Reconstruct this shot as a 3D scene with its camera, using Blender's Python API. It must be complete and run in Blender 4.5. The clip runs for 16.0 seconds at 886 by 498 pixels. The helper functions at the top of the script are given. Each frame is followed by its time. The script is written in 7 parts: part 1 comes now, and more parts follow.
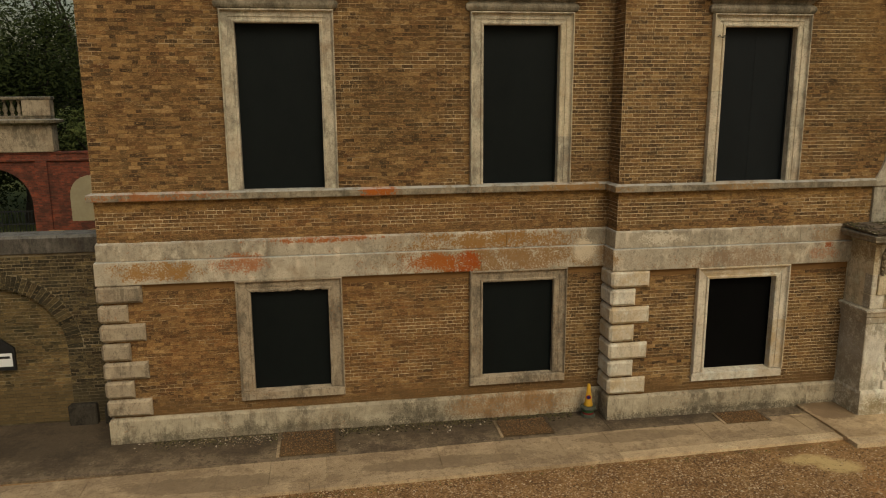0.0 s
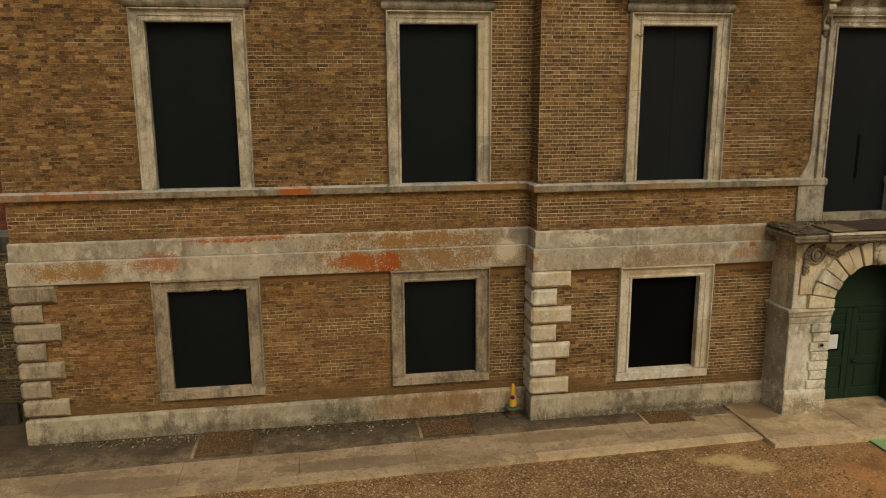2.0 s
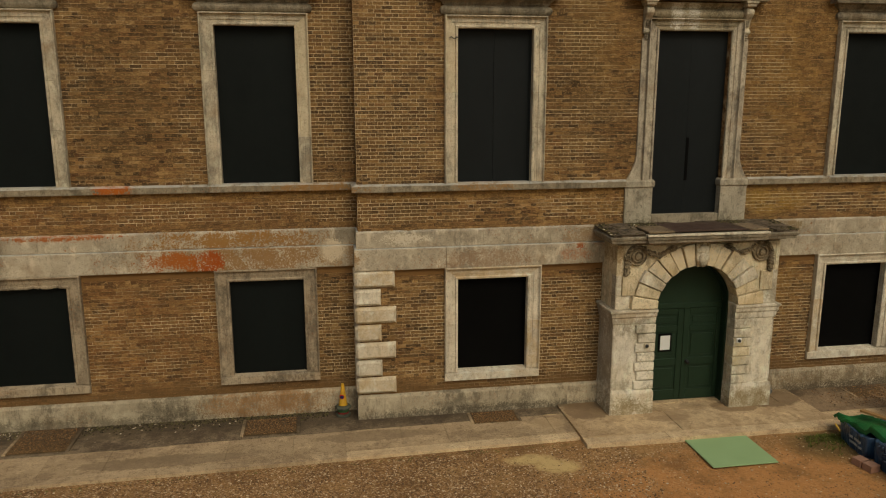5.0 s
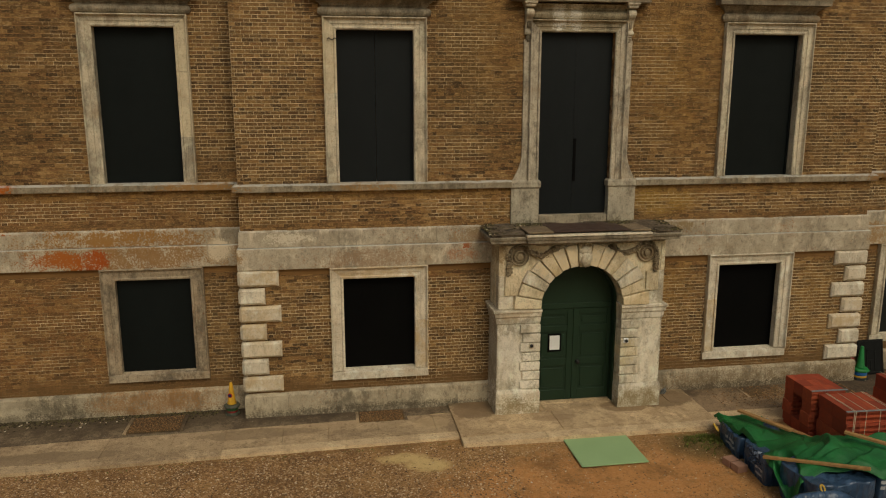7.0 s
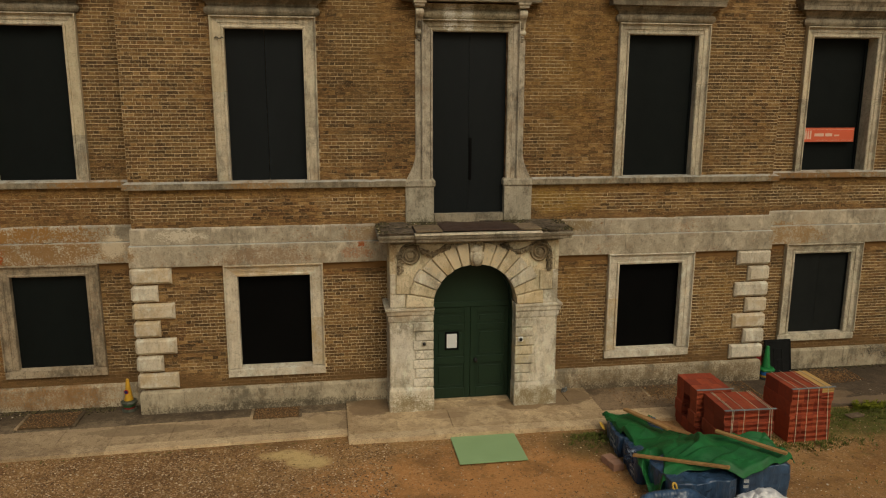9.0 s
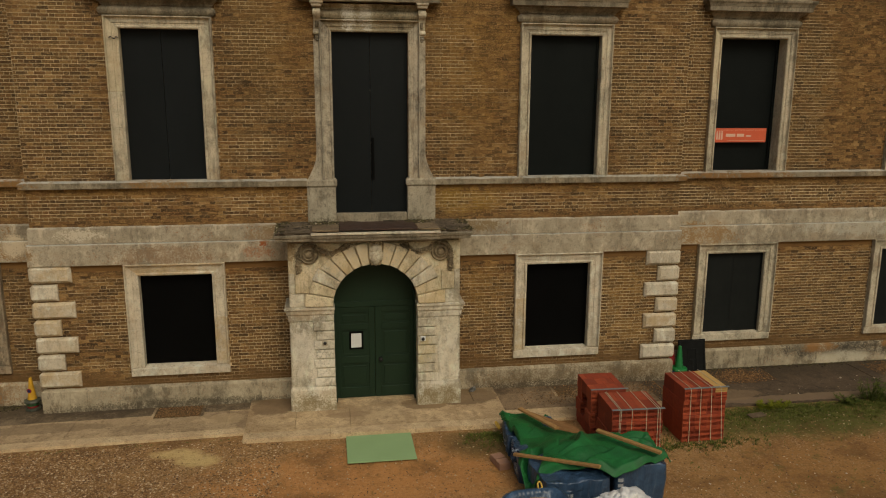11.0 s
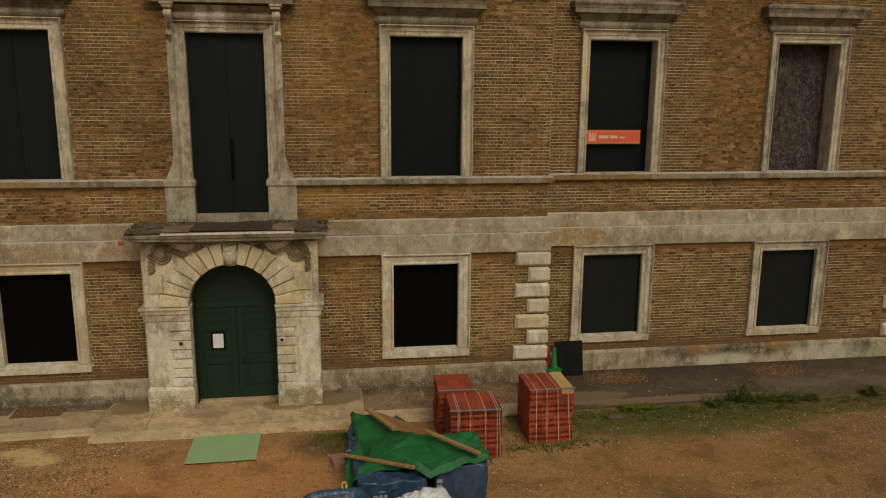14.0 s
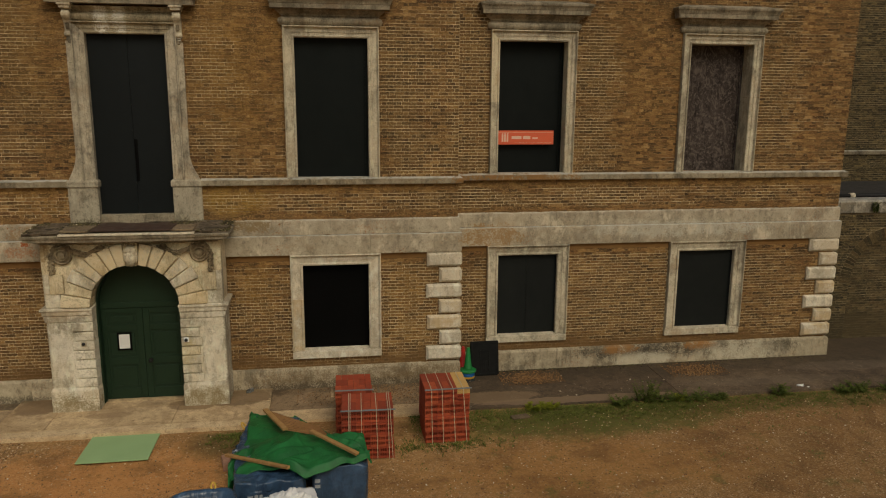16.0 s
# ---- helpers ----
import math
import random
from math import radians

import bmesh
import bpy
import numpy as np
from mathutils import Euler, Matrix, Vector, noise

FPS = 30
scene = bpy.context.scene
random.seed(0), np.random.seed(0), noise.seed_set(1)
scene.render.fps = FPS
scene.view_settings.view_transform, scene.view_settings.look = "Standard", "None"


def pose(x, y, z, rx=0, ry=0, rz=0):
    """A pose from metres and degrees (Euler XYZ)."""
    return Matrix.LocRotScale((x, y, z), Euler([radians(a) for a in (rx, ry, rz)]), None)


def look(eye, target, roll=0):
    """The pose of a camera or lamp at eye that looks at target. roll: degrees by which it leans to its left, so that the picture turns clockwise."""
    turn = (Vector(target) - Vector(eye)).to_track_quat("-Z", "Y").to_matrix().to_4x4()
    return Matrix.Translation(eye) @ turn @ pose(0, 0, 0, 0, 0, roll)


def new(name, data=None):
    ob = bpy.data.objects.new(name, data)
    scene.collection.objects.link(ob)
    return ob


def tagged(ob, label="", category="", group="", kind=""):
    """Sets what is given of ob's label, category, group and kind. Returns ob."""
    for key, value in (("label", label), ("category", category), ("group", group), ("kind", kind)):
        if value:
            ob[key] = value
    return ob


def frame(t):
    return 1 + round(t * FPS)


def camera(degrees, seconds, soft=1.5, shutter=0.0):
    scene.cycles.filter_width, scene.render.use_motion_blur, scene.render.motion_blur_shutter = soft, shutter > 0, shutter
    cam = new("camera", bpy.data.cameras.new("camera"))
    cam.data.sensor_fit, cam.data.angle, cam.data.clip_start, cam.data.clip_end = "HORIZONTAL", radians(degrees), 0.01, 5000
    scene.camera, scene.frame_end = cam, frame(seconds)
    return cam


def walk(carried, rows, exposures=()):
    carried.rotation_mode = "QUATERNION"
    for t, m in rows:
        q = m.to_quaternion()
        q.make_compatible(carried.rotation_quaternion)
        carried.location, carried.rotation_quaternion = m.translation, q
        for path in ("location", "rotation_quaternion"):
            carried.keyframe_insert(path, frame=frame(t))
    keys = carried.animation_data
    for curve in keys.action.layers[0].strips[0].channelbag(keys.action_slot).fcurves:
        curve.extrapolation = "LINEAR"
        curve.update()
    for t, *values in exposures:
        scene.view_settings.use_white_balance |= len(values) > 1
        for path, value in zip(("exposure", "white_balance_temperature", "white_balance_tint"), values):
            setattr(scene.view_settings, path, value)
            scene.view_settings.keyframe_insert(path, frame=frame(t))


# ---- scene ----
from mathutils.bvhtree import BVHTree

cam = camera(61.0, 16.0, soft=1.1)
PATH = [
    (0, (0.269, -0.353, 6.651), (0.575, 1.582, 6.249), -0.3),
    (0.5, (0.613, -0.4, 6.616), (0.919, 1.536, 6.218), -0.3),
    (1, (0.992, -0.447, 6.604), (1.298, 1.489, 6.205), -0.3),
    (1.5, (1.391, -0.486, 6.644), (1.699, 1.448, 6.24), -0.3),
    (2, (1.831, -0.544, 6.674), (2.14, 1.39, 6.266), -0.3),
    (2.5, (2.311, -0.601, 6.73), (2.625, 1.331, 6.316), -0.2),
    (3, (2.914, -0.698, 6.682), (3.223, 1.236, 6.276), -0.3),
    (3.5, (3.474, -0.792, 6.684), (3.787, 1.141, 6.275), -0.2),
    (4, (4.087, -0.905, 6.682), (4.399, 1.027, 6.273), -0.2),
    (4.5, (4.701, -1.054, 6.667), (5.014, 0.879, 6.261), -0.1),
    (7, (7.722, -1.664, 6.674), (8.024, 0.271, 6.27), 0.0),
    (7.5, (8.257, -1.771, 6.666), (8.56, 0.165, 6.262), 0.1),
    (8, (8.806, -1.872, 6.692), (9.108, 0.063, 6.286), 0.1),
    (8.5, (9.388, -1.987, 6.682), (9.687, -0.052, 6.276), 0.1),
    (9, (9.944, -2.088, 6.685), (10.241, -0.152, 6.278), 0.2),
    (11.5, (12.495, -2.523, 6.685), (12.792, -0.587, 6.28), 0.3),
    (12, (13.01, -2.606, 6.656), (13.305, -0.669, 6.257), 0.3),
    (12.5, (13.513, -2.672, 6.663), (13.808, -0.735, 6.264), 0.3),
    (13, (13.987, -2.739, 6.675), (14.285, -0.802, 6.275), 0.4),
    (13.5, (14.501, -2.825, 6.675), (14.796, -0.888, 6.275), 0.4),
    (14, (14.986, -2.907, 6.667), (15.281, -0.969, 6.268), 0.4),
    (14.5, (15.468, -2.987, 6.678), (15.765, -1.05, 6.279), 0.4),
    (15, (15.968, -3.068, 6.704), (16.266, -1.132, 6.302), 0.4),
    (15.5, (16.449, -3.15, 6.705), (16.748, -1.214, 6.304), 0.4),
    (16, (16.963, -3.243, 6.708), (17.264, -1.307, 6.308), 0.4),
]
walk(cam, [(t, look(eye, target, roll)) for t, eye, target, roll in PATH], [(0.0, -0.27, 6800, 5), (16.0, -0.42, 6700, 5)])

# ---------------------------------------------------------------- light
world = bpy.data.worlds.new("overcast_sky")
scene.world = world
world.use_nodes = True
wn, wl = world.node_tree.nodes, world.node_tree.links
sky = wn.new("ShaderNodeTexSky")
sky.sky_type, sky.sun_disc = "NISHITA", False
sky.sun_elevation, sky.sun_rotation = radians(46), radians(166)
sky.air_density, sky.dust_density, sky.ozone_density = 1.6, 5.0, 0.6
wl.new(sky.outputs[0], wn["Background"].inputs[0])
wn["Background"].inputs[1].default_value = 0.09

sun_data = bpy.data.lights.new("sun", "SUN")
sun_data.energy, sun_data.angle, sun_data.color = 1.15, radians(28), (1.0, 0.93, 0.82)
sun = new("sun", sun_data)
sun.matrix_world = pose(0, -20, 30, 44, 0, 14)


# ---------------------------------------------------------------- material kit
class Nodes:
    def __init__(self, name):
        self.m = bpy.data.materials.new(name)
        self.m.use_nodes = True
        self.t = self.m.node_tree
        self.b = self.t.nodes["Principled BSDF"]
        self.pos = self.add("ShaderNodeNewGeometry")

    def add(self, kind, operation="", clamp=False, data_type="", blend_type="", feature=""):
        n = self.t.nodes.new(kind)
        if operation:
            n.operation = operation
        if clamp:
            n.clamp = True
        if data_type:
            n.data_type = data_type
        if blend_type:
            n.blend_type = blend_type
        if feature:
            n.feature = feature
        return n

    def link(self, a, b):
        self.t.links.new(a, b)

    def put(self, socket, v):
        if isinstance(v, (int, float)):
            socket.default_value = v
        elif isinstance(v, tuple):
            socket.default_value = (*v, 1.0) if len(v) == 3 and socket.type == "RGBA" else v
        else:
            self.link(v, socket)

    def where(self, stretch=(1, 1, 1)):
        n = self.add("ShaderNodeVectorMath", operation="MULTIPLY")
        self.link(self.pos.outputs["Position"], n.inputs[0])
        n.inputs[1].default_value = stretch
        return n.outputs[0]

    def noise(self, scale, detail=4.0, rough=0.6, stretch=(1, 1, 1)):
        n = self.add("ShaderNodeTexNoise")
        self.link(self.where(stretch), n.inputs["Vector"])
        n.inputs["Scale"].default_value, n.inputs["Detail"].default_value, n.inputs["Roughness"].default_value = scale, detail, rough
        return n.outputs[0]

    def cells(self, scale, feature="F1", out="Distance", stretch=(1, 1, 1)):
        n = self.add("ShaderNodeTexVoronoi", feature=feature)
        self.link(self.where(stretch), n.inputs["Vector"])
        n.inputs["Scale"].default_value = scale
        return n.outputs[out]

    def step(self, v, lo, hi, a=0.0, b=1.0):
        n = self.add("ShaderNodeMapRange", clamp=True)
        self.put(n.inputs[0], v)
        for k, x in zip((1, 2, 3, 4), (lo, hi, a, b)):
            n.inputs[k].default_value = x
        return n.outputs[0]

    def math(self, op, a, b=0.0):
        n = self.add("ShaderNodeMath", operation=op)
        self.put(n.inputs[0], a), self.put(n.inputs[1], b)
        return n.outputs[0]

    def mix(self, f, a, b, kind="MIX"):
        n = self.add("ShaderNodeMix", data_type="RGBA", blend_type=kind)
        self.put(n.inputs[0], f), self.put(n.inputs[6], a), self.put(n.inputs[7], b)
        return n.outputs[2]

    def ramp(self, v, *stops):
        n = self.add("ShaderNodeValToRGB")
        self.put(n.inputs[0], v)
        e = n.color_ramp.elements
        while len(e) < len(stops):
            e.new(0.5)
        for s, (p, c) in zip(e, stops):
            s.position, s.color = p, (*c, 1.0)
        return n.outputs[0]

    def axis(self, which):
        n = self.add("ShaderNodeSeparateXYZ")
        self.link(self.pos.outputs["Position"], n.inputs[0])
        return n.outputs["XYZ".index(which)]

    def spot(self, x, z, rx, rz):
        """1 in the middle of an oval stain on a wall, 0 outside it."""
        a = self.math("DIVIDE", self.math("SUBTRACT", self.axis("X"), x), rx)
        b = self.math("DIVIDE", self.math("SUBTRACT", self.axis("Z"), z), rz)
        return self.step(self.math("ADD", self.math("MULTIPLY", a, a), self.math("MULTIPLY", b, b)), 1.0, 0.15)

    def chance(self):
        """A number of its own for each loose piece."""
        o = self.add("ShaderNodeObjectInfo")
        return self.math("FRACT", self.math("ADD", self.pos.outputs["Random Per Island"], self.math("MULTIPLY", o.outputs["Random"], 7.31)))

    def done(self, color, rough=0.85, bump=None, depth=0.004, spec=0.3):
        self.put(self.b.inputs["Base Color"], color)
        self.put(self.b.inputs["Roughness"], rough)
        self.b.inputs["Specular IOR Level"].default_value = spec
        if bump is not None:
            n = self.add("ShaderNodeBump")
            n.inputs["Distance"].default_value = depth
            n.inputs["Strength"].default_value = 0.8
            self.put(n.inputs["Height"], bump)
            self.link(n.outputs[0], self.b.inputs["Normal"])
        return self.m


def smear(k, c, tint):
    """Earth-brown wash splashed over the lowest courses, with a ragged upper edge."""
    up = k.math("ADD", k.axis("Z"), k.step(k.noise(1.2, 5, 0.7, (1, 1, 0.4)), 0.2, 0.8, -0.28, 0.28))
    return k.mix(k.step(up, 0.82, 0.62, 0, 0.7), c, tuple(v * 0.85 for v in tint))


# colours of stains and growths
REDDISH, OCHRE, SOOT = (0.32, 0.135, 0.04), (0.35, 0.195, 0.05), (0.065, 0.049, 0.024)
CRUST, DIRT, EARTH, RUST, LIME = (0.05, 0.042, 0.03), (0.086, 0.069, 0.044), (0.168, 0.115, 0.058), (0.3, 0.15, 0.052), (0.55, 0.49, 0.36)
LICHEN_RED, LICHEN, LICHEN_PALE = (0.32, 0.065, 0.01), (0.35, 0.1, 0.016), (0.31, 0.15, 0.035)


def pointed(k):
    """1 where the joints were repointed in pale lime and the bricks stay brown, 0 where the face is rubbed over."""
    v = k.step(k.noise(1.3, 7, 0.8, (0.45, 1, 1.9)), 0.3, 0.7, 0.6, -1.05)
    for x, z, rx, rz, more in ((6.75, 6.8, 1.2, 4.0, 0.8), (20.35, 6.8, 0.75, 4.0, 1.0), (19.1, 6.6, 1.3, 3.4, 0.6), (10.4, 6.6, 1.0, 3.2, 0.5), (14.6, 6.5, 0.8, 3.0, 0.4), (23.3, 6.6, 0.9, 3.2, 0.55), (28.0, 6.6, 0.9, 3.0, 0.45),
                               (0.75, 7.0, 0.4, 3.4, 0.3), (-1.75, 6.9, 0.35, 3.2, 0.4), (5.5, 6.8, 0.6, 3.4, 0.7), (2.8, 6.8, 0.4, 3.0, 0.3), (1.0, 4.35, 6.0, 0.7, 0.3), (8.5, 4.35, 4.0, 0.6, 0.45), (17.0, 4.35, 4.0, 0.6, 0.5), (25.0, 4.35, 6.0, 0.6, 0.55),
                               (10.0, 1.9, 4.0, 2.2, 0.75), (17.3, 1.8, 4.6, 2.2, 0.75), (5.6, 2.0, 0.8, 2.2, 0.7), (24.6, 1.8, 6.0, 2.0, 0.7), (1.6, 2.0, 3.0, 2.0, 0.3), (-2.2, 2.0, 1.8, 1.8, 0.1),
                               (13.0, 4.7, 90.0, 0.13, -1.2), (13.0, 4.0, 90.0, 0.13, -1.0), (13.0, 3.05, 90.0, 0.16, -1.2), (-2.3, 7.0, 2.0, 3.0, -0.25), (25.0, 6.8, 1.6, 2.6, -0.3), (15.4, 7.2, 1.0, 2.4, -0.2)):
        v = k.math("ADD", v, k.math("MULTIPLY", k.spot(x, z, rx, rz), more))
    return k.step(v, -0.15, 0.5)


def brick_material(name, dark, mid, light, pale, algae=0.45, patched=False):
    k = Nodes(name)
    # each brick has a tone of its own; darker and paler ones gather in runs
    runs = k.step(k.noise(1.7, 5, 0.7, (0.5, 1, 1.7)), 0.3, 0.7, 0.27, -0.27)
    r = k.math("ADD", k.chance(), runs)
    half = tuple((u + v) / 2 for u, v in zip(dark, mid))
    c = k.ramp(r, (0.0, tuple(v * 0.85 for v in dark)), (0.14, tuple(v * 1.25 for v in dark)), (0.3, tuple(v * 0.85 for v in mid)), (0.45, mid), (0.7, tuple((u + v) / 2 for u, v in zip(mid, light))), (0.9, light), (1.0, tuple((u + v) / 2 for u, v in zip(light, pale))))
    hue = k.math("FRACT", k.math("MULTIPLY", k.chance(), 9.7))
    c = k.mix(k.step(hue, 0.62, 1.0, 0, 0.45), c, (mid[0] * 1.12, mid[1] * 0.84, mid[2] * 0.8))
    c = k.mix(k.step(hue, 0.3, 0.0, 0, 0.5), c, (mid[0] * 0.82, mid[1] * 0.95, mid[2] * 1.1))
    if patched:
        c = k.mix(k.math("MULTIPLY", pointed(k), 0.5), c, k.mix(0.55, c, half))
    # broad weathering: greener and darker fields, then sooty runs
    c = k.mix(k.step(k.noise(0.3, 5, 0.65, (1, 1, 0.7)), 0.44, 0.64, 0, algae), c, (dark[0] * 0.95, dark[1] * 1.1, dark[2] * 1.05))
    c = k.mix(k.step(k.noise(4.2, 7, 0.85, (0.5, 1, 1.5)), 0.53, 0.63, 0, 0.4), c, tuple(v * 0.7 for v in dark))
    if patched:
        # rubbed red-orange fields low on the left wing, sooty runs beside the tall windows
        edge = k.step(k.noise(3.2, 6, 0.75), 0.35, 0.62)
        for x, z, rx, rz, tint, most in ((1.8, 1.9, 2.6, 1.9, REDDISH, 0.45), (-2.2, 2.0, 1.6, 1.6, REDDISH, 0.45), (1.0, 4.35, 6.0, 0.6, REDDISH, 0.35), (24.6, 7.2, 1.6, 2.2, OCHRE, 0.25), (13.0, 4.68, 90.0, 0.16, OCHRE, 0.5), (13.0, 4.02, 90.0, 0.12, (0.2, 0.115, 0.05), 0.6), (15.3, 7.4, 1.5, 2.4, OCHRE, 0.55), (11.0, 8.0, 0.9, 2.0, OCHRE, 0.4), (14.9, 4.4, 0.9, 0.4, (0.36, 0.23, 0.03), 0.6), (10.9, 6.0, 1.2, 1.0, SOOT, 0.4),
                                         (27.9, 7.6, 0.7, 2.2, SOOT, 0.7), (23.2, 7.0, 0.6, 2.4, SOOT, 0.55), (18.6, 6.8, 0.6, 2.2, SOOT, 0.5), (10.6, 7.6, 0.9, 1.6, SOOT, 0.35), (1.6, 6.2, 1.0, 1.2, SOOT, 0.5), (21.5, 4.4, 4.0, 0.5, SOOT, 0.4), (15.1, 4.4, 1.0, 0.35, OCHRE, 0.6), (11.0, 4.35, 0.8, 0.3, OCHRE, 0.5), (18.8, 1.9, 0.7, 1.4, OCHRE, 0.45), (15.4, 2.4, 0.5, 1.0, OCHRE, 0.5)):
            c = k.mix(k.math("MULTIPLY", k.math("MULTIPLY", k.spot(x, z, rx, rz), edge), most), c, tint)
    # burnt cores, worn arrises and crumbs inside each face
    c = k.mix(k.step(k.noise(9, 7, 0.9, (0.6, 1, 1.6)), 0.52, 0.6, 0, 0.55), c, tuple(v * 0.6 for v in mid))
    c = k.mix(k.step(k.noise(23, 5, 0.85, (0.7, 1, 1.4)), 0.53, 0.62, 0, 0.5), c, tuple(v * 0.55 for v in mid))
    c = k.mix(k.step(k.noise(15, 6, 0.9, (0.6, 1, 1.6)), 0.54, 0.61, 0, 0.55), c, tuple(v * 1.1 for v in pale))
    grit = k.noise(52, 3, 0.7, (0.8, 1, 1.25))
    c = k.mix(k.step(grit, 0.48, 0.36, 0, 0.55), c, tuple(v * 0.45 for v in mid))
    c = k.mix(k.step(grit, 0.57, 0.68, 0, 0.45), c, tuple(v * 0.95 for v in pale))
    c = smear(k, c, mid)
    return k.done(c, 0.92, k.noise(70, 4, 0.75), 0.008, 0.15)


def mortar_material(name, a, b, patched=False):
    k = Nodes(name)
    f = pointed(k) if patched else k.step(k.noise(1.3, 6, 0.75, (0.45, 1, 1.9)), 0.56, 0.41)
    old = k.mix(k.step(k.noise(4.5, 7, 0.85, (0.5, 1, 2.2)), 0.42, 0.58), tuple(v * 0.5 for v in b), tuple(v * 2.1 for v in b))
    new_ = k.mix(k.step(k.noise(5.5, 6, 0.8, (0.5, 1, 2.0)), 0.38, 0.6), tuple(v * 0.5 for v in a), a)
    c = k.mix(f, old, new_)
    c = k.mix(k.step(k.noise(17, 5, 0.8, (0.7, 1, 1.4)), 0.56, 0.64, 0, 0.5), c, tuple(v * 0.4 for v in b))
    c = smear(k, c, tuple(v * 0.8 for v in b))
    return k.done(c, 0.95, k.noise(120, 3), 0.003, 0.1)


def stone_material(name, a, b, grime, lichen=0.0, stains=(), soot=0.75, ledge=0.0, streak=0.5, rub=0.45, ochre=0.0, mottle=1.0, flake=0.0, crisp=True):
    k = Nodes(name)
    c = k.mix(k.step(k.noise(1.7, 5, 0.65), 0.38, 0.62), a, b)
    c = k.mix(k.step(k.chance(), 0.55, 1.0, 0, 0.45), c, tuple(v * 1.3 for v in a))
    c = k.mix(k.step(k.noise(2.1, 7, 0.75, (1, 1, 0.55)), 0.49, 0.59, 0, soot), c, grime)
    c = k.mix(k.step(k.noise(9, 5, 0.75, (1, 1, 0.12)), 0.53, 0.66, 0, streak), c, tuple(v * 0.7 for v in grime))
    c = k.mix(k.step(k.noise(10, 6, 0.8), 0.51, 0.65, 0, 0.5 * mottle), c, tuple(v * 0.85 for v in grime))
    c = k.mix(k.step(k.noise(6.2, 6, 0.75), 0.52, 0.65, 0, 0.3), c, tuple(min(0.74, v * 1.4) for v in a))
    c = k.mix(k.step(k.noise(40, 4, 0.75), 0.54, 0.64, 0, 0.35 * mottle), c, tuple(v * 0.7 for v in grime))
    c = k.mix(k.step(k.noise(95, 3, 0.7), 0.52, 0.66, 0, 0.15), c, tuple(min(0.75, v * 1.5) for v in a))
    # rubbed and lime-washed white patches, and warm brown ones
    c = k.mix(k.step(k.noise(4.3, 6, 0.7, (1, 1, 0.6)), 0.54, 0.66, 0, rub), c, tuple(min(0.76, v * 1.45) for v in a))
    c = k.mix(k.step(k.noise(1.1, 6, 0.7, (1, 1, 1.4)), 0.54, 0.7, 0, 0.5), c, (a[0] * 0.62, a[1] * 0.48, a[2] * 0.36))
    if ochre:
        some = k.math("MULTIPLY", k.step(k.math("FRACT", k.math("MULTIPLY", k.chance(), 5.37)), 0.5, 0.75, 0, ochre), k.step(k.noise(3.1, 5, 0.7), 0.4, 0.6))
        c = k.mix(some, c, (0.46, 0.3, 0.12))
    fine = k.math("ADD", k.math("MULTIPLY", k.noise(30, 4, 0.7), 0.55), k.math("MULTIPLY", k.noise(4.5, 5, 0.7), 0.45))
    if flake:
        # limewash that has flaked away in patches, with a little dirt along the broken rims
        skin = k.noise(2.6, 9, 0.68, (1, 1, 0.8))
        c = k.mix(k.step(skin, 0.53, 0.57, 0, flake), c, (0.78, 0.72, 0.6))
        rim = k.math("MULTIPLY", k.step(skin, 0.51, 0.535), k.step(skin, 0.55, 0.538))
        c = k.mix(k.math("MULTIPLY", rim, flake * 0.3), c, tuple(v * 0.8 for v in grime))
    if lichen:
        c = k.mix(k.math("MULTIPLY", k.step(k.noise(0.9, 3), 0.52, 0.64), k.step(k.noise(26, 4, 0.7), 0.57, 0.64, 0, lichen)), c, (0.3, 0.1, 0.018))
    for x, z, rx, rz, tint, most in stains:
        here = k.spot(x, z, rx, rz)
        need = k.math("ADD", fine, k.math("MULTIPLY", here, 0.2))
        c = k.mix(k.math("MULTIPLY", k.step(need, *((0.63, 0.7) if crisp else (0.6, 0.73)), 0, most), k.step(here, 0.0, 0.3)), c, tint)
    # upward faces paler: lichen and the light ledges catch, both put in colour
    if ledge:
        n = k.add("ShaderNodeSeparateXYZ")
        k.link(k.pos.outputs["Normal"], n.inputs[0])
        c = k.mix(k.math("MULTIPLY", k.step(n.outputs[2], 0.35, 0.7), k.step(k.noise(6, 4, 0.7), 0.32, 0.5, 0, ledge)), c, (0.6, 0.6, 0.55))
    h = k.math("ADD", k.noise(40, 5, 0.75), k.math("MULTIPLY", k.noise(9, 5, 0.65), 1.6))
    return k.done(c, 0.92, h, 0.012, 0.15)


def plain_material(name, a, b, scale=6.0, rough=0.6, fine=60.0, depth=0.001, spec=0.35, stretch=(1, 1, 1), metal=0.0):
    k = Nodes(name)
    c = k.mix(k.step(k.noise(scale, 5, 0.65, stretch), 0.3, 0.7), a, b)
    c = k.mix(k.math("MULTIPLY", k.chance(), 0.3), c, tuple(v * 0.75 for v in a))
    k.b.inputs["Metallic"].default_value = metal
    return k.done(c, k.step(k.noise(scale * 2, 3, 0.6), 0.3, 0.7, rough * 0.85, min(1, rough * 1.15)), k.noise(fine, 3, 0.6, stretch), depth, spec)


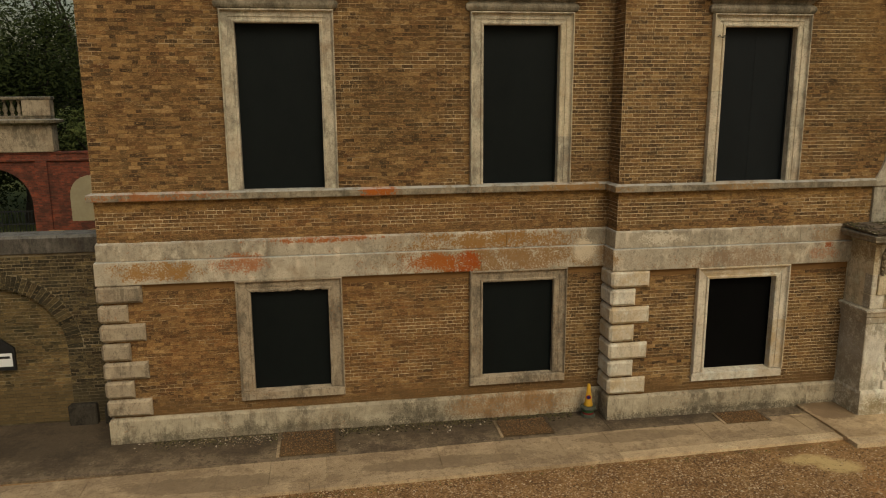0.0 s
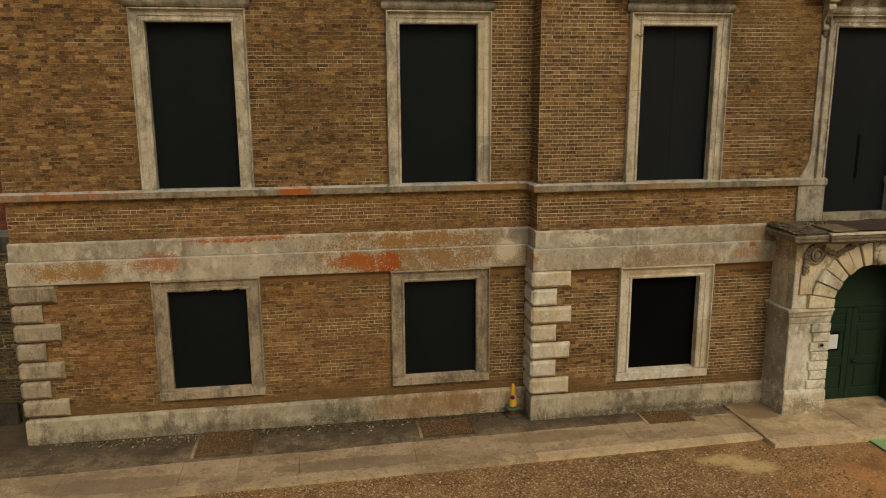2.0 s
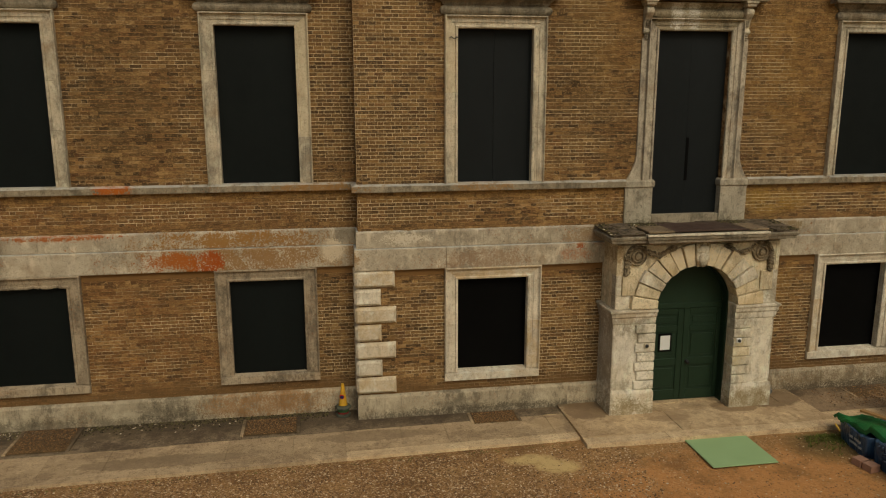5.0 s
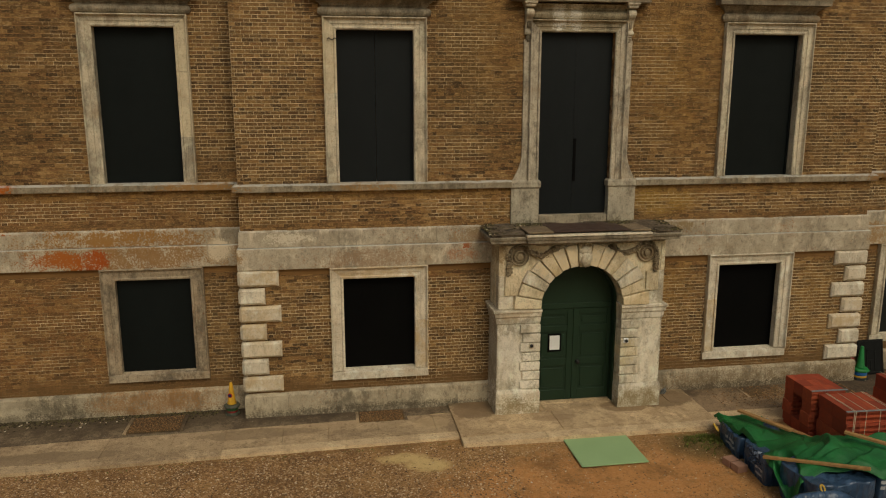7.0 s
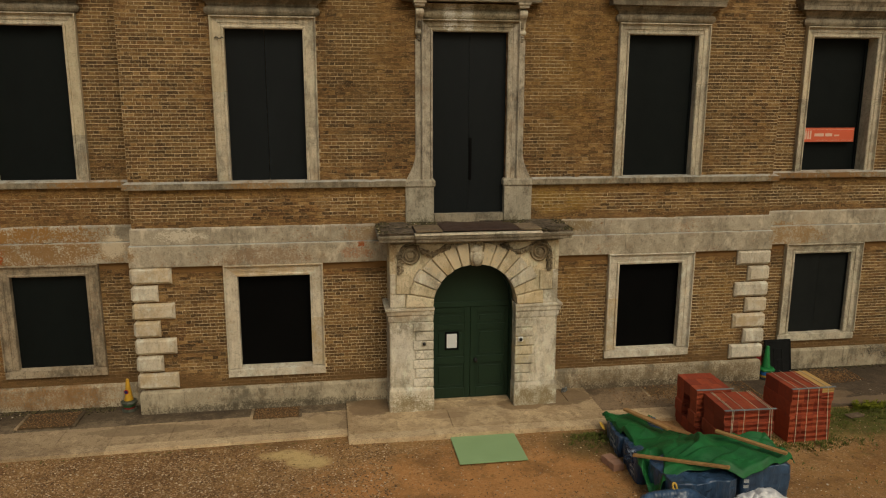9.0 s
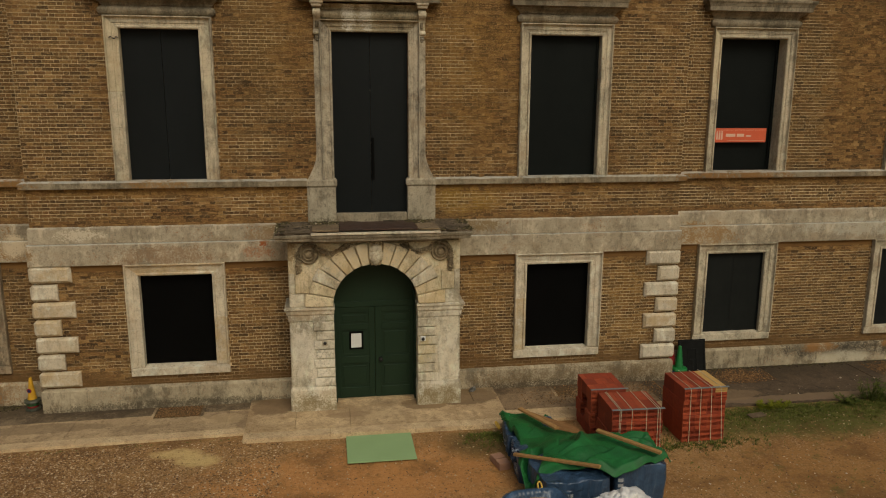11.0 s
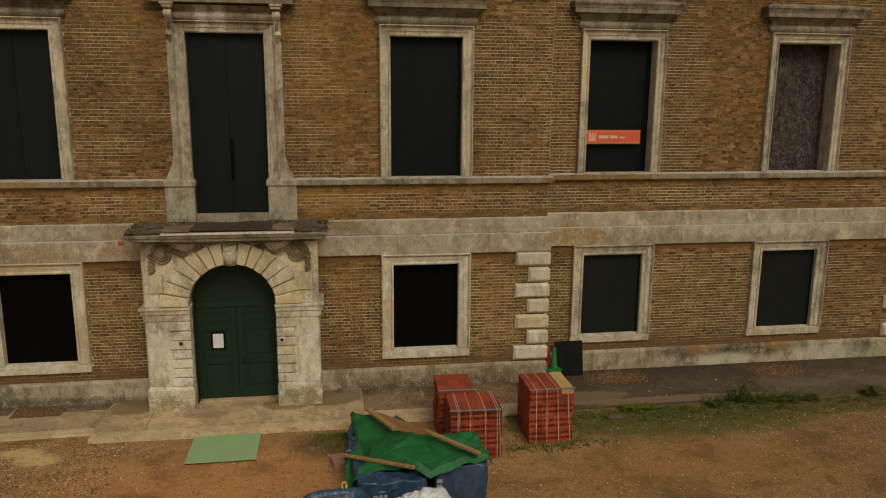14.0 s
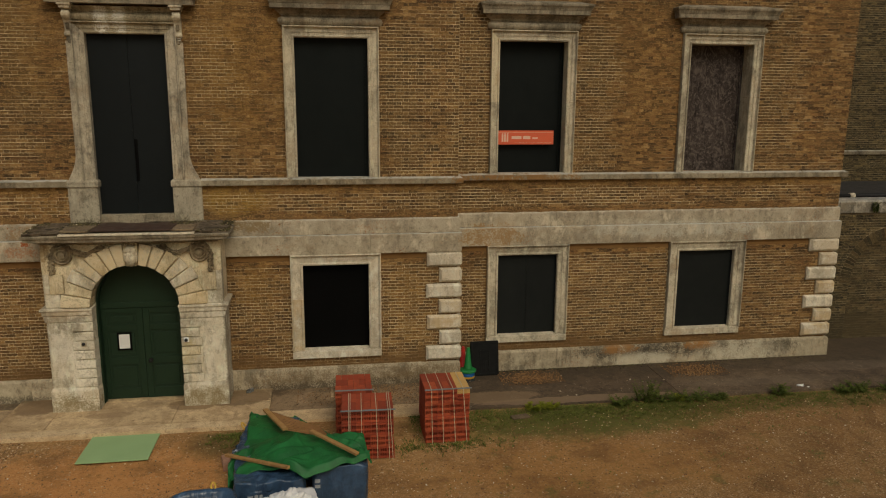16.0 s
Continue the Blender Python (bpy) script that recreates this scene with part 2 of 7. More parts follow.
BRICK = brick_material("brown_brick", (0.055, 0.034, 0.018), (0.178, 0.1, 0.039), (0.34, 0.197, 0.074), (0.5, 0.32, 0.14), patched=True)
MORTAR = mortar_material("lime_mortar", (0.8, 0.635, 0.39), (0.165, 0.092, 0.037), True)
BRICK_DARK = brick_material("sooty_brick", (0.024, 0.02, 0.013), (0.065, 0.051, 0.028), (0.125, 0.09, 0.042), (0.3, 0.22, 0.095))
MORTAR_DARK = mortar_material("sooty_mortar", (0.36, 0.29, 0.18), (0.09, 0.07, 0.04))
BRICK_BUFF = brick_material("buff_infill_brick", (0.04, 0.034, 0.018), (0.13, 0.09, 0.04), (0.21, 0.14, 0.058), (0.32, 0.22, 0.09), 0.8)
BRICK_MURK = brick_material("murky_infill_brick", (0.035, 0.029, 0.017), (0.085, 0.063, 0.032), (0.125, 0.09, 0.042), (0.22, 0.16, 0.075), 0.7)
STONE = stone_material("weathered_limestone", (0.58, 0.5, 0.365), (0.44, 0.375, 0.27), (0.13, 0.11, 0.082), 0.3, (), 0.55, 0.0, 0.4, mottle=0.75)
GREYED = stone_material("lichen_grey_limestone", (0.5, 0.435, 0.325), (0.38, 0.33, 0.245), (0.12, 0.104, 0.08), 0.2, (), 0.7, 0.0, 0.65)
WING_STONE = stone_material("browned_limestone", (0.38, 0.305, 0.205), (0.27, 0.21, 0.14), (0.11, 0.088, 0.06), 0.5)
CROWN_STONE = stone_material("mossy_cornice_limestone", (0.32, 0.27, 0.19), (0.18, 0.15, 0.105), (0.075, 0.064, 0.044), 0.3, (), 0.65, 0.0, 0.4)
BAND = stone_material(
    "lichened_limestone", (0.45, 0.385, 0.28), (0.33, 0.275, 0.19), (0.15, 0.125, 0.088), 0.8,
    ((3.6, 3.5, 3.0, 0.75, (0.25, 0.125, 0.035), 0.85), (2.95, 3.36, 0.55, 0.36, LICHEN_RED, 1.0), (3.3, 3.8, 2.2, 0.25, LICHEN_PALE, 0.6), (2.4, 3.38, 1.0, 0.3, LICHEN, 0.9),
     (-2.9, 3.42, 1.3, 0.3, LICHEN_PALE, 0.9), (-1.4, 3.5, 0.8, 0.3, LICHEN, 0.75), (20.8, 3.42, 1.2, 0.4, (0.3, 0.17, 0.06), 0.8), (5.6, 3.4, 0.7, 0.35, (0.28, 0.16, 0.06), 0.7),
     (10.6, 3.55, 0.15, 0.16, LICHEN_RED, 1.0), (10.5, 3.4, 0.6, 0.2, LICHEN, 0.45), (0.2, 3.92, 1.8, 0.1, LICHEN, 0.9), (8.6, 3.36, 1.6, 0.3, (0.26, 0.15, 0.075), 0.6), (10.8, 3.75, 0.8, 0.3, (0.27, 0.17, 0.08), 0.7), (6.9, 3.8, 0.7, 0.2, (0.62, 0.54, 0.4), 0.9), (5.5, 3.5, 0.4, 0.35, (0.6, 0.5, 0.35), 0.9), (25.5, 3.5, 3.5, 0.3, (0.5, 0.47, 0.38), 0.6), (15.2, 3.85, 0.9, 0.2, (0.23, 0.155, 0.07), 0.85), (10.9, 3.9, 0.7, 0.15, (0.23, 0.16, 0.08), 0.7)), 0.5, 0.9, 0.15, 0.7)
PALE = stone_material("scrubbed_limestone", (0.66, 0.58, 0.44), (0.54, 0.46, 0.335), (0.26, 0.215, 0.15), 0.0, (), 0.42, 0.0, 0.3, 0.6, 0.6)
STRING = stone_material(
    "mossy_limestone", (0.31, 0.258, 0.175), (0.225, 0.183, 0.12), (0.1, 0.082, 0.055), 0.6,
    ((1.3, 4.85, 0.5, 0.25, (0.36, 0.1, 0.015), 1.0), (-2.8, 4.85, 1.8, 0.2, (0.36, 0.11, 0.02), 0.7), (5.2, 4.85, 1.4, 0.3, (0.28, 0.15, 0.05), 0.9), (8.6, 4.85, 1.0, 0.2, (0.3, 0.16, 0.05), 0.7), (21.2, 4.85, 2.4, 0.3, (0.25, 0.13, 0.045), 0.9)), 0.7, 0.45)
PLINTH = stone_material(
    "damp_limestone", (0.44, 0.37, 0.255), (0.31, 0.255, 0.168), (0.1, 0.082, 0.055), 0.4,
    ((25.2, 0.38, 2.9, 0.34, CRUST, 0.9), (24.2, 0.42, 0.7, 0.2, RUST, 0.9), (26.4, 0.42, 0.7, 0.16, RUST, 0.9), (28.6, 0.3, 0.9, 0.3, DIRT, 0.8), (27.6, 0.2, 1.6, 0.4, LIME, 0.8), (24.9, 0.12, 1.2, 0.25, LIME, 0.8), (19.3, 0.2, 1.6, 0.4, EARTH, 0.7),
     (4.0, 0.25, 2.0, 0.45, RUST, 0.75), (-1.0, 0.0, 6.0, 0.26, DIRT, 0.6), (2.0, 0.2, 0.9, 0.4, DIRT, 0.55), (8.5, 0.0, 4.5, 0.24, DIRT, 0.8), (17.2, 0.15, 3.4, 0.5, EARTH, 0.75), (17.5, 0.0, 4.0, 0.24, DIRT, 0.8)), 0.7, mottle=0.55, crisp=False)
BLACK = plain_material("black_painted_board", (0.003, 0.0048, 0.0045), (0.005, 0.0075, 0.007), 1.2, 0.6, 30, 0.0015, 0.14, (1, 1, 0.25))
# Black board paint with a bluish sky sheen mixed into its base colour.
SHEEN_BLACK = plain_material("sky_sheen_black_board", (0.0058, 0.0078, 0.0084), (0.0088, 0.0114, 0.0122), 1.2, 0.55, 30, 0.0015, 0.16, (1, 1, 0.25))
# Darker black: unlit depth of low windows put into colour; notice frame shares it.
INKY = plain_material("unlit_matt_black", (0.0015, 0.0015, 0.0014), (0.003, 0.003, 0.0028), 1.5, 0.75, 30, 0.001, 0.06)
WORN = Nodes("weathered_grey_board")
_c = WORN.mix(WORN.step(WORN.noise(2.2, 7, 0.75, (1, 1, 0.5)), 0.35, 0.65), (0.02, 0.015, 0.013), (0.07, 0.055, 0.047))
_c = WORN.mix(WORN.step(WORN.noise(13, 7, 0.85), 0.52, 0.62, 0, 0.75), _c, (0.15, 0.125, 0.11))
_swirl = WORN.add("ShaderNodeTexNoise")
WORN.link(WORN.where((1, 1, 0.8)), _swirl.inputs["Vector"])
_swirl.inputs["Scale"].default_value, _swirl.inputs["Detail"].default_value, _swirl.inputs["Distortion"].default_value = 3.5, 5.0, 4.0
_c = WORN.mix(WORN.step(_swirl.outputs[0], 0.52, 0.6, 0, 0.6), _c, (0.13, 0.105, 0.09))
WORN = WORN.done(WORN.mix(WORN.step(WORN.noise(7, 5, 0.8, (1, 1, 0.3)), 0.53, 0.62, 0, 0.7), _c, (0.014, 0.011, 0.01)), 0.9, WORN.noise(20, 6, 0.8), 0.008, 0.1)
GREY_BOARD = plain_material("dark_grey_board", (0.008, 0.0095, 0.0088), (0.013, 0.0145, 0.0135), 1.2, 0.65, 30, 0.0015, 0.14, (1, 1, 0.25))
SOOTY = stone_material("sooty_carved_limestone", (0.24, 0.2, 0.135), (0.15, 0.122, 0.082), (0.045, 0.037, 0.026), 0.0, (), 0.8, 0.3)
GREEN = plain_material("dark_green_gloss_paint", (0.0105, 0.026, 0.013), (0.0135, 0.032, 0.016), 3, 0.5, 40, 0.0006, 0.25)
IRON = plain_material("black_iron", (0.012, 0.012, 0.012), (0.02, 0.019, 0.018), 8, 0.5)
PAPER = plain_material("white_paper", (0.75, 0.75, 0.72), (0.68, 0.68, 0.65), 5, 0.7)


# ---------------------------------------------------------------- mesh kit
def mesh_of(name, verts, faces, material, smooth=False):
    me = bpy.data.meshes.new(name)
    me.from_pydata([tuple(v) for v in verts], [], faces)
    me.validate()
    me.materials.append(material)
    if smooth:
        me.shade_smooth()
    return me


def part(name, bm, material, parent, label="", smooth=False):
    """Links a bmesh as one mesh object under a thing or a part; the mesh is in the parent's space."""
    bmesh.ops.recalc_face_normals(bm, faces=bm.faces)
    me = bpy.data.meshes.new(name)
    bm.to_mesh(me)
    bm.free()
    me.materials.append(material)
    if smooth:
        me.shade_smooth()
    ob = new(name, me)
    ob.parent = parent
    if label:
        tagged(ob, label)
    return ob


def thing(name, label, category, group="", kind="", at=(0, 0, 0), turn=0):
    ob = new(name)
    ob.empty_display_size = 0.2
    ob.matrix_world = pose(*at, 0, 0, turn)
    return tagged(ob, label, category, group, kind)


def shared(name, me, parent, m, label=""):
    ob = new(name, me)
    ob.parent = parent
    ob.matrix_local = m
    if label:
        tagged(ob, label)
    return ob


def box(bm, x0, x1, y0, y1, z0, z1, bevel=0.0, wobble=0.0):
    vs = [bm.verts.new((x, y, z)) for x in (x0, x1) for y in (y0, y1) for z in (z0, z1)]
    fs = [bm.faces.new([vs[i] for i in q]) for q in ((0, 1, 3, 2), (4, 6, 7, 5), (0, 4, 5, 1), (2, 3, 7, 6), (0, 2, 6, 4), (1, 5, 7, 3))]
    if bevel:
        edges = list({e for f in fs for e in f.edges})
        bmesh.ops.bevel(bm, geom=edges, offset=bevel, segments=1, affect="EDGES", profile=0.5)
    if wobble:
        for v in bm.verts:
            v.co += Vector((random.uniform(-1, 1), random.uniform(-1, 1), random.uniform(-1, 1))) * wobble
    return bm


def boxed(*a, **k):
    return box(bmesh.new(), *a, **k)


def rings(bm, loops, cap=True):
    """Skins a row of closed loops of equal length."""
    rows = [[bm.verts.new(p) for p in loop] for loop in loops]
    n = len(rows[0])
    for a, b in zip(rows, rows[1:]):
        for i in range(n):
            bm.faces.new((a[i], a[(i + 1) % n], b[(i + 1) % n], b[i]))
    if cap:
        bm.faces.new(rows[0][::-1]), bm.faces.new(rows[-1])
    return bm


def moulding(x0, x1, face, back, profile):
    """A cornice with returned ends: profile rows are (projection, height)."""
    loops = [[(x0 - o, face - o, z), (x1 + o, face - o, z), (x1 + o, back, z), (x0 - o, back, z)] for o, z in profile]
    return rings(bmesh.new(), loops)


def turned(bm, profile, x=0.0, y=0.0, n=20):
    loops = [[(x + r * math.cos(2 * math.pi * i / n), y + r * math.sin(2 * math.pi * i / n), z) for i in range(n)] for r, z in profile]
    return rings(bm, loops)


def rod(bm, a, b, r0, r1=None, n=8):
    a, b = Vector(a), Vector(b)
    turn = (b - a).to_track_quat("Z", "Y")
    ring = lambda c, r: [c + turn @ Vector((r * math.cos(2 * math.pi * i / n), r * math.sin(2 * math.pi * i / n), 0)) for i in range(n)]
    return rings(bm, [ring(a, r0), ring(b, r0 if r1 is None else r1)])


def blob(bm, centre, size, rough=0.0, level=2):
    made = bmesh.ops.create_icosphere(bm, subdivisions=level, radius=1.0)["verts"]
    for v in made:
        k = 1 + rough * noise.noise(v.co * 1.7 + Vector(centre) * 3)
        v.co = Vector((v.co.x * size[0] * k, v.co.y * size[1] * k, v.co.z * size[2] * k)) + Vector(centre)


# ---------------------------------------------------------------- the plan, in metres
WING, MID = 14.19, 13.65            # brick faces of the wings and of the middle
LEFT, MID_L, MID_R, RIGHT = -3.93, 5.99, 19.93, 29.97
TOP, DEEP = 10.6, 26.0
SILL, HEAD = 4.90, 7.93             # upper openings
LOW_SILL, LOW_HEAD = 0.90, 2.94     # lower openings
BAYS = [(-0.475, WING), (4.125, WING), (8.76, MID), (17.12, MID), (21.77, WING), (26.43, WING)]
AXIS = 12.92
HALF = 0.755                        # half an opening's width
COURSE, LONG, SHORT, JOINT, PERPEND = 0.0725, 0.2095, 0.1015, 0.0115, 0.008


# ---------------------------------------------------------------- ground
def ground_height(x, y):
    base = -0.06 - 0.028 * min(max(11.6 - y, 0), 3.5)
    near = 1.0 if -14 < x < 42 and -2 < y < 12 else 0.0
    return base + near * (0.018 * noise.noise((x * 0.6, y * 0.6, 0.3)) + 0.008 * noise.noise((x * 2.3, y * 2.3, 4.1)))


def build_ground():
    xs = [-400, -150, -60, -30, -18] + [-14 + 0.4 * i for i in range(146)] + [46, 60, 90, 180, 430]
    ys = [-400, -150, -60, -30, -12] + [-6 + 0.4 * i for i in range(56)] + [20, 26, 34, 45, 60, 90, 180, 500]
    verts = [(x, y, ground_height(x, y)) for y in ys for x in xs]
    w = len(xs)
    faces = [(j * w + i, j * w + i + 1, (j + 1) * w + i + 1, (j + 1) * w + i) for j in range(len(ys) - 1) for i in range(w - 1)]
    k = Nodes("gravelly_earth")
    x, y = k.axis("X"), k.axis("Y")
    tone = k.noise(0.5, 5, 0.65)
    earth = k.mix(k.step(tone, 0.35, 0.65), (0.34, 0.178, 0.064), (0.48, 0.28, 0.11))
    earth = k.mix(k.step(x, 18, 26, 0, 0.62), earth, (0.2, 0.105, 0.038))
    grit = k.cells(38, "F1", "Color")
    sep = k.add("ShaderNodeSeparateColor")
    k.link(grit, sep.inputs[0])
    stones = k.ramp(sep.outputs[0], (0.0, (0.045, 0.025, 0.012)), (0.4, (0.19, 0.1, 0.042)), (0.8, (0.38, 0.225, 0.105)), (1.0, (0.65, 0.51, 0.33)))
    gravelly = k.step(k.math("ADD", x, k.step(k.noise(0.35, 3), 0.2, 0.8, -3, 3)), 13, 7)
    c = k.mix(k.math("MULTIPLY", k.step(k.noise(1.5, 4), 0.3, 0.7, 0.35, 1.0), k.step(gravelly, 0, 1, 0.4, 0.95)), earth, stones)
    c = k.mix(k.step(k.noise(60, 2, 0.6), 0.68, 0.74, 0, 0.7), c, (0.42, 0.36, 0.26))
    # spilled sand, red brick dust and damp moss
    def pool(cx, cy, rx, ry, soft=1.4):
        a = k.math("DIVIDE", k.math("SUBTRACT", x, cx), rx)
        b = k.math("DIVIDE", k.math("SUBTRACT", y, cy), ry)
        d = k.math("ADD", k.math("MULTIPLY", a, a), k.math("MULTIPLY", b, b))
        return k.step(k.math("ADD", d, k.step(k.noise(3.0, 5, 0.7), 0.2, 0.8, -0.7, 0.7)), soft, 0.3)
    for cx, cy, rx, ry in ((9.0, 11.4, 0.5, 0.22), (9.45, 11.08, 0.42, 0.28)):
        c = k.mix(k.math("MULTIPLY", pool(cx, cy, rx, ry, 1.15), 0.9), c, (0.62, 0.45, 0.2))
    c = k.mix(k.math("MULTIPLY", pool(12.6, 9.9, 3.0, 1.3), 0.65), c, (0.56, 0.25, 0.08))
    c = k.mix(k.math("MULTIPLY", pool(21.5, 9.2, 3.2, 1.1), 0.5), c, (0.36, 0.17, 0.05))
    c = k.mix(k.math("MULTIPLY", pool(22.2, 11.15, 3.4, 0.75), 0.85), c, (0.085, 0.1, 0.022))
    c = k.mix(k.math("MULTIPLY", pool(28.5, 11.5, 5.0, 0.5), 0.6), c, (0.1, 0.085, 0.026))
    c = k.mix(k.math("MULTIPLY", pool(15.0, 11.0, 0.9, 0.6), 0.7), c, (0.07, 0.065, 0.022))
    c = k.mix(k.step(k.noise(0.8, 7, 0.75), 0.5, 0.62, 0, 0.5), c, (0.12, 0.062, 0.023))
    c = k.mix(k.step(k.noise(9, 6, 0.8), 0.53, 0.64, 0, 0.5), c, (0.11, 0.06, 0.024))
    c = k.mix(k.math("MULTIPLY", k.step(k.noise(1.9, 5, 0.7), 0.58, 0.68, 0, 0.55), k.step(x, 17, 20)), c, (0.1, 0.1, 0.026))
    c = k.mix(k.step(y, 26, 34, 0, 1), c, (0.1, 0.11, 0.03))
    h = k.math("ADD", k.math("MULTIPLY", k.cells(38), 0.9), k.noise(14, 5, 0.7))
    tagged(new("ground", mesh_of("ground", verts, faces, k.done(c, 0.95, h, 0.022, 0.15), True)), "brown gravel and bare earth yard with spilled sand and moss", "ground", kind="structure")


build_ground()


# ---------------------------------------------------------------- walls
def wall_body(name, label, x0, x1, face, z0, z1, holes, material, thick=0.45):
    """A wall with real openings, as cells round them."""
    xs = sorted({x0, x1, *(v for h in holes for v in h[:2])})
    zs = sorted({z0, z1, *(v for h in holes for v in h[2:])})
    verts, faces, at = [], [], {}

    def v(i, side, k):
        if (i, side, k) not in at:
            at[i, side, k] = len(verts)
            verts.append((xs[i], face + side * thick, zs[k]))
        return at[i, side, k]

    solid = {(i, k) for i in range(len(xs) - 1) for k in range(len(zs) - 1)
             if not any(h[0] < (xs[i] + xs[i + 1]) / 2 < h[1] and h[2] < (zs[k] + zs[k + 1]) / 2 < h[3] for h in holes)}
    for i, k in solid:
        faces.append((v(i, 0, k), v(i + 1, 0, k), v(i + 1, 0, k + 1), v(i, 0, k + 1)))
        faces.append((v(i, 1, k), v(i, 1, k + 1), v(i + 1, 1, k + 1), v(i + 1, 1, k)))
        for di, dk, a, b in ((-1, 0, (i, k), (i, k + 1)), (1, 0, (i + 1, k + 1), (i + 1, k)), (0, -1, (i + 1, k), (i, k)), (0, 1, (i, k + 1), (i + 1, k + 1))):
            if (i + di, k + dk) not in solid:
                faces.append((v(a[0], 0, a[1]), v(b[0], 0, b[1]), v(b[0], 1, b[1]), v(a[0], 1, a[1])))
    return tagged(new(name, mesh_of(name, verts, faces, material)), label, "wall", kind="structure")


LONG_BRICK, SHORT_BRICK = {}, {}


def lay_bricks(wall, x0, x1, face, z0, z1, gaps, material, near=None, seed=1, side=0):
    """Flemish bond. gaps are (x0, x1, z0, z1) or a function of height giving such spans; near picks the bricks that are objects of their own.
    side: 0 lays along x on the face y; +1 or -1 lays a return along y on the face x = face, looking that way along x."""
    rng = random.Random(seed)
    verts, faces, own = [], [], 0
    pitch = LONG + SHORT + 2 * PERPEND
    for row in range(int((z1 - z0) / COURSE)):
        za = z0 + row * COURSE + JOINT / 2
        zb, zm = za + COURSE - JOINT, za + (COURSE - JOINT) / 2
        cuts = sorted((g[0], g[1]) for g in (gaps(zm) if callable(gaps) else gaps) if len(g) == 2 or g[2] < zm < g[3])
        free, start = [], x0
        for a, b in cuts:
            if a > start:
                free.append((start, min(a, x1)))
            start = max(start, b)
        if start < x1:
            free.append((start, x1))
        shift = (pitch / 2 if row % 2 else 0) + rng.uniform(-0.012, 0.012)
        n = int((x0 - shift) / pitch) - 2
        x, flip = n * pitch + shift, True
        while x < x1:
            w = LONG if flip else SHORT
            for a, b in free:
                xa, xb = max(x, a + PERPEND / 2), min(x + w, b - PERPEND / 2)
                if xb - xa < 0.025:
                    continue
                proud, dz = rng.uniform(0.002, 0.007), rng.uniform(-0.0015, 0.0015)
                if near and own < 300 and xb - xa > w - 1e-6 and near(xa, zm):
                    table = LONG_BRICK if flip else SHORT_BRICK
                    if material.name not in table:
                        c = 0.004
                        vs = [(0, 0.02, 0), (w, 0.02, 0), (w, 0.02, zb - za), (0, 0.02, zb - za), (0, c, 0), (w, c, 0), (w, c, zb - za), (0, c, zb - za),
                              (c, 0, c), (w - c, 0, c), (w - c, 0, zb - za - c), (c, 0, zb - za - c)]
                        fs = [(8, 9, 10, 11)] + [q for i in range(4) for q in ((i, (i + 1) % 4, 4 + (i + 1) % 4, 4 + i), (4 + i, 4 + (i + 1) % 4, 8 + (i + 1) % 4, 8 + i))]
                        table[material.name] = mesh_of("brick", vs, fs, material)
                    shared("brick", table[material.name], wall, Matrix.Translation((xa, face - proud, za + dz)))
                    own += 1
                    continue
                b0 = len(verts)
                if side:
                    f, k = face + side * proud, face - side * 0.02
                    q = [(f, xa, za + dz), (f, xb, za + dz), (f, xb, zb + dz), (f, xa, zb + dz), (k, xa, za), (k, xb, za), (k, xb, zb), (k, xa, zb)]
                else:
                    f, k = face - proud, face + 0.02
                    q = [(xa, f, za + dz), (xb, f, za + dz), (xb, f, zb + dz), (xa, f, zb + dz), (xa, k, za), (xb, k, za), (xb, k, zb), (xa, k, zb)]
                verts += q
                faces += [tuple(b0 + i for i in t) for t in ((0, 1, 2, 3), (3, 2, 6, 7), (1, 0, 4, 5), (0, 3, 7, 4), (2, 1, 5, 6))]
            x += w + PERPEND
            flip = not flip
    if verts:
        me = bpy.data.meshes.new("brickwork")
        me.from_pydata(verts, [], faces)
        me.materials.append(material)
        ob = new("brickwork", me)
        ob.parent = wall
        tagged(ob, kind="stuff")


def openings(x0, x1, face):
    return [h for cx, f in BAYS if f == face and x0 < cx < x1
            for h in ((cx - HALF - 0.24, cx + HALF + 0.24, SILL, HEAD + 0.2), (cx - HALF - 0.24, cx + HALF + 0.24, LOW_SILL - 0.15, LOW_HEAD + 0.17))]


WALLS = []
for name, label, x0, x1, face in (
        ("wall_left_wing", "brown brick wing wall with pale uneven lime joints", LEFT, MID_L, WING),
        ("wall_middle", "brown brick projecting middle wall with pale lime joints", MID_L, MID_R, MID),
        ("wall_right_wing", "brown brick wing wall with patched pale joints", MID_R, RIGHT, WING)):
    holes = openings(x0, x1, face)
    if face == MID:
        holes += [(AXIS - 0.02 - 0.8, AXIS - 0.02 + 0.8, 4.1, 7.98), (AXIS - 0.9, AXIS + 0.9, 0.0, 3.2)]
    WALLS.append((wall_body(name, label, x0, x1, face, -0.3, TOP, holes, MORTAR, 0.45 if face == WING else WING - MID + 0.3), x0, x1, face, holes))

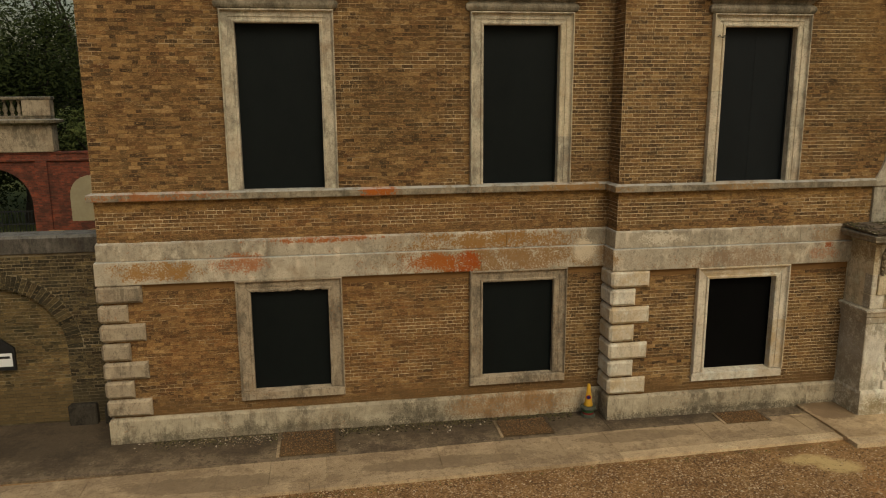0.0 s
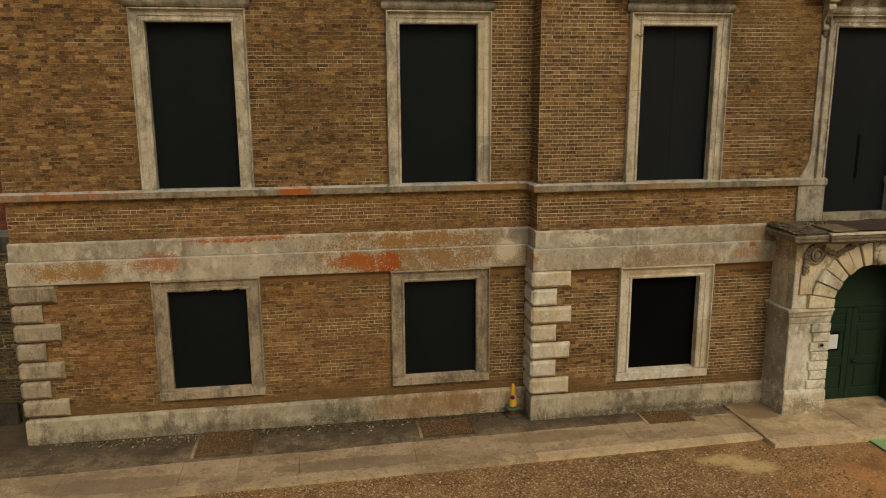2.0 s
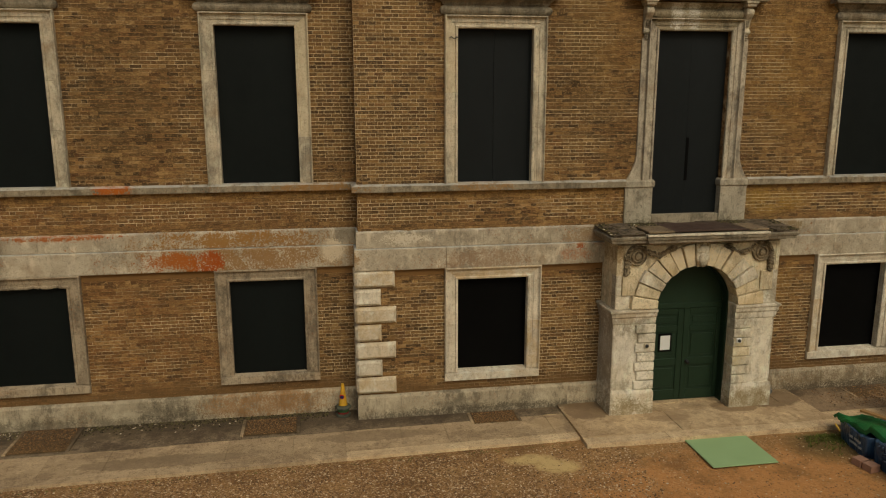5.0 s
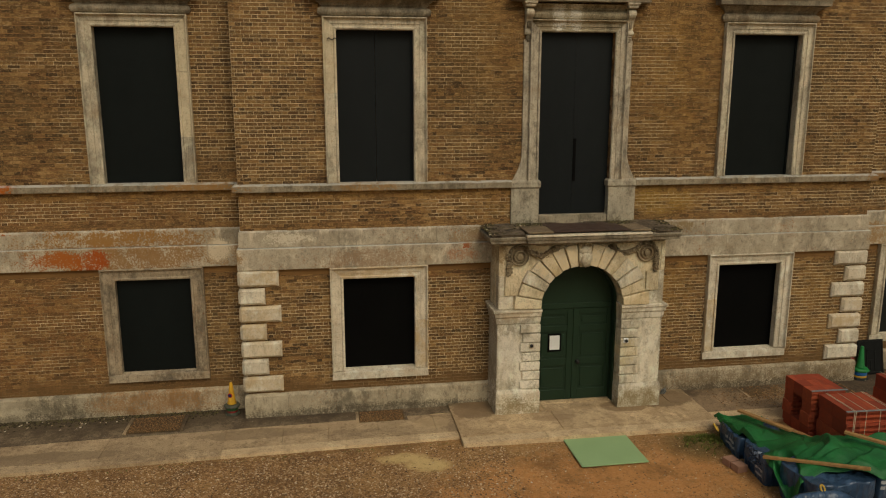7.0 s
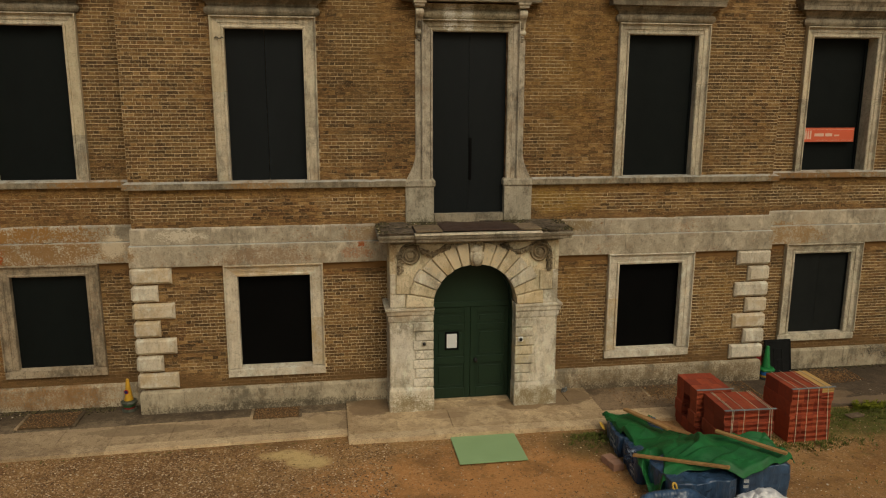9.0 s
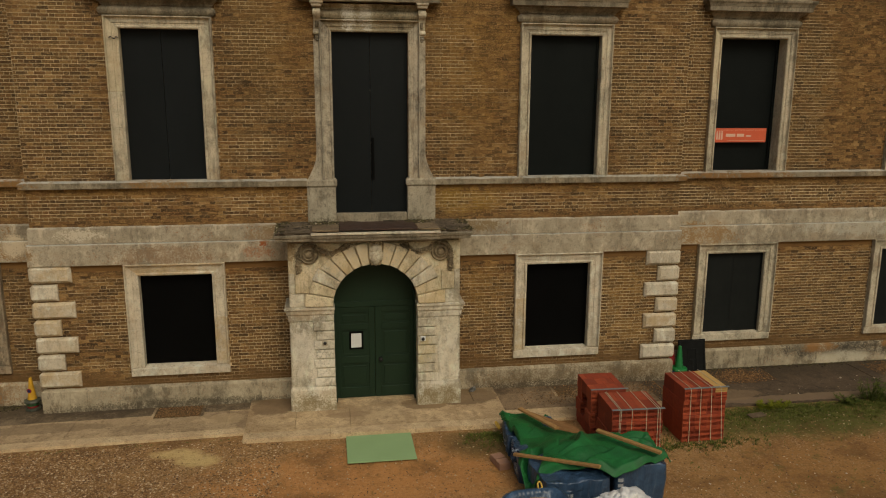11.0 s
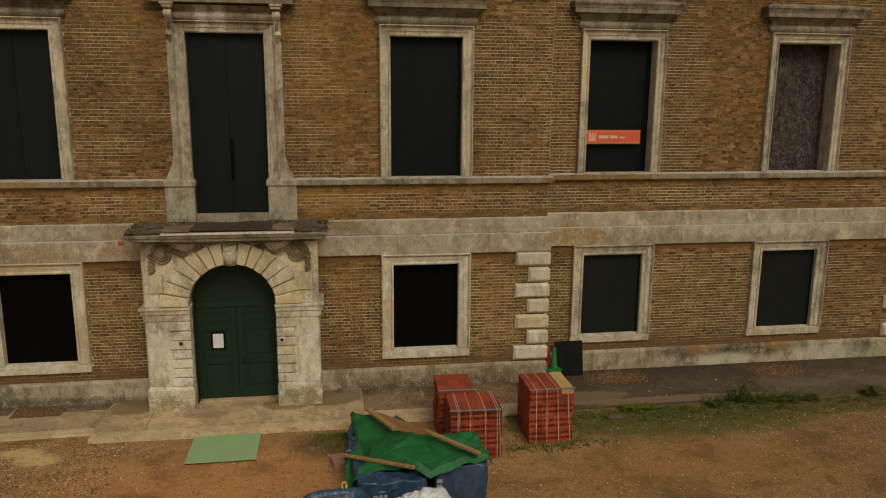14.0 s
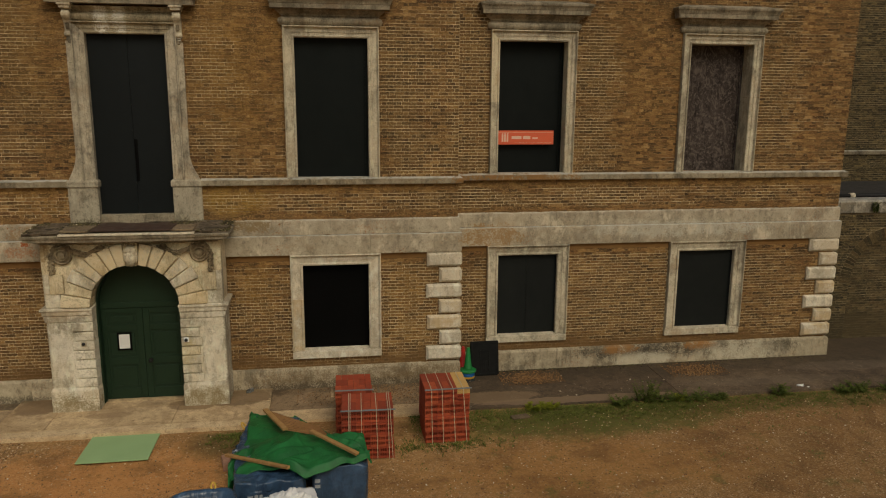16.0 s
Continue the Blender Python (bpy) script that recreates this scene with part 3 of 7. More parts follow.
# the rest of the house: its sides, back and flat lid
for name, label, box_ in (
        ("wall_left_side", "plain brown brick side wall", (LEFT, LEFT + 0.4, WING + 0.45, DEEP, -0.3, TOP)),
        ("wall_right_side", "plain brown brick side wall", (RIGHT - 0.4, RIGHT, WING + 0.45, DEEP, -0.3, TOP)),
        ("wall_back", "plain brown brick back wall", (LEFT + 0.4, RIGHT - 0.4, DEEP - 0.4, DEEP, -0.3, TOP)),
        ("roof", "plain flat roof", (LEFT, RIGHT, WING, DEEP, TOP + 0.004, TOP + 0.3))):
    tagged(part(name, boxed(*box_), MORTAR, None), label, "roof" if name == "roof" else "wall", kind="structure")


# ---------------------------------------------------------------- stone dressings
def stone_run(owner, name, x0, x1, face, back, z0, z1, lengths, material, profile, ends=(0, 0), seed=3):
    """A course of separate stones along x; profile rows are (projection, share of the height)."""
    rng = random.Random(seed)
    x = x0
    while x < x1 - 0.01:
        w = min(rng.uniform(*lengths), x1 - x)
        if x1 - x - w < 0.5:
            w = x1 - x
        a, b = x + 0.0025, x + w - 0.0025
        la, lb = (ends[0] if x == x0 else 0), (ends[1] if x + w >= x1 - 1e-6 else 0)
        dy = rng.uniform(-0.003, 0.003)
        n = max(2, int((b - a) / 0.12))
        bm, rows = bmesh.new(), []
        for i in range(n + 1):
            x_ = a + (b - a) * i / n
            bite = max(0.0, noise.noise((x_ * 3.1, z0 * 7, seed)) - 0.36) * 0.06 if 0 < i < n else 0.0
            row_f, row_b = [], []
            for k, (o, s) in enumerate(profile):
                out = -la * o if i == 0 else lb * o if i == n else 0.0
                z = z0 + (z1 - z0) * s
                worn = 0.005 * noise.noise((x_ * 4.3, z * 5, seed)) + 0.003 * noise.noise((x_ * 17, z * 17, seed))
                chip = bite if k >= len(profile) - 2 else 0.0
                row_f.append(bm.verts.new((x_ + out, face - o + dy + worn + chip * 0.8, z + (worn if 0 < k < len(profile) - 1 else 0) - chip)))
                row_b.append(bm.verts.new((x_ + out, back, z)))
            rows.append((row_f, row_b))
        last = len(profile) - 1
        for (f0, b0), (f1, b1) in zip(rows, rows[1:]):
            for k in range(last):
                bm.faces.new((f0[k], f1[k], f1[k + 1], f0[k + 1]))
                bm.faces.new((b0[k], b0[k + 1], b1[k + 1], b1[k]))
            bm.faces.new((f0[last], f1[last], b1[last], b0[last]))
            bm.faces.new((f0[0], b0[0], b1[0], f1[0]))
        for f0, b0 in (rows[0], rows[-1]):
            for k in range(last):
                bm.faces.new((f0[k], f0[k + 1], b0[k + 1], b0[k]))
        part(name, bm, material, owner)
        x += w


RUNS = [(LEFT, MID_L, WING, WING + 0.2, (1, 0)), (MID_L, MID_R, MID, WING + 0.2, (1, 1)), (MID_R, RIGHT, WING, WING + 0.2, (0, 1))]
lower_band = thing("band_course", "grey weathered limestone band with orange lichen stains", "band course", kind="structure")
string = thing("string_course", "thin weathered limestone string course with moss and lichen", "string course", kind="structure")
plinth = thing("plinth", "damp grey limestone plinth along the wall foot", "plinth", kind="structure")
for n, (x0, x1, face, back, ends) in enumerate(RUNS):
    butt = 0.13
    a = x0 + (butt if ends[0] == 0 else 0)
    b = x1 - (butt if ends[1] == 0 else 0)
    if n == 0:
        b = MID_L - 0.002
    if n == 2:
        a = MID_R + 0.002
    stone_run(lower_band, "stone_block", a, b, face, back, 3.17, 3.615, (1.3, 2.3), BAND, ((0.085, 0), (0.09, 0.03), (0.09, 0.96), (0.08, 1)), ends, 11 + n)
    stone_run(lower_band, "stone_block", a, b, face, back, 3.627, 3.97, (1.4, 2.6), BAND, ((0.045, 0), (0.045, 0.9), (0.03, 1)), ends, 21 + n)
    spans = [(a, b)] if n != 1 else [(a, 11.55), (14.28, b)]
    for s, (p, q) in enumerate(spans):
        e = ends if n != 1 else ((1, 0), (0, 1))[s]
        stone_run(string, "stone_block", p, q, face, back, 4.745, 4.91, (1.5, 2.8), STRING, ((0.06, 0), (0.062, 0.06), (0.108, 0.08), (0.108, 0.78), (0.04, 1)), e, 31 + n)
    spans = [(a, b)] if n != 1 else [(a, 11.12), (14.72, b)]
    for s, (p, q) in enumerate(spans):
        e = ends if n != 1 else ((1, 0), (0, 1))[s]
        stone_run(plinth, "stone_block", p, q, face, back, -0.3, 0.5, (1.1, 2.2), PLINTH, ((0.09, 0), (0.085, 0.93), (0.06, 0.985), (0.03, 1)), e, 41 + n)


def corner_stones(name, corner, inward, face, back, group):
    """Seven quoins; inward is +1 where the wall runs to the right of the corner."""
    q = thing(name, "stack of pale chamfered limestone quoin blocks", "quoins", group)
    rng = random.Random(int(corner * 10))
    for i in range(7):
        top = 3.16 - i * 0.379
        w = (0.83 if i % 2 == 0 else 0.53) + rng.uniform(-0.015, 0.015)
        x0, x1 = sorted((corner - inward * 0.105, corner - inward * 0.105 + inward * w))
        bm = boxed(x0, x1, face - 0.1, back, top - 0.342, top)
        bmesh.ops.bevel(bm, geom=[e for e in bm.edges if all(v.co.y < face for v in e.verts) or all(abs(v.co.x - (corner - inward * 0.105)) < 1e-4 for v in e.verts)],
                        offset=0.052, segments=1, affect="EDGES")
        for v in bm.verts:
            v.co += Vector([rng.uniform(-0.003, 0.003) for _ in range(3)])
        part("quoin_stone", bm, WING_STONE if corner == LEFT else PALE, q)
    return q


corner_stones("quoins", LEFT, 1, WING, WING + 0.3, "corner quoins")
corner_stones("quoins", MID_L, 1, MID, WING - 0.01, "corner quoins")
corner_stones("quoins", MID_R, -1, MID, WING - 0.01, "corner quoins")
corner_stones("quoins", RIGHT, -1, WING, WING + 0.3, "corner quoins")


def frame_parts(owner, x0, x1, z0, z1, face, profile, material, names=("jamb_stone", "head", "jamb_stone"), joints=(0.45,), chip=None, squash=1.0, narrow=1.0):
    """A mitred moulded surround of jointed jambs and a head; profile rows are (distance in from the outer edge, projection)."""
    def fall(u):
        return u * squash
    for side, name in enumerate(names):
        if side == 1:
            steps = [i / 40 for i in range(41)] if chip else [0, 1]
            loops = [[(x0 + u * narrow + (x1 - x0 - 2 * u * narrow) * t, face - d, z1 - fall(u) + (chip(x0 + u + (x1 - x0 - 2 * u) * t) if chip and u > 0.2 else 0)) for u, d in profile] for t in steps]
            part(name, rings(bmesh.new(), loops), material, owner)
            continue
        cuts = [0.0, *joints, 1.0]
        for a, b in zip(cuts, cuts[1:]):
            def level(u, t):
                return z0 + (z1 - z0) * t - (fall(u) if t == 1.0 else 0) + (0.002 if t == a and t > 0 else -0.002 if t < 1 and t == b else 0)
            loops = [[((x0 + u * narrow) if side == 0 else (x1 - u * narrow), face - d, level(u, t)) for u, d in profile] for t in (a, b)]
            part(name, rings(bmesh.new(), loops), material, owner)


ARCHITRAVE = ((0, -0.03), (0, 0.1), (0.006, 0.118), (0.026, 0.118), (0.03, 0.1), (0.036, 0.078), (0.05, 0.06), (0.068, 0.05), (0.15, 0.048), (0.152, 0.03), (0.216, 0.028), (0.224, 0.05), (0.23, 0.056), (0.256, 0.056), (0.262, 0.05), (0.275, 0.044), (0.275, -0.5), (0.1, -0.5))
WIDE_JAMB = {4: 0.86, 5: 0.77, 6: 0.8}   # narrower jambs on the right-hand windows
HEAD_OF = {WING: 8.185, MID: 8.142}   # top of the tall surrounds
# projection and height over the surround: cushion frieze, bed mould, corona and weathered top
CROWN = ((0.0, 0.004), (0.03, 0.006), (0.065, 0.03), (0.085, 0.07), (0.088, 0.1), (0.075, 0.14), (0.04, 0.168), (0.012, 0.178), (0.012, 0.2), (0.034, 0.204), (0.036, 0.222), (0.05, 0.24),
         (0.085, 0.265), (0.13, 0.3), (0.142, 0.335), (0.235, 0.34), (0.24, 0.438), (0.252, 0.442), (0.256, 0.46), (0.275, 0.5), (0.3, 0.53), (0.305, 0.57), (0.296, 0.58), (0.0, 0.66))


def window(n, cx, face, low, board, label, joint=False):
    w = thing(f"window_{n}", label, "window", "boarded low windows" if low else "boarded tall windows", "structure")
    x0, x1 = cx - HALF - 0.265, cx + HALF + 0.265
    if low:
        broken = (lambda x: max(0.0, 0.05 * noise.noise((x * 5, 0.2, 0)) + 0.03 * noise.noise((x * 17, 3.1, 0)))) if n == 8 else None
        frame_parts(w, x0, x1, 0.905, 3.168, face, ARCHITRAVE, PALE if face == MID else WING_STONE if cx < 6 else STONE, joints=(0.4 + 0.07 * (n % 3),), chip=broken, squash=0.92)
        loops = [[(x, face - 0.075, 0.72), (x, face - 0.075, 0.87), (x, face + 0.02, 0.895), (x, face + 0.25, 0.93), (x, face + 0.25, 0.72)] for x in (x0, x1)]
        part("sill", rings(bmesh.new(), loops), PALE if face == MID else WING_STONE if cx < 6 else STONE, w)
        za, zb = 0.9, LOW_HEAD + 0.03
    else:
        frame_parts(w, x0, x1, SILL + 0.012, HEAD_OF[face], face, ARCHITRAVE, STONE, squash=0.86, narrow=WIDE_JAMB.get(n, 0.95), joints=(0.505,) if n == 5 else (0.28 + 0.05 * (n % 2), 0.55 + 0.06 * (n % 3)))
        part("cornice", moulding(x0, x1, face, face + 0.2, [(o, HEAD_OF[face] + z) for o, z in CROWN]), CROWN_STONE, w, "moulded stone cornice over a cushioned frieze")
        za, zb = SILL - 0.03, HEAD + 0.06
    y = face + (0.085 if low and face == WING else 0.28 if n == 5 else 0.4 if n == 6 else 0.15)
    if joint:
        part("board", boxed(cx - HALF - 0.07, cx - 0.004, y, y + 0.03, za, zb), board, w)
        part("board", boxed(cx + 0.004, cx + HALF + 0.07, y + 0.006, y + 0.036, za, zb), board, w)
    else:
        part("board", boxed(cx - HALF - 0.07, cx + HALF + 0.07, y, y + 0.03, za, zb), board, w)
    part("fillet", boxed(cx + HALF - 0.03, cx + HALF + 0.01, y - 0.03, y, za, zb), board, w)
    return w


CREAM = stone_material("clean_cream_limestone", (0.62, 0.52, 0.36), (0.54, 0.45, 0.3), (0.35, 0.29, 0.19), 0.0, (), 0.3, 0.0, 0.15, 0.2)
for i, (cx, face) in enumerate(BAYS):
    worn = i == 5
    w = window(i + 1, cx, face, False, WORN if worn else SHEEN_BLACK if i == 2 else BLACK,
           "tall window with moulded stone surround, filled by a stained grey board" if worn else "tall window with moulded stone surround, blacked out", i in (2,))
    # some jambs keep clean cream stone in their upper half
    for piece in w.children:
        if i in (1, 2, 4) and piece.name.startswith("jamb_stone") and (piece.data.vertices[0].co.x < cx) == (i != 1) and max(v.co.z for v in piece.data.vertices) > 6.9:
            piece.data.materials[0] = CREAM
    if i == 2:
        bm = bmesh.new()
        bend = [Vector((7.83 + 0.035 * q, face - 0.075 - 0.01 * (q % 2), 7.71 + (0.03 if q in (1, 4) else -0.015 if q == 3 else 0.0))) for q in range(6)]
        for a, b in zip(bend, bend[1:]):
            rod(bm, a, b, 0.009, n=6)
        part("iron_cramp", bm, IRON, w, "bent black iron cramp")
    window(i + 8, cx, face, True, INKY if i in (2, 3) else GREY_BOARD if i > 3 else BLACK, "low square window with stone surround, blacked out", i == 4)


# rubbed brown brick course under the band, between the low windows
RUBBED = plain_material("rubbed_brown_brick", (0.23, 0.125, 0.045), (0.17, 0.09, 0.033), 2.5, 0.9, 50, 0.003, 0.1)
for wall_, x0, x1, face, holes in WALLS:
    edges = sorted([x0 + 0.75 * (x0 in (LEFT, MID_L)), x1 - 0.75 * (x1 in (RIGHT, MID_R))] + [cx + k for cx, f in BAYS if f == face and x0 < cx < x1 for k in (-HALF - 0.275, HALF + 0.275)] + ([AXIS - 1.78, AXIS + 1.78] if face == MID else []))
    for a, b in zip(edges[::2], edges[1::2]):
        part("rubbed_course", boxed(a, b, face - 0.008, face + 0.02, 3.03, 3.168, bevel=0.002), RUBBED, wall_)


# ---------------------------------------------------------------- the tall doorway over the porch
# grimy head stones with two white runs washed down by a leak
DULLED = stone_material("dulled_limestone", (0.41, 0.36, 0.265), (0.32, 0.275, 0.2), (0.11, 0.095, 0.065), 0.2, ((12.8, 3.95, 2.2, 0.2, (0.1, 0.085, 0.05), 0.8),), 0.6, 0.0, 0.5, crisp=False)
WASHED = stone_material("streaked_limestone", (0.38, 0.32, 0.21), (0.27, 0.22, 0.14), (0.085, 0.07, 0.045), 0.2,
                        ((12.48, 8.25, 0.2, 0.6, (0.66, 0.62, 0.53), 0.95), (12.83, 8.2, 0.22, 0.5, (0.6, 0.56, 0.47), 0.9), (13.3, 8.3, 0.35, 0.2, (0.12, 0.1, 0.06), 0.8)), 0.7, 0.0, 0.6, crisp=False)


def tall_doorway():
    w = thing("window_7", "tall blacked-out balcony doorway with flared stone surround and consoles", "window", kind="structure")
    c, f = AXIS - 0.005, MID
    top = HEAD_OF[MID]
    frame_parts(w, c - 1.03, c + 1.03, 4.9, top, f, ARCHITRAVE, GREYED, squash=0.86, narrow=0.88)
    for s in (-1, 1):
        # flat outer strip that sweeps out to the pedestal
        pts = []
        for i in range(9):
            t = i / 8
            pts.append((1.15 + 0.19 * (1 - math.sin(t * math.pi / 2)), 4.9 + 0.55 * t))
        pts += [(1.15, 7.75)]
        loop = [(c + s * x, z) for x, z in pts] + [(c + s * 1.02, 7.75), (c + s * 1.02, 4.9)]
        part("side_strip", rings(bmesh.new(), [[(x, f - 0.045, z) for x, z in loop], [(x, f + 0.1, z) for x, z in loop]]), GREYED, w)
        x0, x1 = sorted((c + s * 0.765, c + s * 1.365))
        part("pedestal", rings(bmesh.new(), [[(x0 - o, f - 0.06 - o, z), (x1 + o, f - 0.06 - o, z), (x1 + o, f + 0.24, z), (x0 - o, f + 0.24, z)]
                                            for o, z in ((0, 3.9), (0, 4.73), (0.015, 4.74), (0.03, 4.76), (0.03, 4.86), (0.0, 4.9))]), DULLED, w)
        # scrolled console: a cap, a large upper and a small lower volute, and a leaf drop
        prof = [(0.0, 7.66), (0.05, 7.65), (0.085, 7.68), (0.095, 7.72), (0.08, 7.765), (0.055, 7.8), (0.06, 7.88), (0.085, 7.98), (0.125, 8.07), (0.17, 8.13), (0.2, 8.19), (0.205, 8.26), (0.18, 8.32), (0.13, 8.35), (0.0, 8.36)]
        xa, xb = sorted((c + s * 1.0, c + s * 1.14))
        part("console", rings(bmesh.new(), [[(x, f - d, 8.36 - 0.74 * (8.36 - z)) for d, z in prof] for x in (xa, xb)]), STONE, w, "scrolled stone console")
        part("console_cap", moulding(xa, xb, f - 0.2, f + 0.1, ((0.0, 8.362), (0.03, 8.38), (0.035, 8.42), (0.06, 8.44), (0.06, 8.478))), STONE, w)
        for dz, r in ((8.265, 0.056), (7.886, 0.034)):
            bm = bmesh.new()
            turned(bm, [(r, -0.16 * 0.5), (r, 0.16 * 0.5)], n=18)
            bmesh.ops.transform(bm, matrix=pose((xa + xb) / 2, f - (0.14 if r > 0.05 else 0.058), dz, 0, 90, 0), verts=bm.verts)
            part("volute", bm, STONE, w)
        part("panel", boxed(xa + 0.035, xb - 0.035, f - 0.1, f - 0.05, 7.98, 8.15, bevel=0.01), SOOTY, w)
        bm = bmesh.new()
        for q, (dz, r) in enumerate(((7.82, 0.045), (7.775, 0.05), (7.73, 0.03))):
            blob(bm, ((xa + xb) / 2, f - 0.04, dz), (r * 1.2, 0.035, r), 0.4, 2)
        part("leaf_drop", bm, SOOTY, w)
    for piece in w.children:
        if min(v.co.z for v in piece.data.vertices) > 7.75 and piece.name.startswith("head"):
            piece.data.materials[0] = WASHED
    part("frieze", moulding(c - 0.985, c + 0.985, f, f + 0.2, [(o, top + z) for o, z in CROWN[:14]]), WASHED, w)
    part("cornice", moulding(c - 1.16, c + 1.16, f, f + 0.2, [(o + 0.03, top + z) for o, z in CROWN[14:]]), CROWN_STONE, w)
    part("board", boxed(c - 0.81, c - 0.003, f + 0.115, f + 0.145, 4.12, HEAD + 0.05), SHEEN_BLACK, w)
    part("board", boxed(c + 0.003, c + 0.81, f + 0.121, f + 0.151, 4.12, HEAD + 0.05), SHEEN_BLACK, w)
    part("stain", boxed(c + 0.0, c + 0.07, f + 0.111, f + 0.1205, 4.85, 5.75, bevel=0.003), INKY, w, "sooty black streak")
    part("threshold", boxed(c - 0.755, c + 0.755, f - 0.05, f + 0.16, 3.9, 4.15, bevel=0.01), CROWN_STONE, w)


tall_doorway()


# ---------------------------------------------------------------- the porch
# The narrow patches at x 11.1 and 14.74 tone both outer faces darker.
PORCH = stone_material("patched_limestone", (0.63, 0.553, 0.412), (0.46, 0.395, 0.283), (0.15, 0.127, 0.09), 0.0,
                       ((12.85, 3.2, 1.7, 0.75, (0.62, 0.5, 0.31), 0.9), (11.85, 1.1, 0.5, 0.9, (0.72, 0.66, 0.53), 0.8), (13.95, 1.3, 0.25, 0.5, (0.52, 0.43, 0.24), 0.8),
                        (11.6, 0.05, 1.0, 0.55, (0.24, 0.18, 0.085), 0.85), (14.2, 0.05, 1.0, 0.55, (0.24, 0.18, 0.085), 0.85), (11.75, 1.0, 0.35, 0.7, (0.78, 0.71, 0.57), 0.8), (11.1, 2.0, 0.09, 3.0, (0.3, 0.25, 0.18), 0.9), (14.74, 2.0, 0.09, 3.0, (0.3, 0.25, 0.18), 0.9), (11.4, 1.45, 0.4, 0.5, (0.75, 0.7, 0.6), 0.5)), 0.5, 0.0, 0.35, rub=0.8, mottle=0.6, flake=0.4, crisp=False)
SPANDREL = stone_material("creamy_limestone", (0.68, 0.57, 0.38), (0.55, 0.445, 0.275), (0.22, 0.17, 0.1), 0.0,
                          ((12.87, 3.68, 1.3, 0.1, (0.11, 0.08, 0.045), 0.9), (11.2, 3.5, 0.2, 0.35, (0.25, 0.16, 0.07), 0.8), (14.4, 3.3, 0.3, 0.3, (0.7, 0.56, 0.33), 0.6)), 0.5, 0.0, 0.5, 0.4, 0.5, crisp=False)
SLATE = stone_material("mossy_slate", (0.16, 0.122, 0.083), (0.075, 0.058, 0.039), (0.03, 0.024, 0.016), 0.0, (), 0.85, 0.0, 0.4, 0.7)
FRONT, SPRING, R_IN, R_OUT = 12.87, 2.325, 0.905, 1.43


def paving_material(name, a, b, dirt, most=0.8, pools=()):
    k = Nodes(name)
    c = k.mix(k.step(k.noise(1.3, 6, 0.7), 0.35, 0.65), a, b)
    c = k.mix(k.step(k.chance(), 0.0, 1.0, 0, 0.5), c, tuple(v * 0.7 for v in b))
    c = k.mix(k.step(k.noise(2.3, 6, 0.75), 0.55, 0.63, 0, 0.5), c, tuple(min(0.8, v * 1.2) for v in a))
    c = k.mix(k.step(k.noise(0.9, 8, 0.78), 0.48, 0.57, 0, most), c, dirt)
    c = k.mix(k.step(k.noise(7, 6, 0.8), 0.53, 0.62, 0, 0.6), c, tuple(v * 0.8 for v in dirt))
    c = k.mix(k.step(k.noise(38, 4, 0.75), 0.54, 0.63, 0, 0.6), c, tuple(v * 0.5 for v in dirt))
    c = k.mix(k.step(k.noise(24, 3, 0.6), 0.67, 0.71, 0, 0.6), c, (0.46, 0.4, 0.3))
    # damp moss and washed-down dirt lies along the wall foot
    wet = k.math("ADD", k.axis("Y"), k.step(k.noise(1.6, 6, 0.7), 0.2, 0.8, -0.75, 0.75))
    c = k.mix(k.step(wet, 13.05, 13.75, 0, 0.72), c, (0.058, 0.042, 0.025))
    rag = k.step(k.noise(3.2, 6, 0.75), 0.2, 0.8, -0.6, 0.6)
    for px, py, rx, ry, tint, full in pools:
        u = k.math("DIVIDE", k.math("SUBTRACT", k.axis("X"), px), rx)
        v = k.math("DIVIDE", k.math("SUBTRACT", k.axis("Y"), py), ry)
        c = k.mix(k.step(k.math("ADD", k.math("ADD", k.math("MULTIPLY", u, u), k.math("MULTIPLY", v, v)), rag), 1.0, 0.75, 0, full), c, tint)
    return k.done(c, 0.88, k.math("ADD", k.noise(30, 5, 0.75), k.noise(5, 3)), 0.01, 0.2)


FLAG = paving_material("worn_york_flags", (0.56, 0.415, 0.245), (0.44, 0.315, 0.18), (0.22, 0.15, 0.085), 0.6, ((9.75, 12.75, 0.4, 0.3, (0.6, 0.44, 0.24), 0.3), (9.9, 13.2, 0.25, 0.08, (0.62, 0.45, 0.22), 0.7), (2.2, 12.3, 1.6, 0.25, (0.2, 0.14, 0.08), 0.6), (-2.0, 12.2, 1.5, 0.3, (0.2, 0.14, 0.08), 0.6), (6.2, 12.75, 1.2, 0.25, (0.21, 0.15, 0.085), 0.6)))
# Pool at x 10.7 puts a shadowy wash into the colour, left of porch.
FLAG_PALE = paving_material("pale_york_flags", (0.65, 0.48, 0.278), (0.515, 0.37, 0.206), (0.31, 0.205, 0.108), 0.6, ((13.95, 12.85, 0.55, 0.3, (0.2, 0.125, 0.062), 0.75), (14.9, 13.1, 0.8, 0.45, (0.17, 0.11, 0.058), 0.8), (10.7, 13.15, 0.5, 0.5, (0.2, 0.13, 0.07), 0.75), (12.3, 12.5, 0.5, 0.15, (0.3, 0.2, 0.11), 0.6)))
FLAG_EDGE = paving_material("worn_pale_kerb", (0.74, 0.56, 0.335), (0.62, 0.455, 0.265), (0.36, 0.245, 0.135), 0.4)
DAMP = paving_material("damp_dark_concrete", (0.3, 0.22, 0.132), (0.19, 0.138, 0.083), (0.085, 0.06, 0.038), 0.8)
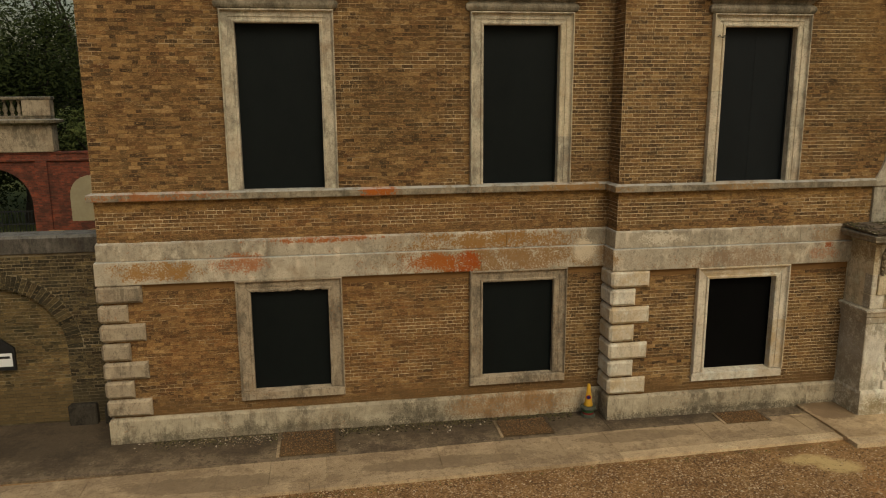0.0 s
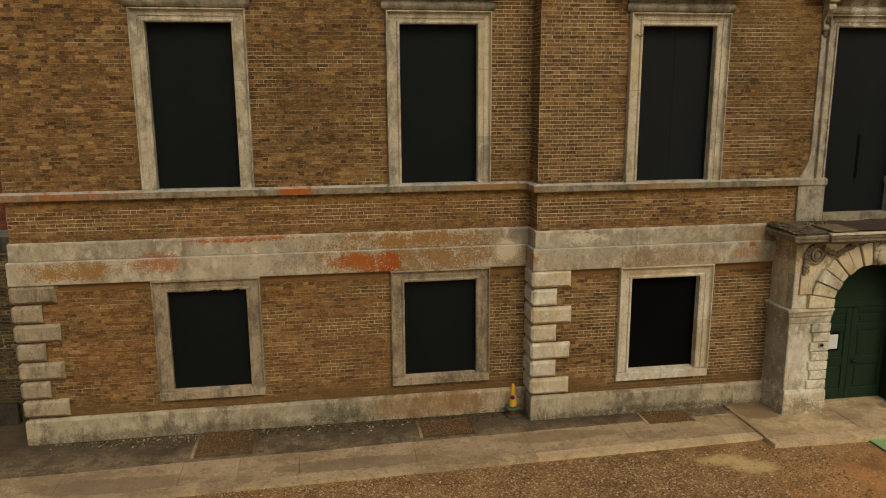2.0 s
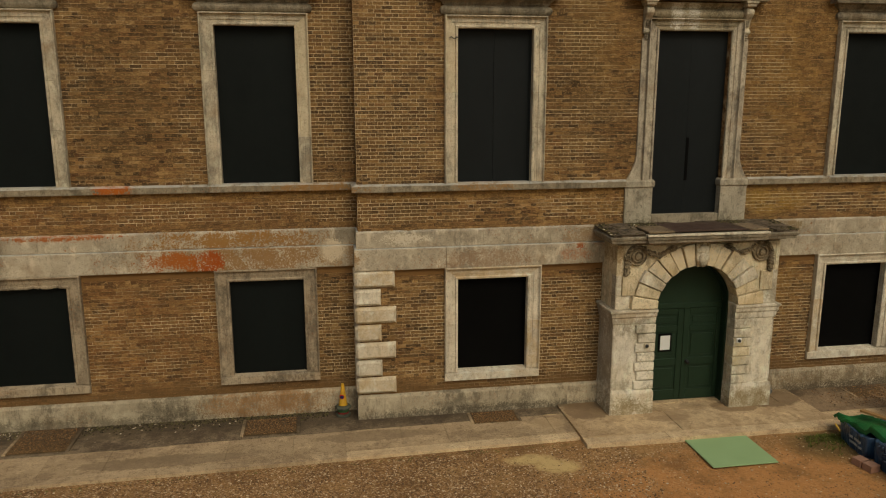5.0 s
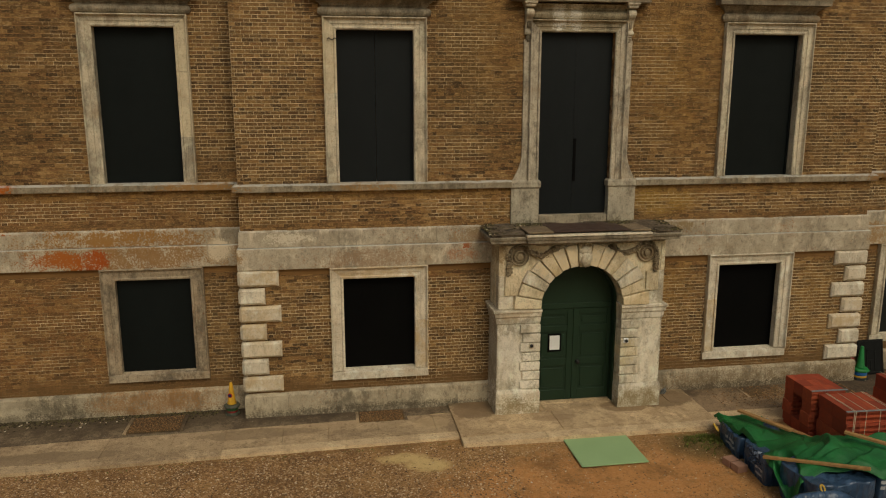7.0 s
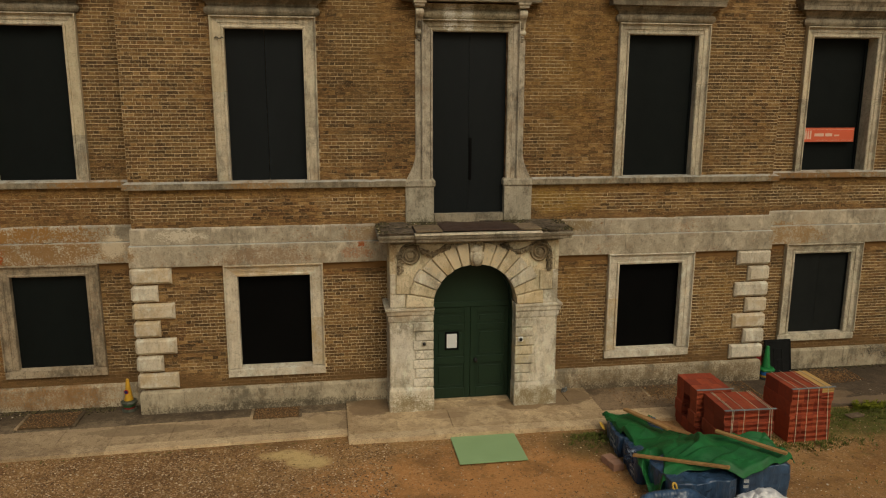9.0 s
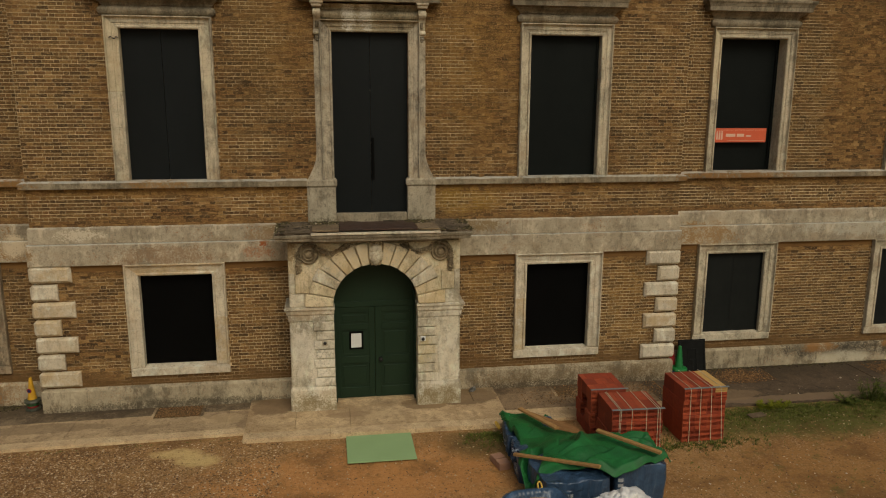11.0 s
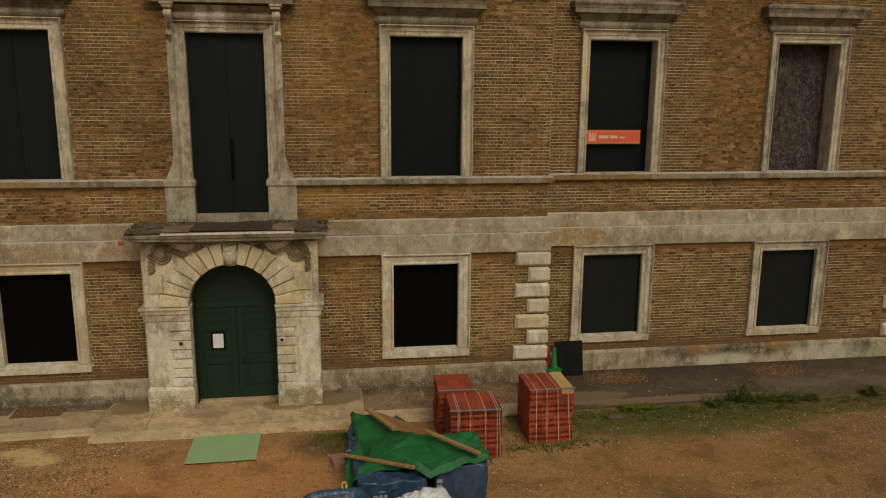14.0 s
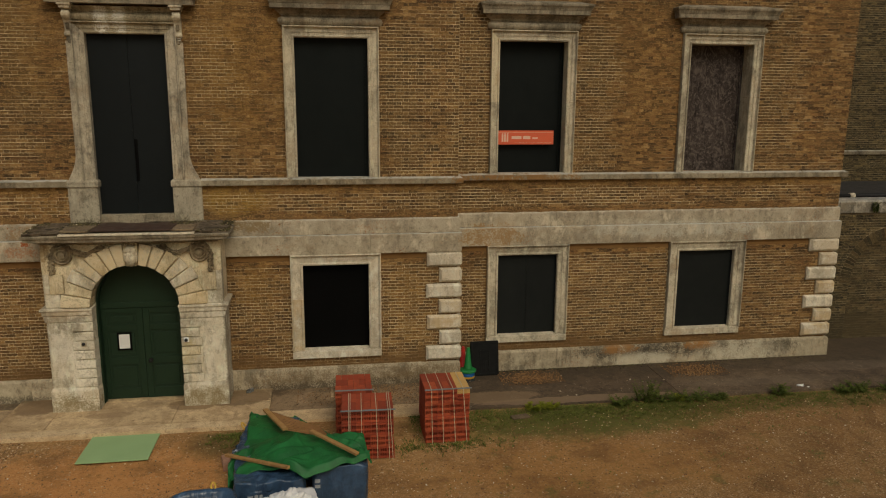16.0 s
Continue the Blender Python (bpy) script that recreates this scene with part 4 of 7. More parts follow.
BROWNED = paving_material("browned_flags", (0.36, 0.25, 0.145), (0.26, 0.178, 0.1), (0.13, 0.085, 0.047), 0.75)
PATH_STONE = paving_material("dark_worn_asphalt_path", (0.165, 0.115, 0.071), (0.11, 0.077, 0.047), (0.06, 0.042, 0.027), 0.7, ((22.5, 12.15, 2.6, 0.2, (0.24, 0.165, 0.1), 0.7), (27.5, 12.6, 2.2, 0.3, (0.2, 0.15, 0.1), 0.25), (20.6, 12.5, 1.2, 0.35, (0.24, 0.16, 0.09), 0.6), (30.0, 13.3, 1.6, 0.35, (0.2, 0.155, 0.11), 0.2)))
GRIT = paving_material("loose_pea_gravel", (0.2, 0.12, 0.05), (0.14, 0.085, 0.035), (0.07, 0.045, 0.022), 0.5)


CARVED = stone_material("crusted_carved_limestone", (0.3, 0.235, 0.145), (0.12, 0.092, 0.056), (0.05, 0.04, 0.026), 0.0, (), 0.7, 0.0, 0.4)


def porch():
    p = thing("stone_porch", "weathered limestone porch with arch, swags and heavy cornice", "porch", at=(0, 0, 0))
    for s in (-1, 1):
        xi, xo = AXIS + s * 0.89, AXIS + s * 1.8
        a, b = min(xi, xo), max(xi, xo)
        part("pier", boxed(a, b, FRONT, MID + 0.05, 0.5, 2.02, bevel=0.01), PORCH, p)
        part("pier_base", rings(bmesh.new(), [[(a - o, FRONT - 0.05 - o, z), (b + o, FRONT - 0.05 - o, z), (b + o, MID + 0.04, z), (a - o, MID + 0.04, z)] for o, z in ((0.02, -0.1), (0.02, 0.5), (0.0, 0.56), (-0.02, 0.57))]), PORCH, p)
        part("impost", rings(bmesh.new(), [[(a - o * (1.0 if s < 0 else 0.3), FRONT - o, z), (b + o * (1.0 if s > 0 else 0.3), FRONT - o, z), (b + o * (1.0 if s > 0 else 0.3), MID + 0.04, z), (a - o * (1.0 if s < 0 else 0.3), MID + 0.04, z)]
                                          for o, z in ((0.0, 2.0), (0.02, 2.02), (0.03, 2.1), (0.03, 2.14), (0.055, 2.17), (0.06, 2.25), (0.09, 2.27), (0.09, 2.31), (0.05, 2.325))]), PORCH, p)
        for i in range(7):
            z = 0.58 + i * 0.205
            w = 0.38 if i % 2 else 0.43
            x0, x1 = sorted((AXIS + s * 0.88, AXIS + s * (0.88 + w)))
            part("rusticated_block", boxed(x0, x1, FRONT - 0.055, FRONT + 0.3, z, z + 0.182, bevel=0.012, wobble=0.003), SPANDREL if i == 3 and s > 0 else PORCH, p)
        # stones beside the arch: a proud block over a lower one, and the edge strip
        for a_, b_, z0, z1, out, m in ((1.385, 1.655, 2.625, 3.04, 0.045, SPANDREL), (1.475, 1.787, 2.33, 2.612, 0.014, PORCH), (1.665, 1.787, 2.62, 3.04, 0.012, PORCH)):
            x0, x1 = sorted((AXIS + s * a_, AXIS + s * b_))
            part("side_block", boxed(x0, x1, FRONT - out, FRONT + 0.2, z0, z1, bevel=0.007), m, p)
        # plain border strips round the carved field
        x0, x1 = sorted((AXIS + s * 1.7, AXIS + s * 1.786))
        part("border_strip", boxed(x0, x1, FRONT - 0.016, FRONT + 0.1, 3.055, 3.62, bevel=0.006), SPANDREL, p)
        # carved roundel and swag
        rx, rz = AXIS + s * 1.36, 3.44
        bm = bmesh.new()
        turned(bm, [(0.2, 0), (0.2, 0.06), (0.18, 0.085), (0.16, 0.055), (0.135, 0.05), (0.125, 0.085), (0.105, 0.095), (0.09, 0.06), (0.065, 0.06), (0.06, 0.105), (0.02, 0.115)], n=28)
        bmesh.ops.transform(bm, matrix=pose(rx, FRONT + 0.02, rz, 90, 0, 0), verts=bm.verts)
        part("roundel", bm, CARVED, p, "carved round boss")
        path = [(1.575 + 0.008 * math.sin(i * 1.7), 3.04 + 0.03 * i) for i in range(13)]
        path += [(1.36 + 0.225 * math.cos(a), 3.44 + 0.21 * math.sin(a)) for a in (0.15, 0.5, 0.85, 1.2, 1.57, 1.9, 2.25, 2.6)]
        path += [(1.14 - 0.032 * i, 3.53 - 0.085 * math.sin(math.pi * min(1, i / 16)) + 0.009 * max(0, i - 10)) for i in range(19)]
        loops = []
        for i, (u, z) in enumerate(path):
            r = (0.05 if i < 13 else 0.03 if i < 21 else 0.052) * (0.75 if i in (0, len(path) - 1) else 1.0)
            ring = []
            for q in range(9):
                a = 2 * math.pi * q / 9
                k = r * (1 + 0.55 * noise.noise((i * 0.9 + s * 5, math.cos(a) * 1.6, math.sin(a) * 1.6)))
                flat = i < 13
                ring.append((AXIS + s * (u + (k * math.cos(a) if flat else 0.3 * k * math.cos(a))), FRONT - 0.015 + k * 0.8 * math.sin(a), z + (0 if flat else k * math.cos(a))))
            loops.append(ring)
        bm = rings(bmesh.new(), loops)
        leafy = random.Random(60 + s)
        for i, (u, z) in enumerate(path):
            r = (0.05 if i < 13 else 0.03 if i < 21 else 0.05)
            for _ in range(4):
                du, dz = leafy.uniform(-1, 1) * r, leafy.uniform(-1, 1) * r
                blob(bm, (AXIS + s * (u + du), FRONT - 0.045 - leafy.uniform(0, 0.03), z + dz), (leafy.uniform(0.016, 0.034), 0.034, leafy.uniform(0.016, 0.036)), 0.3, 1)
        part("swag", bm, CARVED, p, "carved fruit and leaf swag")
    # arched wall over the piers
    top = 3.72
    bend = math.atan2(top - SPRING, 1.78)
    turns = sorted({math.pi * i / 32 for i in range(33)} | {bend, math.pi - bend})
    n = len(turns) - 1
    arc = [(AXIS - R_IN * math.cos(a), SPRING + R_IN * math.sin(a)) for a in turns]
    rim = []
    for a in turns:
        dx, dz = -math.cos(a), math.sin(a)
        t = min(1.78 / abs(dx) if abs(dx) > 1e-6 else 99, (top - SPRING) / dz if dz > 1e-6 else 99)
        rim.append((AXIS + dx * t, SPRING + dz * t))
    bm = bmesh.new()
    f = [[bm.verts.new((x, y, z)) for x, z in row] for row, y in ((arc, FRONT), (rim, FRONT), (arc, MID + 0.1), (rim, MID + 0.1))]
    for i in range(n):
        bm.faces.new((f[0][i], f[0][i + 1], f[1][i + 1], f[1][i]))
        bm.faces.new((f[2][i], f[3][i], f[3][i + 1], f[2][i + 1]))
        bm.faces.new((f[0][i], f[2][i], f[2][i + 1], f[0][i + 1]))
        bm.faces.new((f[1][i], f[1][i + 1], f[3][i + 1], f[3][i]))
    for k in (0, n):
        bm.faces.new((f[0][k], f[1][k], f[3][k], f[2][k]))
    part("arch_wall", bm, SPANDREL, p)
    def wedge(a0, a1, r0, r1, y, bevel=0.012):
        bm = bmesh.new()
        k = 3
        ring = [(AXIS - r0 * math.cos(a0 + (a1 - a0) * i / k), SPRING + r0 * math.sin(a0 + (a1 - a0) * i / k)) for i in range(k + 1)]
        ring += [(AXIS - r1 * math.cos(a1 - (a1 - a0) * i / k), SPRING + r1 * math.sin(a1 - (a1 - a0) * i / k)) for i in range(k + 1)]
        rings(bm, [[(x, y, z) for x, z in ring], [(x, FRONT + 0.3, z) for x, z in ring]])
        bmesh.ops.bevel(bm, geom=[e for e in bm.edges if all(v.co.y < FRONT for v in e.verts)], offset=bevel, segments=1, affect="EDGES")
        return bm
    rng = random.Random(9)
    key = 0.12
    for s in (0, 1):
        step = (math.pi / 2 - key) / 7
        for i in range(7):
            a0, a1 = i * step + 0.009, (i + 1) * step - 0.009
            if s:
                a0, a1 = math.pi - a1, math.pi - a0
            part("voussoir", wedge(a0, a1, R_IN - 0.012, R_OUT + (0.03, -0.02, 0.0, -0.045, -0.05, -0.085, -0.08)[i], FRONT - (0.06 if i % 2 else 0.095) - rng.uniform(0, 0.01)), SPANDREL if i in (0, 1, 4) else PORCH, p)
    part("keystone", wedge(math.pi / 2 - key + 0.01, math.pi / 2 + key - 0.01, R_IN - 0.03, R_OUT - 0.045, FRONT - 0.13), SPANDREL, p)
    bm = bmesh.new()
    blob(bm, (AXIS, FRONT - 0.15, 3.37), (0.105, 0.1, 0.17), 0.3, 2)
    blob(bm, (AXIS, FRONT - 0.13, 3.53), (0.135, 0.08, 0.1), 0.45, 2)
    for q in (-1, 1):
        blob(bm, (AXIS + q * 0.1, FRONT - 0.12, 3.41), (0.045, 0.06, 0.13), 0.5, 2)
    part("carved_boss", bm, STONE, p, "plain worn oval carving", True)
    rough = [(0.0, 3.66), (0.03, 3.665), (0.05, 3.7), (0.12, 3.715), (0.13, 3.74), (0.26, 3.755), (0.265, 3.81), (0.29, 3.825), (0.3, 3.87), (0.28, 3.89), (-0.05, 3.92)]
    part("cornice", moulding(AXIS - 1.74, AXIS + 1.71, FRONT, MID - 0.002, rough), CROWN_STONE, p, "heavy moulded cornice with broken edges")
    part("cornice_break", moulding(AXIS - 1.0, AXIS + 1.05, FRONT - 0.05, FRONT + 0.2, [(o, z - 0.004) for o, z in rough[:-1]] + [(0.0, 3.9)]), CROWN_STONE, p)
    rng = random.Random(4)
    x = AXIS - 2.0
    while x < AXIS + 1.92:
        w = rng.uniform(0.3, 0.55)
        bm = boxed(x, min(x + w - 0.01, AXIS + 1.99), 12.60 + rng.uniform(-0.03, 0.05), MID - 0.02, 3.893, 3.928 + rng.uniform(-0.01, 0.02), bevel=0.006)
        for v in bm.verts:
            v.co.z += 0.05 * (v.co.y - 12.6) + rng.uniform(-0.012, 0.012)
        part("roof_slab", bm, SLATE, p)
        x += w
    # broken slates slipped over one another at both ends
    rng = random.Random(17)
    for s in (-1, 1):
        for i in range(16):
            w, d = rng.uniform(0.16, 0.36), rng.uniform(0.14, 0.3)
            cx, cy = AXIS + s * rng.uniform(1.36, 1.84), rng.uniform(12.68, 13.45)
            bm = boxed(-w / 2, w / 2, -d / 2, d / 2, 0, 0.014, bevel=0.003, wobble=0.006)
            bmesh.ops.transform(bm, matrix=pose(cx, cy, 3.928 + 0.05 * (cy - 12.6) + 0.003 * (i % 4), rng.uniform(2, 6), rng.uniform(-2, 2), rng.uniform(-14, 14)), verts=bm.verts)
            part("broken_slate", bm, SLATE, p)
    part("edge_course", boxed(AXIS - 1.3, AXIS + 1.32, 12.5, 12.66, 3.888, 3.93, bevel=0.006), PORCH, p, "pale stone edge course")
    lead = plain_material("rusty_lead_sheet", (0.05, 0.03, 0.022), (0.09, 0.05, 0.032), 3, 0.7)
    part("lead_sheet", boxed(AXIS - 0.72, AXIS + 0.85, 12.56, 13.5, 3.966, 3.986, bevel=0.004), lead, p, "dark rusty lead sheet")
    part("loose_slab", boxed(AXIS - 1.28, AXIS - 0.74, 12.53, 13.2, 3.955, 3.995, bevel=0.008), DAMP, p)
    part("loose_slab", boxed(AXIS + 0.87, AXIS + 1.3, 12.54, 13.2, 3.955, 3.99, bevel=0.008), DAMP, p)
    for s, x in ((-1, 11.84), (1, 13.91)):
        part("bell_box", boxed(x - 0.055, x + 0.055, FRONT - 0.09, FRONT - 0.05, 1.49, 1.6, bevel=0.012), PAPER if s > 0 else STONE, p, "small square bell box")
        bm = bmesh.new()
        turned(bm, [(0.035, 0), (0.035, 0.02), (0.02, 0.03)], n=14)
        bmesh.ops.transform(bm, matrix=pose(x, FRONT - 0.09, 1.545, 90, 0, 0), verts=bm.verts)
        part("button", bm, IRON, p)
    return p


porch()


def door():
    d = thing("door_1", "dark green panelled double door under a blind arch", "door", kind="structure")
    y = 13.36
    n = 24
    loop = [(AXIS - 0.895, 2.17), (AXIS - 0.895, SPRING)] + [(AXIS - 0.895 * math.cos(math.pi * i / n), SPRING + 0.895 * math.sin(math.pi * i / n)) for i in range(1, n)] + [(AXIS + 0.895, SPRING), (AXIS + 0.895, 2.17)]
    part("lunette", rings(bmesh.new(), [[(x, y, z) for x, z in loop], [(x, y + 0.06, z) for x, z in loop]]), GREEN, d)
    part("transom", boxed(AXIS - 0.895, AXIS + 0.895, y - 0.03, y - 0.001, 2.15, 2.27, bevel=0.008), GREEN, d)
    for s in (-1, 1):
        a, b = sorted((AXIS + s * 0.845, AXIS + s * 0.882))
        part("frame_post", boxed(a, b, y - 0.23, y - 0.03, 0.06, SPRING, bevel=0.006), GREEN, d)
    ring = [[(AXIS - r * math.cos(math.pi * i / n), yy, SPRING + r * math.sin(math.pi * i / n)) for r, yy in ((0.845, y - 0.23), (0.872, y - 0.23), (0.872, y - 0.002), (0.845, y - 0.002))] for i in range(n + 1)]
    part("frame_arch", rings(bmesh.new(), ring), GREEN, d)
    for s in (-1, 1):
        a, b = sorted((AXIS + s * 0.004, AXIS + s * 0.892))
        leaf = part("door_leaf", boxed(a, b, y + 0.012, y + 0.06, 0.062, 2.149), GREEN, d)
        stiles = [(a, a + 0.13, 0.065, 2.14), (b - 0.13, b, 0.065, 2.14)]
        rails = [(0.065, 0.3), (0.86, 1.02), (1.63, 1.76), (2.02, 2.14)]
        for x0, x1, z0, z1 in stiles:
            part("stile", boxed(x0, x1, y - 0.012, y + 0.012, z0, z1, bevel=0.005), GREEN, leaf)
        for z0, z1 in rails:
            part("rail", boxed(a + 0.13, b - 0.13, y - 0.011, y + 0.012, z0, z1, bevel=0.005), GREEN, leaf)
        for (_, z0), (z1, _) in zip(rails, rails[1:]):
            part("panel", boxed(a + 0.19, b - 0.19, y - 0.002, y + 0.012, z0 + 0.06, z1 - 0.06, bevel=0.01), GREEN, leaf)
    bm = bmesh.new()
    turned(bm, [(0.045, 0), (0.047, 0.01), (0.02, 0.02), (0.02, 0.045), (0.042, 0.06), (0.042, 0.085), (0.015, 0.1)], n=16)
    bmesh.ops.transform(bm, matrix=pose(13.035, y - 0.012, 0.94, 90, 0, 0), verts=bm.verts)
    part("knob", bm, plain_material("tarnished_iron", (0.03, 0.03, 0.028), (0.015, 0.015, 0.014), 20, 0.45, metal=0.5), d, smooth=True)
    part("threshold", boxed(AXIS - 0.88, AXIS + 0.88, 13.2, 13.7, -0.1, 0.058, bevel=0.006), FLAG_PALE, d)
    note = thing("notice", "white paper notice in a black frame on the green door", "notice", at=(12.51, y - 0.012, 1.392))
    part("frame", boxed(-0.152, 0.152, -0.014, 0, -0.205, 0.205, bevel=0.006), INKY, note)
    part("paper", boxed(-0.112, 0.112, -0.018, -0.014, -0.16, 0.16), PAPER, note)


door()

# ---------------------------------------------------------------- paving
def paving():
    p = thing("pavement", "worn stone paving along the foot of the house", "pavement", kind="structure")
    rng = random.Random(12)

    def slab(x0, x1, y0, y1, z, material, skew=0.0, h=0.14):
        bm = bmesh.new()
        box(bm, x0 + 0.002, x1 - 0.002, y0 + 0.002, y1 - 0.002, z - h, z, bevel=0.004)
        for v in bm.verts:
            v.co.y += skew * (v.co.x - 4)
            v.co.z += tilt * (v.co.x - x0)
        part("paving_slab", bm, material, p)

    def row(x0, x1, y0, y1, lengths, material, z, skew=0.0):
        x = x0
        while x < x1 - 0.02:
            w = min(rng.uniform(*lengths), x1 - x)
            if x1 - x - w < 0.35:
                w = x1 - x
            slab(x, x + w, y0, y1, z + rng.uniform(-0.006, 0.006), material, skew)
            x += w
    tilt = 0.0
    row(-9.0, 5.6, 11.84, 12.1, (1.3, 2.4), FLAG, 0.0, 0.028)
    row(5.6, 10.2, 11.84, 12.1, (1.3, 2.4), FLAG_EDGE, 0.0, 0.028)
    row(-9.0, 10.2, 12.115, 13.0, (0.85, 1.25), FLAG, 0.0, 0.028)
    row(-9.0, 10.2, 12.9, 15.4, (2.2, 3.4), DAMP, -0.013, 0.0)
    # raised slabs before the door
    row(10.2, 15.62, 11.62, 11.9, (1.5, 2.5), FLAG_EDGE, 0.04)
    row(10.2, 15.62, 11.912, 12.85, (0.9, 1.5), FLAG_PALE, 0.04)
    row(10.2, 15.62, 12.85, 13.66, (0.9, 1.6), FLAG_PALE, 0.042)
    # long concrete path
    row(15.62, 19.2, 11.8, 12.35, (1.5, 2.4), FLAG_PALE, 0.0)
    row(15.62, 19.2, 12.35, 13.66, (1.4, 2.2), BROWNED, 0.0)
    row(19.2, 44.0, 11.93, 15.3, (3.5, 6.0), PATH_STONE, -0.012)
    # gravel-filled light wells
    for i, (x0, x1, y0, y1) in enumerate(((-0.75, 0.32, 13.02, 14.08), (3.6, 4.65, 13.14, 13.9), (8.25, 9.2, 12.95, 13.5), (17.0, 18.0, 12.95, 13.5))):
        verts, faces, n = [], [], 16
        for j in range(n + 1):
            for q in range(n + 1):
                x, y = x0 + (x1 - x0) * q / n, y0 + (y1 - y0) * j / n
                verts.append((x, y, 0.006 + 0.012 * noise.noise((x * 9, y * 9, 1.0))))
        faces = [(j * (n + 1) + q, j * (n + 1) + q + 1, (j + 1) * (n + 1) + q + 1, (j + 1) * (n + 1) + q) for j in range(n) for q in range(n)]
        ob = new("light_well_fill", mesh_of("light_well_fill", verts, faces, GRIT, True))
        ob.parent = p
        part("well_kerb", boxed(x0 - 0.06, x0, y0, y1, -0.1, 0.018, bevel=0.006), FLAG, p)
        part("well_kerb", boxed(x1, x1 + 0.06, y0, y1, -0.1, 0.018, bevel=0.006), DAMP, p)


paving()


def scatter(name, label, category, count, place, size, materials, seed):
    """Loose bits as one object: small tilted stones or chips."""
    rng = random.Random(seed)
    verts, faces = [], []
    for _ in range(count):
        x, y, z = place(rng)
        s = rng.uniform(*size)
        a, t = rng.uniform(0, 6.28), rng.uniform(-0.3, 0.3)
        m = pose(x, y, z, math.degrees(t), math.degrees(rng.uniform(-0.3, 0.3)), math.degrees(a))
        b0 = len(verts)
        k = rng.uniform(0.35, 0.7)
        for dx, dy, dz in ((-1, -0.7, 0), (1, -0.6, 0), (0.9, 0.7, 0), (-0.8, 0.6, 0), (-0.6, -0.4, k), (0.6, -0.4, k), (0.5, 0.4, k), (-0.5, 0.4, k)):
            verts.append(m @ Vector((dx * s * rng.uniform(0.8, 1.2), dy * s, dz * s)))
        faces += [tuple(b0 + i for i in q) for q in ((4, 5, 6, 7), (0, 1, 5, 4), (1, 2, 6, 5), (2, 3, 7, 6), (3, 0, 4, 7))]
    tagged(new(name, mesh_of(name, verts, faces, materials)), label, category, kind="stuff")


CHIP = Nodes("pale_stone_chips")
CHIP = CHIP.done(CHIP.ramp(CHIP.chance(), (0, (0.2, 0.13, 0.07)), (0.5, (0.34, 0.25, 0.15)), (1, (0.6, 0.53, 0.42))), 0.9)
PEBBLE = Nodes("brown_pebbles")
PEBBLE = PEBBLE.done(PEBBLE.ramp(PEBBLE.chance(), (0, (0.1, 0.055, 0.025)), (0.4, (0.21, 0.115, 0.048)), (0.8, (0.38, 0.225, 0.105)), (1, (0.65, 0.51, 0.33))), 0.9)
PEA = Nodes("pea_gravel")
PEA = PEA.done(PEA.ramp(PEA.chance(), (0, (0.05, 0.026, 0.011)), (0.5, (0.17, 0.088, 0.033)), (1, (0.3, 0.18, 0.08))), 0.9)
BARK = Nodes("bark_chips")
BARK = BARK.done(BARK.ramp(BARK.chance(), (0, (0.05, 0.027, 0.012)), (0.5, (0.19, 0.1, 0.04)), (1, (0.36, 0.21, 0.09))), 0.9)


def sandy_spot(x, y):
    """Spilled sand before the paving, where little gravel shows."""
    return ((x - 9.0) / 0.55) ** 2 + ((y - 11.4) / 0.25) ** 2 < 1 or ((x - 9.45) / 0.45) ** 2 + ((y - 11.08) / 0.3) ** 2 < 1


def on_yard(x0, x1, y0, y1, up=0.0):
    def place(r):
        x, y = r.uniform(x0, x1), r.uniform(y0, y1)
        while sandy_spot(x, y) and r.random() < 0.93:
            x, y = r.uniform(x0, x1), r.uniform(y0, y1)
        return x, y, ground_height(x, y) + up
    return place


scatter("gravel", "loose brown gravel over the yard", "gravel", 22000, on_yard(-4, 11, 8.2, 11.75), (0.008, 0.022), PEBBLE, 21)
scatter("gravel", "sparse gravel trodden into bare earth", "gravel", 8000, on_yard(10, 32, 7.6, 11.6), (0.007, 0.019), PEBBLE, 22)
scatter("stone_chips", "pale stone chips lying about the yard", "stone chips", 500, on_yard(-4, 32, 7.6, 11.6), (0.01, 0.024), CHIP, 23)
scatter("stone_chips", "white chips of fallen stone along the plinth", "stone chips", 110,
        lambda r: (r.uniform(-3.6, 3.4), 14.08 - abs(r.gauss(0.05, 0.28)) - 0.02, -0.012), (0.006, 0.026), CHIP, 24)
scatter("gravel", "pea gravel in the light wells", "gravel", 4000,
        lambda r: r.choice(((lambda: (r.uniform(-0.72, 0.29), r.uniform(13.05, 14.05), 0.01)), (lambda: (r.uniform(3.63, 4.62), r.uniform(13.17, 13.88), 0.01)), (lambda: (r.uniform(8.28, 9.17), r.uniform(12.97, 13.48), 0.01))))(), (0.007, 0.014), PEA, 25)
for cx, seed in ((21.75, 26), (26.0, 27)):
    scatter("bark_chips", "patch of brown bark chips by the plinth", "bark chips", 1700,
            lambda r: (cx + max(-0.75, min(0.75, r.gauss(0, 0.38))), 13.5 + max(-0.4, min(0.45, r.gauss(0, 0.2))), -0.01 + r.uniform(0, 0.02)), (0.008, 0.02), BARK, seed)


scatter("gravel", "brown soil and grit spilled over the path", "gravel", 2600,
        lambda r: (min(19.5, max(16.2, r.gauss(18.1, 0.8))), min(13.5, max(12.2, r.gauss(13.0, 0.27))), 0.002), (0.006, 0.02), BARK, 31)
